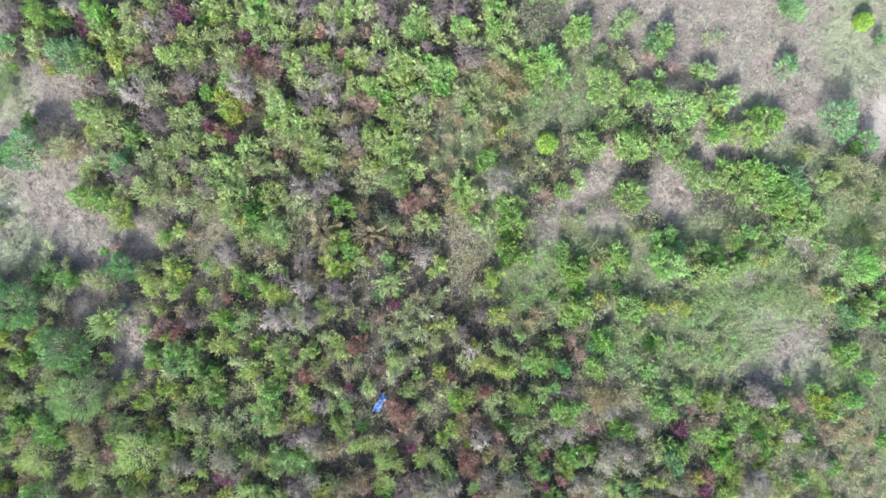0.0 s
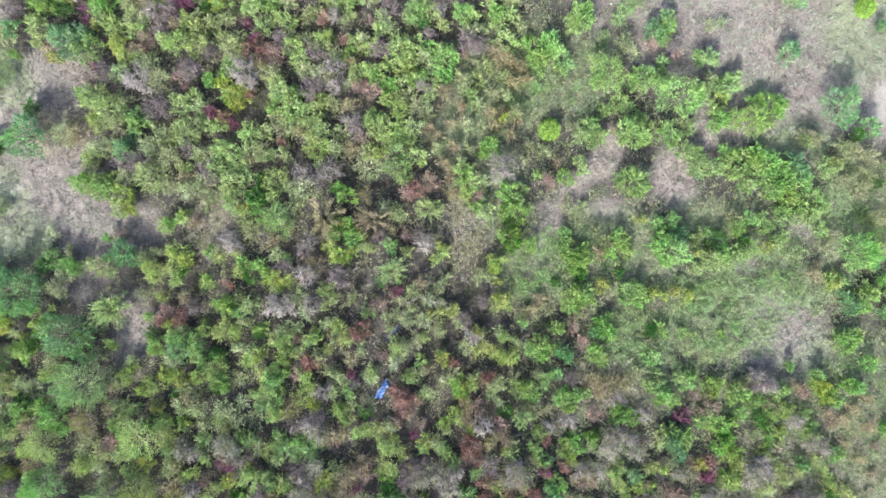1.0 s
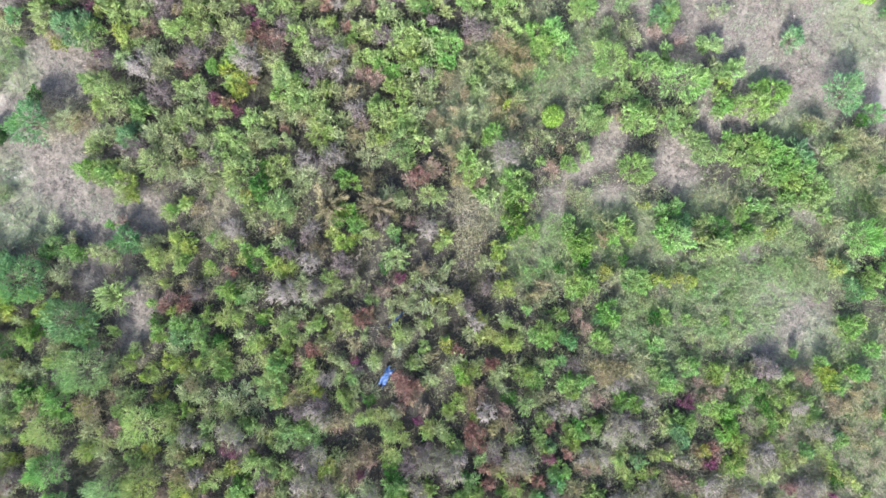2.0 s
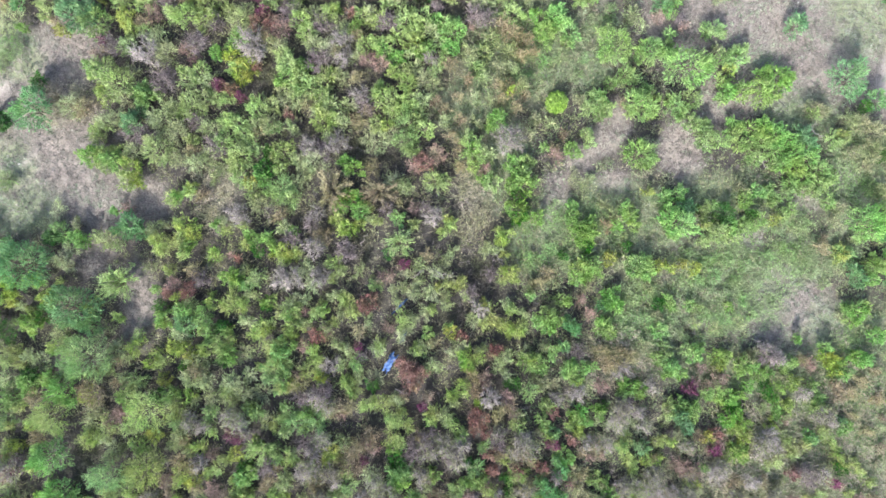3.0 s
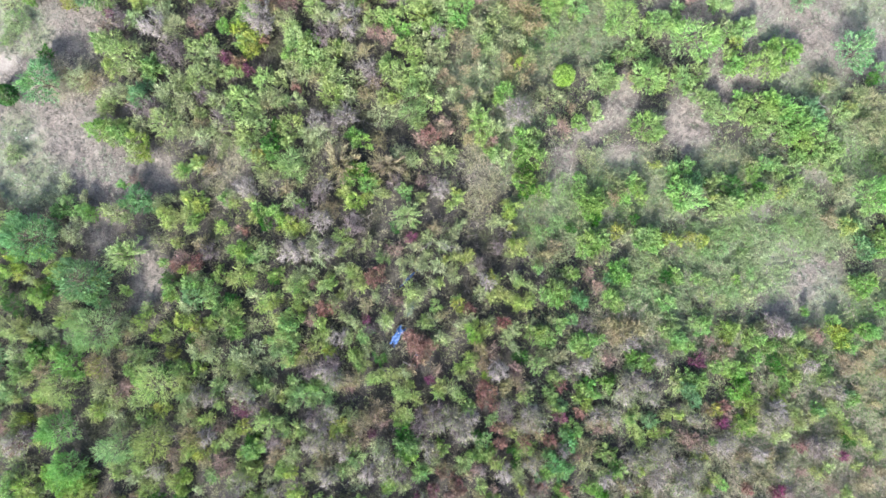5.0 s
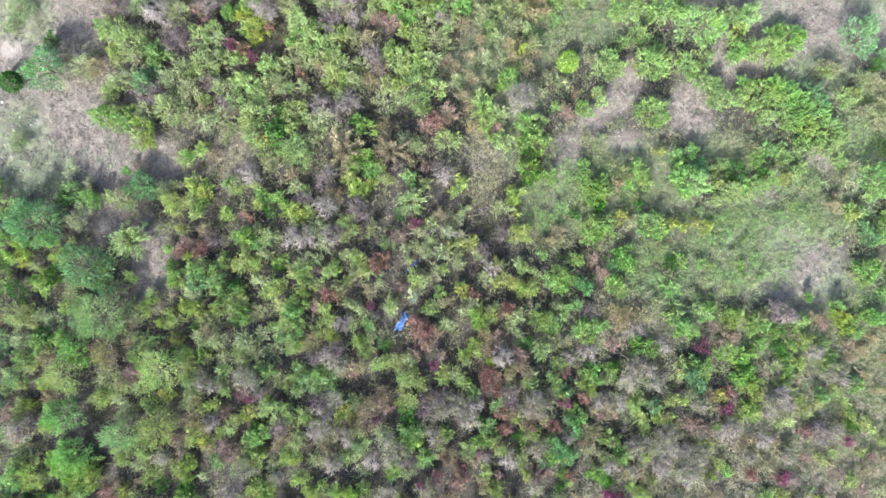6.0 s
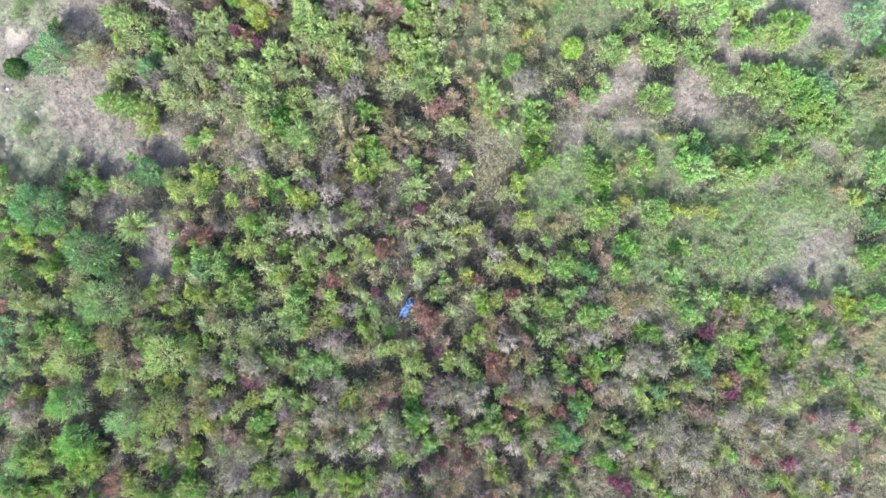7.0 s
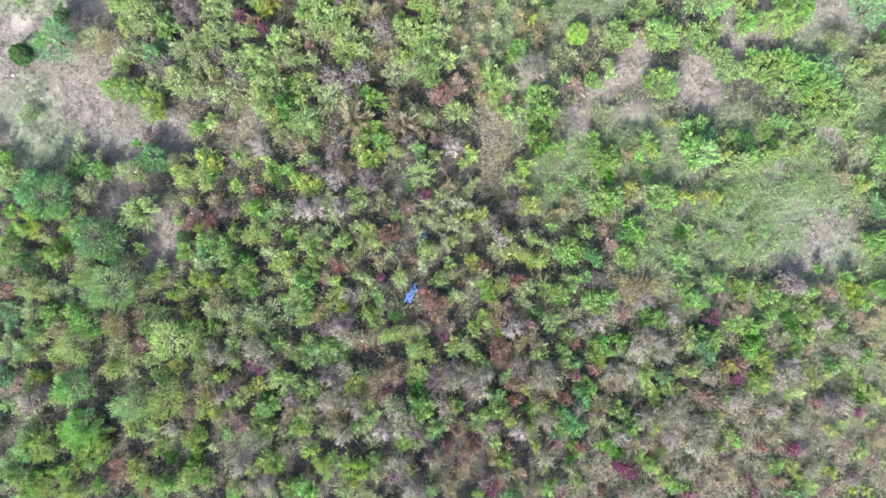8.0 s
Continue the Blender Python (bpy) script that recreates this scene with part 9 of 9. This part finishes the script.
plant("blue_green_shrub", 39.53, 2.00, 1.28, 2.09)
plant("yellow_green_shrub", 15.25, -33.47, 1.03, 1.79)
plant("yellow_green_shrub", 31.91, -31.43, 0.85, 1.57)
plant("blue_green_shrub", 37.28, -30.21, 0.68, 1.36)
plant("green_shrub", -42.31, -23.84, 0.71, 1.40)
plant("olive_shrub", 11.39, 22.54, 0.63, 1.31)
plant("green_shrub", -3.24, 22.64, 0.98, 1.73)
plant("green_shrub", -42.33, -18.17, 1.17, 1.95)
plant("yellow_green_shrub", -40.58, 20.03, 0.65, 1.33)
plant("olive_shrub", 7.49, -32.49, 0.76, 1.46)
plant("green_shrub", -10.70, 22.65, 0.82, 1.53)
plant("low_scrub_bush", -15.60, 22.76, 0.69, 1.38)
plant("yellow_green_shrub", -42.49, -19.92, 0.95, 1.69)
plant("low_scrub_bush", -3.50, -33.45, 1.30, 2.11)
plant("yellow_green_shrub", -41.76, -33.48, 0.84, 1.56)
plant("low_scrub_bush", 12.92, -31.51, 0.63, 1.31)
plant("yellow_green_shrub", -31.42, -31.51, 0.69, 1.38)
plant("green_shrub", 14.16, -31.77, 0.71, 1.40)
plant("green_shrub", 39.94, -15.32, 1.30, 2.11)
plant("low_scrub_bush", 22.64, -33.39, 0.63, 1.31)
plant("yellow_green_shrub", -39.81, -19.26, 0.64, 1.31)
plant("low_scrub_bush", -40.64, -4.70, 0.72, 1.41)
plant("blue_green_shrub", -40.37, -15.99, 0.70, 1.39)
plant("yellow_green_shrub", -35.33, -32.30, 0.71, 1.40)
plant("low_scrub_bush", 7.03, 22.72, 0.74, 1.44)
plant("green_shrub", 30.53, -33.17, 0.66, 1.34)
plant("green_shrub", 39.87, -32.14, 0.79, 1.50)

# ---- stuff: undergrowth, weeds and grass ----
rng = np.random.default_rng(5)


def scatter(n):
    """Places in small bunches over the whole field."""
    m = n // 7 + 1
    x, y = np.repeat(rng.uniform(-42, 40.5, m), 7)[:n], np.repeat(rng.uniform(-33.5, 23.5, m), 7)[:n]
    return x + rng.normal(0, 0.11, n), y + rng.normal(0, 0.11, n)


def clumped(x, y, a, b, cut):
    v = np.sin(a * x + 1.7 * np.sin(b * y)) + np.sin(a * 1.3 * y + 1.3 * np.sin(b * 1.1 * x)) + 0.7 * np.sin(2.7 * a * (x + y))
    return v > cut


def undergrowth(name, label, category, n, where, low, high, length, width, mat):
    x, y = scatter(n)
    keep = where(x, y)
    x, y = x[keep], y[keep]
    m = len(x)
    z = relief(x, y) + rng.uniform(low, high, m) ** 1.3
    ang = rng.uniform(0, 6.283, m)
    way = np.stack([np.cos(ang), np.sin(ang), rng.uniform(-0.2, 0.5, m)], 1)
    l = rng.uniform(0.6, 1.3, m) * length
    v, f = leaves(rng, np.stack([x, y, z], 1), way, l, l * width)
    ob = new(name, mesh_of(name, v, f, mat))
    tagged(ob, label, category, kind="stuff")
    return ob


def open_ground(x, y):
    return inside(x, y, CLEARINGS)


def thick(x, y):
    """Scrub ground: neither a clearing nor bare soil in deep shade."""
    return np.maximum(open_ground(x, y), inside(x, y, BARE_SOIL))


undergrowth("undergrowth", "grey-brown tangled undergrowth and shade-darkened dead leaves between shrubs", "undergrowth", 110000,
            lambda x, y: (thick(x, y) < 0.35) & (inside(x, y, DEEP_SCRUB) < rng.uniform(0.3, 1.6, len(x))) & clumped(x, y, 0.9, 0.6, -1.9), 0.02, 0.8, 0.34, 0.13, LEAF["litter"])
undergrowth("green_undergrowth", "olive green low leaves between shrubs", "undergrowth", 150000,
            lambda x, y: (thick(x, y) < 0.2) & (inside(x, y, DEEP_SCRUB) < rng.uniform(0.3, 1.6, len(x))) & clumped(x + 3, y, 0.7, 0.8, -0.2), 0.02, 0.6, 0.18, 0.5, LEAF["olive"])
undergrowth("scrub_regrowth", "grey-olive knee-high regrowth filling the gaps between shrubs", "undergrowth", 150000,
            lambda x, y: (thick(x, y) < 0.2) & (inside(x, y, DEEP_SCRUB) < 0.5) & clumped(x, y - 2, 1.2, 0.7, -0.5), 0.2, 1.05, 0.19, 0.42, LEAF["scrub"])
undergrowth("dead_stalks", "pale grey-beige dead weed stalks standing in the field", "weeds", 900000,
            lambda x, y: inside(x, y, DEAD_STALKS) > rng.uniform(0.1, 1.0, len(x)), 0.05, 0.9, 0.40, 0.095, LEAF["stalk"])
undergrowth("weeds", "low green weeds in the open field", "weeds", 900000,
            lambda x, y: (inside(x, y, WEED_BEDS) > rng.uniform(0.1, 1.0, len(x))) & clumped(x, y + 2, 1.5, 1.1, -0.7), 0.02, 0.75, 0.2, 0.42, LEAF["weed"])
undergrowth("tussocks", "grey-green tussocks of rough grass and seedlings", "weeds", 800000,
            lambda x, y: (np.maximum(inside(x, y, MEADOWS), 0.5 * (x > 6)) > rng.uniform(0.2, 1.2, len(x))) & (open_ground(x, y) < rng.uniform(0.0, 0.7, len(x))) & clumped(x + 2, y, 1.9, 1.4, -0.4), 0.03, 0.9, 0.24, 0.28, LEAF["tussock"])


def fallen_twigs():
    x, y = scatter(22000)
    keep = (open_ground(x, y) < 0.6) & clumped(x, y + 1, 1.1, 0.9, -0.3)
    x, y = x[keep], y[keep]
    m = len(x)
    ang = rng.uniform(0, 6.283, m)
    a = np.stack([x, y, relief(x, y) + rng.uniform(0, 0.7, m) ** 1.4], 1)
    b = a + np.stack([np.cos(ang), np.sin(ang), rng.uniform(-0.1, 0.5, m)], 1) * rng.uniform(0.25, 0.8, m)[:, None]
    v, f = spikes(rng, a, b, 0.014)
    tagged(new("fallen_twigs", mesh_of("fallen_twigs", v, f, TWIG["grey"])), "pale grey dead stalks and fallen twigs under shrubs", "twigs", kind="stuff")


fallen_twigs()
undergrowth("leaf_litter", "brown leaf litter and broken twigs, darkened for shade between shrubs", "litter", 1500000,
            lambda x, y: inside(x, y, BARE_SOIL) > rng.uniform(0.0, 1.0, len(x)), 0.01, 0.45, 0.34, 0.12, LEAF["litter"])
undergrowth("dry_stems", "thin grey-brown dry stems standing between the shrubs", "weeds", 140000,
            lambda x, y: (open_ground(x, y) < 0.5) & (rng.uniform(4, 22, len(x)) > x) & clumped(x + 1, y, 1.3, 0.8, -1.2), 0.05, 0.9, 0.46, 0.085, LEAF["stem"])


def grass(name, label, n, where, length, mat):
    """Blades in matted tufts, each tuft combed its own way."""
    m = n // 9 + 1
    x, y = rng.uniform(-42, 40.5, m), rng.uniform(-33.5, 23.5, m)
    keep = where(x, y)
    x, y = np.repeat(x[keep], 9), np.repeat(y[keep], 9)
    m = len(x)
    comb = 2.2 * np.sin(0.9 * x + 1.3 * np.sin(0.8 * y)) + 2.0 * np.sin(1.1 * y + 0.6 * x) + 1.57
    ang = comb + np.repeat(rng.normal(0, 0.8, m // 9), 9) + rng.normal(0, 0.35, m)
    x, y = x + rng.normal(0, 0.07, m), y + rng.normal(0, 0.07, m)
    z = relief(x, y) - 0.02
    l = rng.uniform(0.5, 1.2, m) * length
    lean = rng.uniform(0.5, 1.1, m)
    tip = np.stack([x + np.cos(ang) * lean * l, y + np.sin(ang) * lean * l, z + l * rng.uniform(0.15, 0.75, m)], 1)
    s = np.stack([-np.sin(ang), np.cos(ang), rng.normal(0, 0.5, m)], 1) * rng.uniform(0.010, 0.028, m)[:, None]
    at = np.stack([x, y, z], 1)
    v = np.stack([at - s, at + s, tip], 1).reshape(-1, 3)
    ob = new(name, mesh_of(name, v, np.arange(m * 3).reshape(-1, 3), mat))
    tagged(ob, label, "grass", kind="stuff")


grass("dry_grass", "pinkish-beige dry matted grass in the clearings", 760000, lambda x, y: (open_ground(x, y) > rng.uniform(0.05, 1.0, len(x))) & (inside(x, y, PALE_SOIL) < rng.uniform(0.0, 1.0, len(x))), 0.32,
      grass_material("dry_grass_blades", (0.07, 0.063, 0.057), (0.252, 0.236, 0.218), (0.183, 0.18, 0.157)))
grass("green_grass", "grey-green grass at the edges of the clearings", 600000, lambda x, y: (inside(x, y, MEADOWS) > rng.uniform(0.2, 1.0, len(x))) | ((open_ground(x, y) > 0.5) & (clumped(x, y, 0.8, 0.5, 0.5) | ((x > 20) & clumped(x, y, 1.1, 0.7, -0.4))) & (rng.random(len(x)) < 0.5)), 0.32,
      grass_material("green_grass_blades", (0.08, 0.125, 0.068), (0.225, 0.295, 0.195), (0.225, 0.25, 0.195)))


# ---- the blue sheet ----
def tarpaulin():
    """Crumpled stretches of one blue plastic sheet caught in the scrub."""
    m, t, b = nodes_of("blue_plastic")
    col = mix(t, spread(t, grain(t, 3.0, 4.0), 0.35, 0.7), (0.012, 0.047, 0.155), (0.03, 0.092, 0.245))
    col = mix(t, spread(t, grain(t, 8.0, 3.0), 0.70, 0.78), col, (0.17, 0.23, 0.33))
    t.links.new(col, b.inputs["Base Color"])
    b.inputs["Roughness"].default_value = 0.55
    thing = new("tarpaulin")
    thing.location = (-5.55, -13.35, 0.0)
    tagged(thing, "crumpled bright blue plastic sheet lying under shrubs", "tarpaulin")
    for name, cx, cy, turn, w, d, z0 in (("sheet", 0, 0, 58, 1.6, 0.58, 0.8), ("sheet_end", 2.0, -1.45, 20, 0.7, 0.5, 0.6), ("sheet_strip", 1.25, 2.3, 66, 1.1, 0.35, 0.15), ("sheet_edge", 1.15, 5.1, 45, 2.2, 0.20, 0.1)):
        nx, ny = 40, 22
        u, v = np.meshgrid(np.linspace(-0.5, 0.5, nx), np.linspace(-0.5, 0.5, ny))
        u, v = u.ravel(), v.ravel()
        edge = 1 + 0.22 * np.sin(9 * v + cx) - 0.18 * np.sin(11 * u + cy) + 0.1 * np.sin(23 * (u + v))
        x, y = u * w * edge, v * d * edge
        z = z0 + 0.07 * np.sin(4 * x + 3 * y + cx) + 0.05 * np.sin(9 * y - 5 * x + 2 * np.sin(3 * x)) + 0.02 * np.sin(17 * x + 13 * y) - 0.5 * (u ** 2 + v ** 2) * z0
        c, s = math.cos(radians(turn)), math.sin(radians(turn))
        verts = np.stack([cx + c * x - s * y, cy + s * x + c * y, z], 1)
        i = (np.arange(ny - 1)[:, None] * nx + np.arange(nx - 1)[None, :]).ravel()
        me = mesh_of(name, verts, np.stack([i, i + 1, i + nx + 1, i + nx], 1), m)
        me.shade_smooth()
        p = new(name, me)
        p.parent = thing
        thick = p.modifiers.new("thickness", "SOLIDIFY")
        thick.thickness = 0.01


tarpaulin()


# ---- small things: pale stones in the clearings and dead branches ----
def stone_material():
    m, t, b = nodes_of("pale_stone")
    t.links.new(mix(t, spread(t, grain(t, 14.0, 4.0), 0.35, 0.7), (0.30, 0.285, 0.265), (0.50, 0.48, 0.455)), b.inputs["Base Color"])
    b.inputs["Roughness"].default_value = 0.9
    return m


STONE = stone_material()


def stone(x, y, size):
    """One weathered stone half sunk in the grass."""
    bm = bmesh.new()
    bmesh.ops.create_icosphere(bm, subdivisions=2, radius=size)
    off = Vector((x, y, 0))
    for v in bm.verts:
        v.co *= 1 + 0.35 * noise.noise(v.co * (1.6 / size) + off)
        v.co.z = max(v.co.z * 0.6, -size * 0.3)
    me = bpy.data.meshes.new("stone")
    bm.to_mesh(me)
    bm.free()
    me.materials.append(STONE)
    ob = new("stone", me)
    ob.location = (x, y, float(relief(np.array(x), np.array(y))) + 0.12 * size)
    tagged(ob, "pale grey weathered stone lying in dry grass", "stone", "pale stones in the clearings")


stone(-40.48, 5.99, 0.14)
stone(-39.00, 4.71, 0.09)
stone(-37.97, 4.02, 0.12)
stone(-37.52, 4.46, 0.08)
stone(-30.54, 0.81, 0.08)
stone(30.62, 13.29, 0.09)
stone(31.27, 13.59, 0.07)
stone(36.69, 14.28, 0.08)
stone(30.24, 18.05, 0.08)
stone(24.96, 18.89, 0.07)
stone(35.27, 17.31, 0.07)
stone(14.50, 20.27, 0.08)
stone(29.49, 14.97, 0.06)
stone(28.82, 12.01, 0.07)
stone(27.92, 21.16, 0.07)


def tube(own, knots, radii, sides=5):
    """One bent, tapering branch through the knots, closed at both ends."""
    way = unit(np.gradient(knots, axis=0))
    s = unit(np.cross(way, np.array([[0.2, 0.1, 1.0]])))
    u = np.cross(way, s)
    ang = np.arange(sides) * 6.283 / sides
    v = knots[:, None] + (s[:, None] * np.cos(ang)[None, :, None] + u[:, None] * np.sin(ang)[None, :, None]) * (np.asarray(radii) * own.uniform(0.9, 1.1, len(knots)))[:, None, None]
    n, i, j = len(knots), np.arange(len(knots) - 1)[:, None] * sides, np.arange(sides)[None, :]
    k = (j + 1) % sides
    f = np.stack([i + j, i + k, i + sides + k, i + sides + j], 2).reshape(-1, 4)
    caps = np.array([[0, 3, 2, 1], [(n - 1) * sides, (n - 1) * sides + 1, (n - 1) * sides + 2, (n - 1) * sides + 3]])
    return v.reshape(-1, 3), np.concatenate([f, caps])


def dead_branch(x, y, turn, length, height):
    """A pale forked branch that has lost its bark, caught in the scrub."""
    own = np.random.default_rng(int(abs(x * 100 + y * 10)))
    thing = new("dead_branch")
    thing.matrix_basis = pose(x, y, height, 0, -12, turn)
    knots = np.stack([np.linspace(0, length, 7), own.normal(0, 0.07, 7) * length ** 0.5, own.normal(0, 0.04, 7)], 1)
    stem = new("stem", mesh_of("stem", *tube(own, knots, np.linspace(0.045, 0.010, 7)), TWIG["pale"]))
    stem.parent = thing
    for i in (2, 3, 4, 5):
        side = 1 if i % 2 else -1
        tip = knots[i] + np.array([own.uniform(0.25, 0.5), side * own.uniform(0.25, 0.5), own.uniform(0.0, 0.25)]) * length * 0.5
        mid = (knots[i] + tip) / 2 + own.normal(0, 0.05, 3)
        fork = new("fork", mesh_of("fork", *tube(own, np.stack([knots[i], mid, tip]), [0.022, 0.014, 0.005]), TWIG["pale"]))
        fork.parent = thing
    tagged(thing, "pale barkless forked dead branch caught in scrub", "branch", "dead branches in the scrub")


dead_branch(-1.72, -5.24, -20, 1.9, 1.5)
dead_branch(-0.76, -6.01, 150, 1.6, 1.4)
dead_branch(-3.35, -5.91, 35, 1.3, 1.5)
dead_branch(3.53, -3.93, -40, 1.7, 0.8)
dead_branch(30.53, 6.82, -42, 1.4, 1.0)
dead_branch(26.08, 4.56, -60, 1.5, 0.9)
dead_branch(14.34, -23.86, 20, 1.8, 1.2)
dead_branch(-7.93, -3.20, 60, 1.3, 0.6)
dead_branch(-17.12, 13.42, 15, 1.7, 1.6)
dead_branch(30.69, 6.50, 70, 1.0, 0.9)
dead_branch(-4.96, -15.54, -15, 1.1, 1.1)
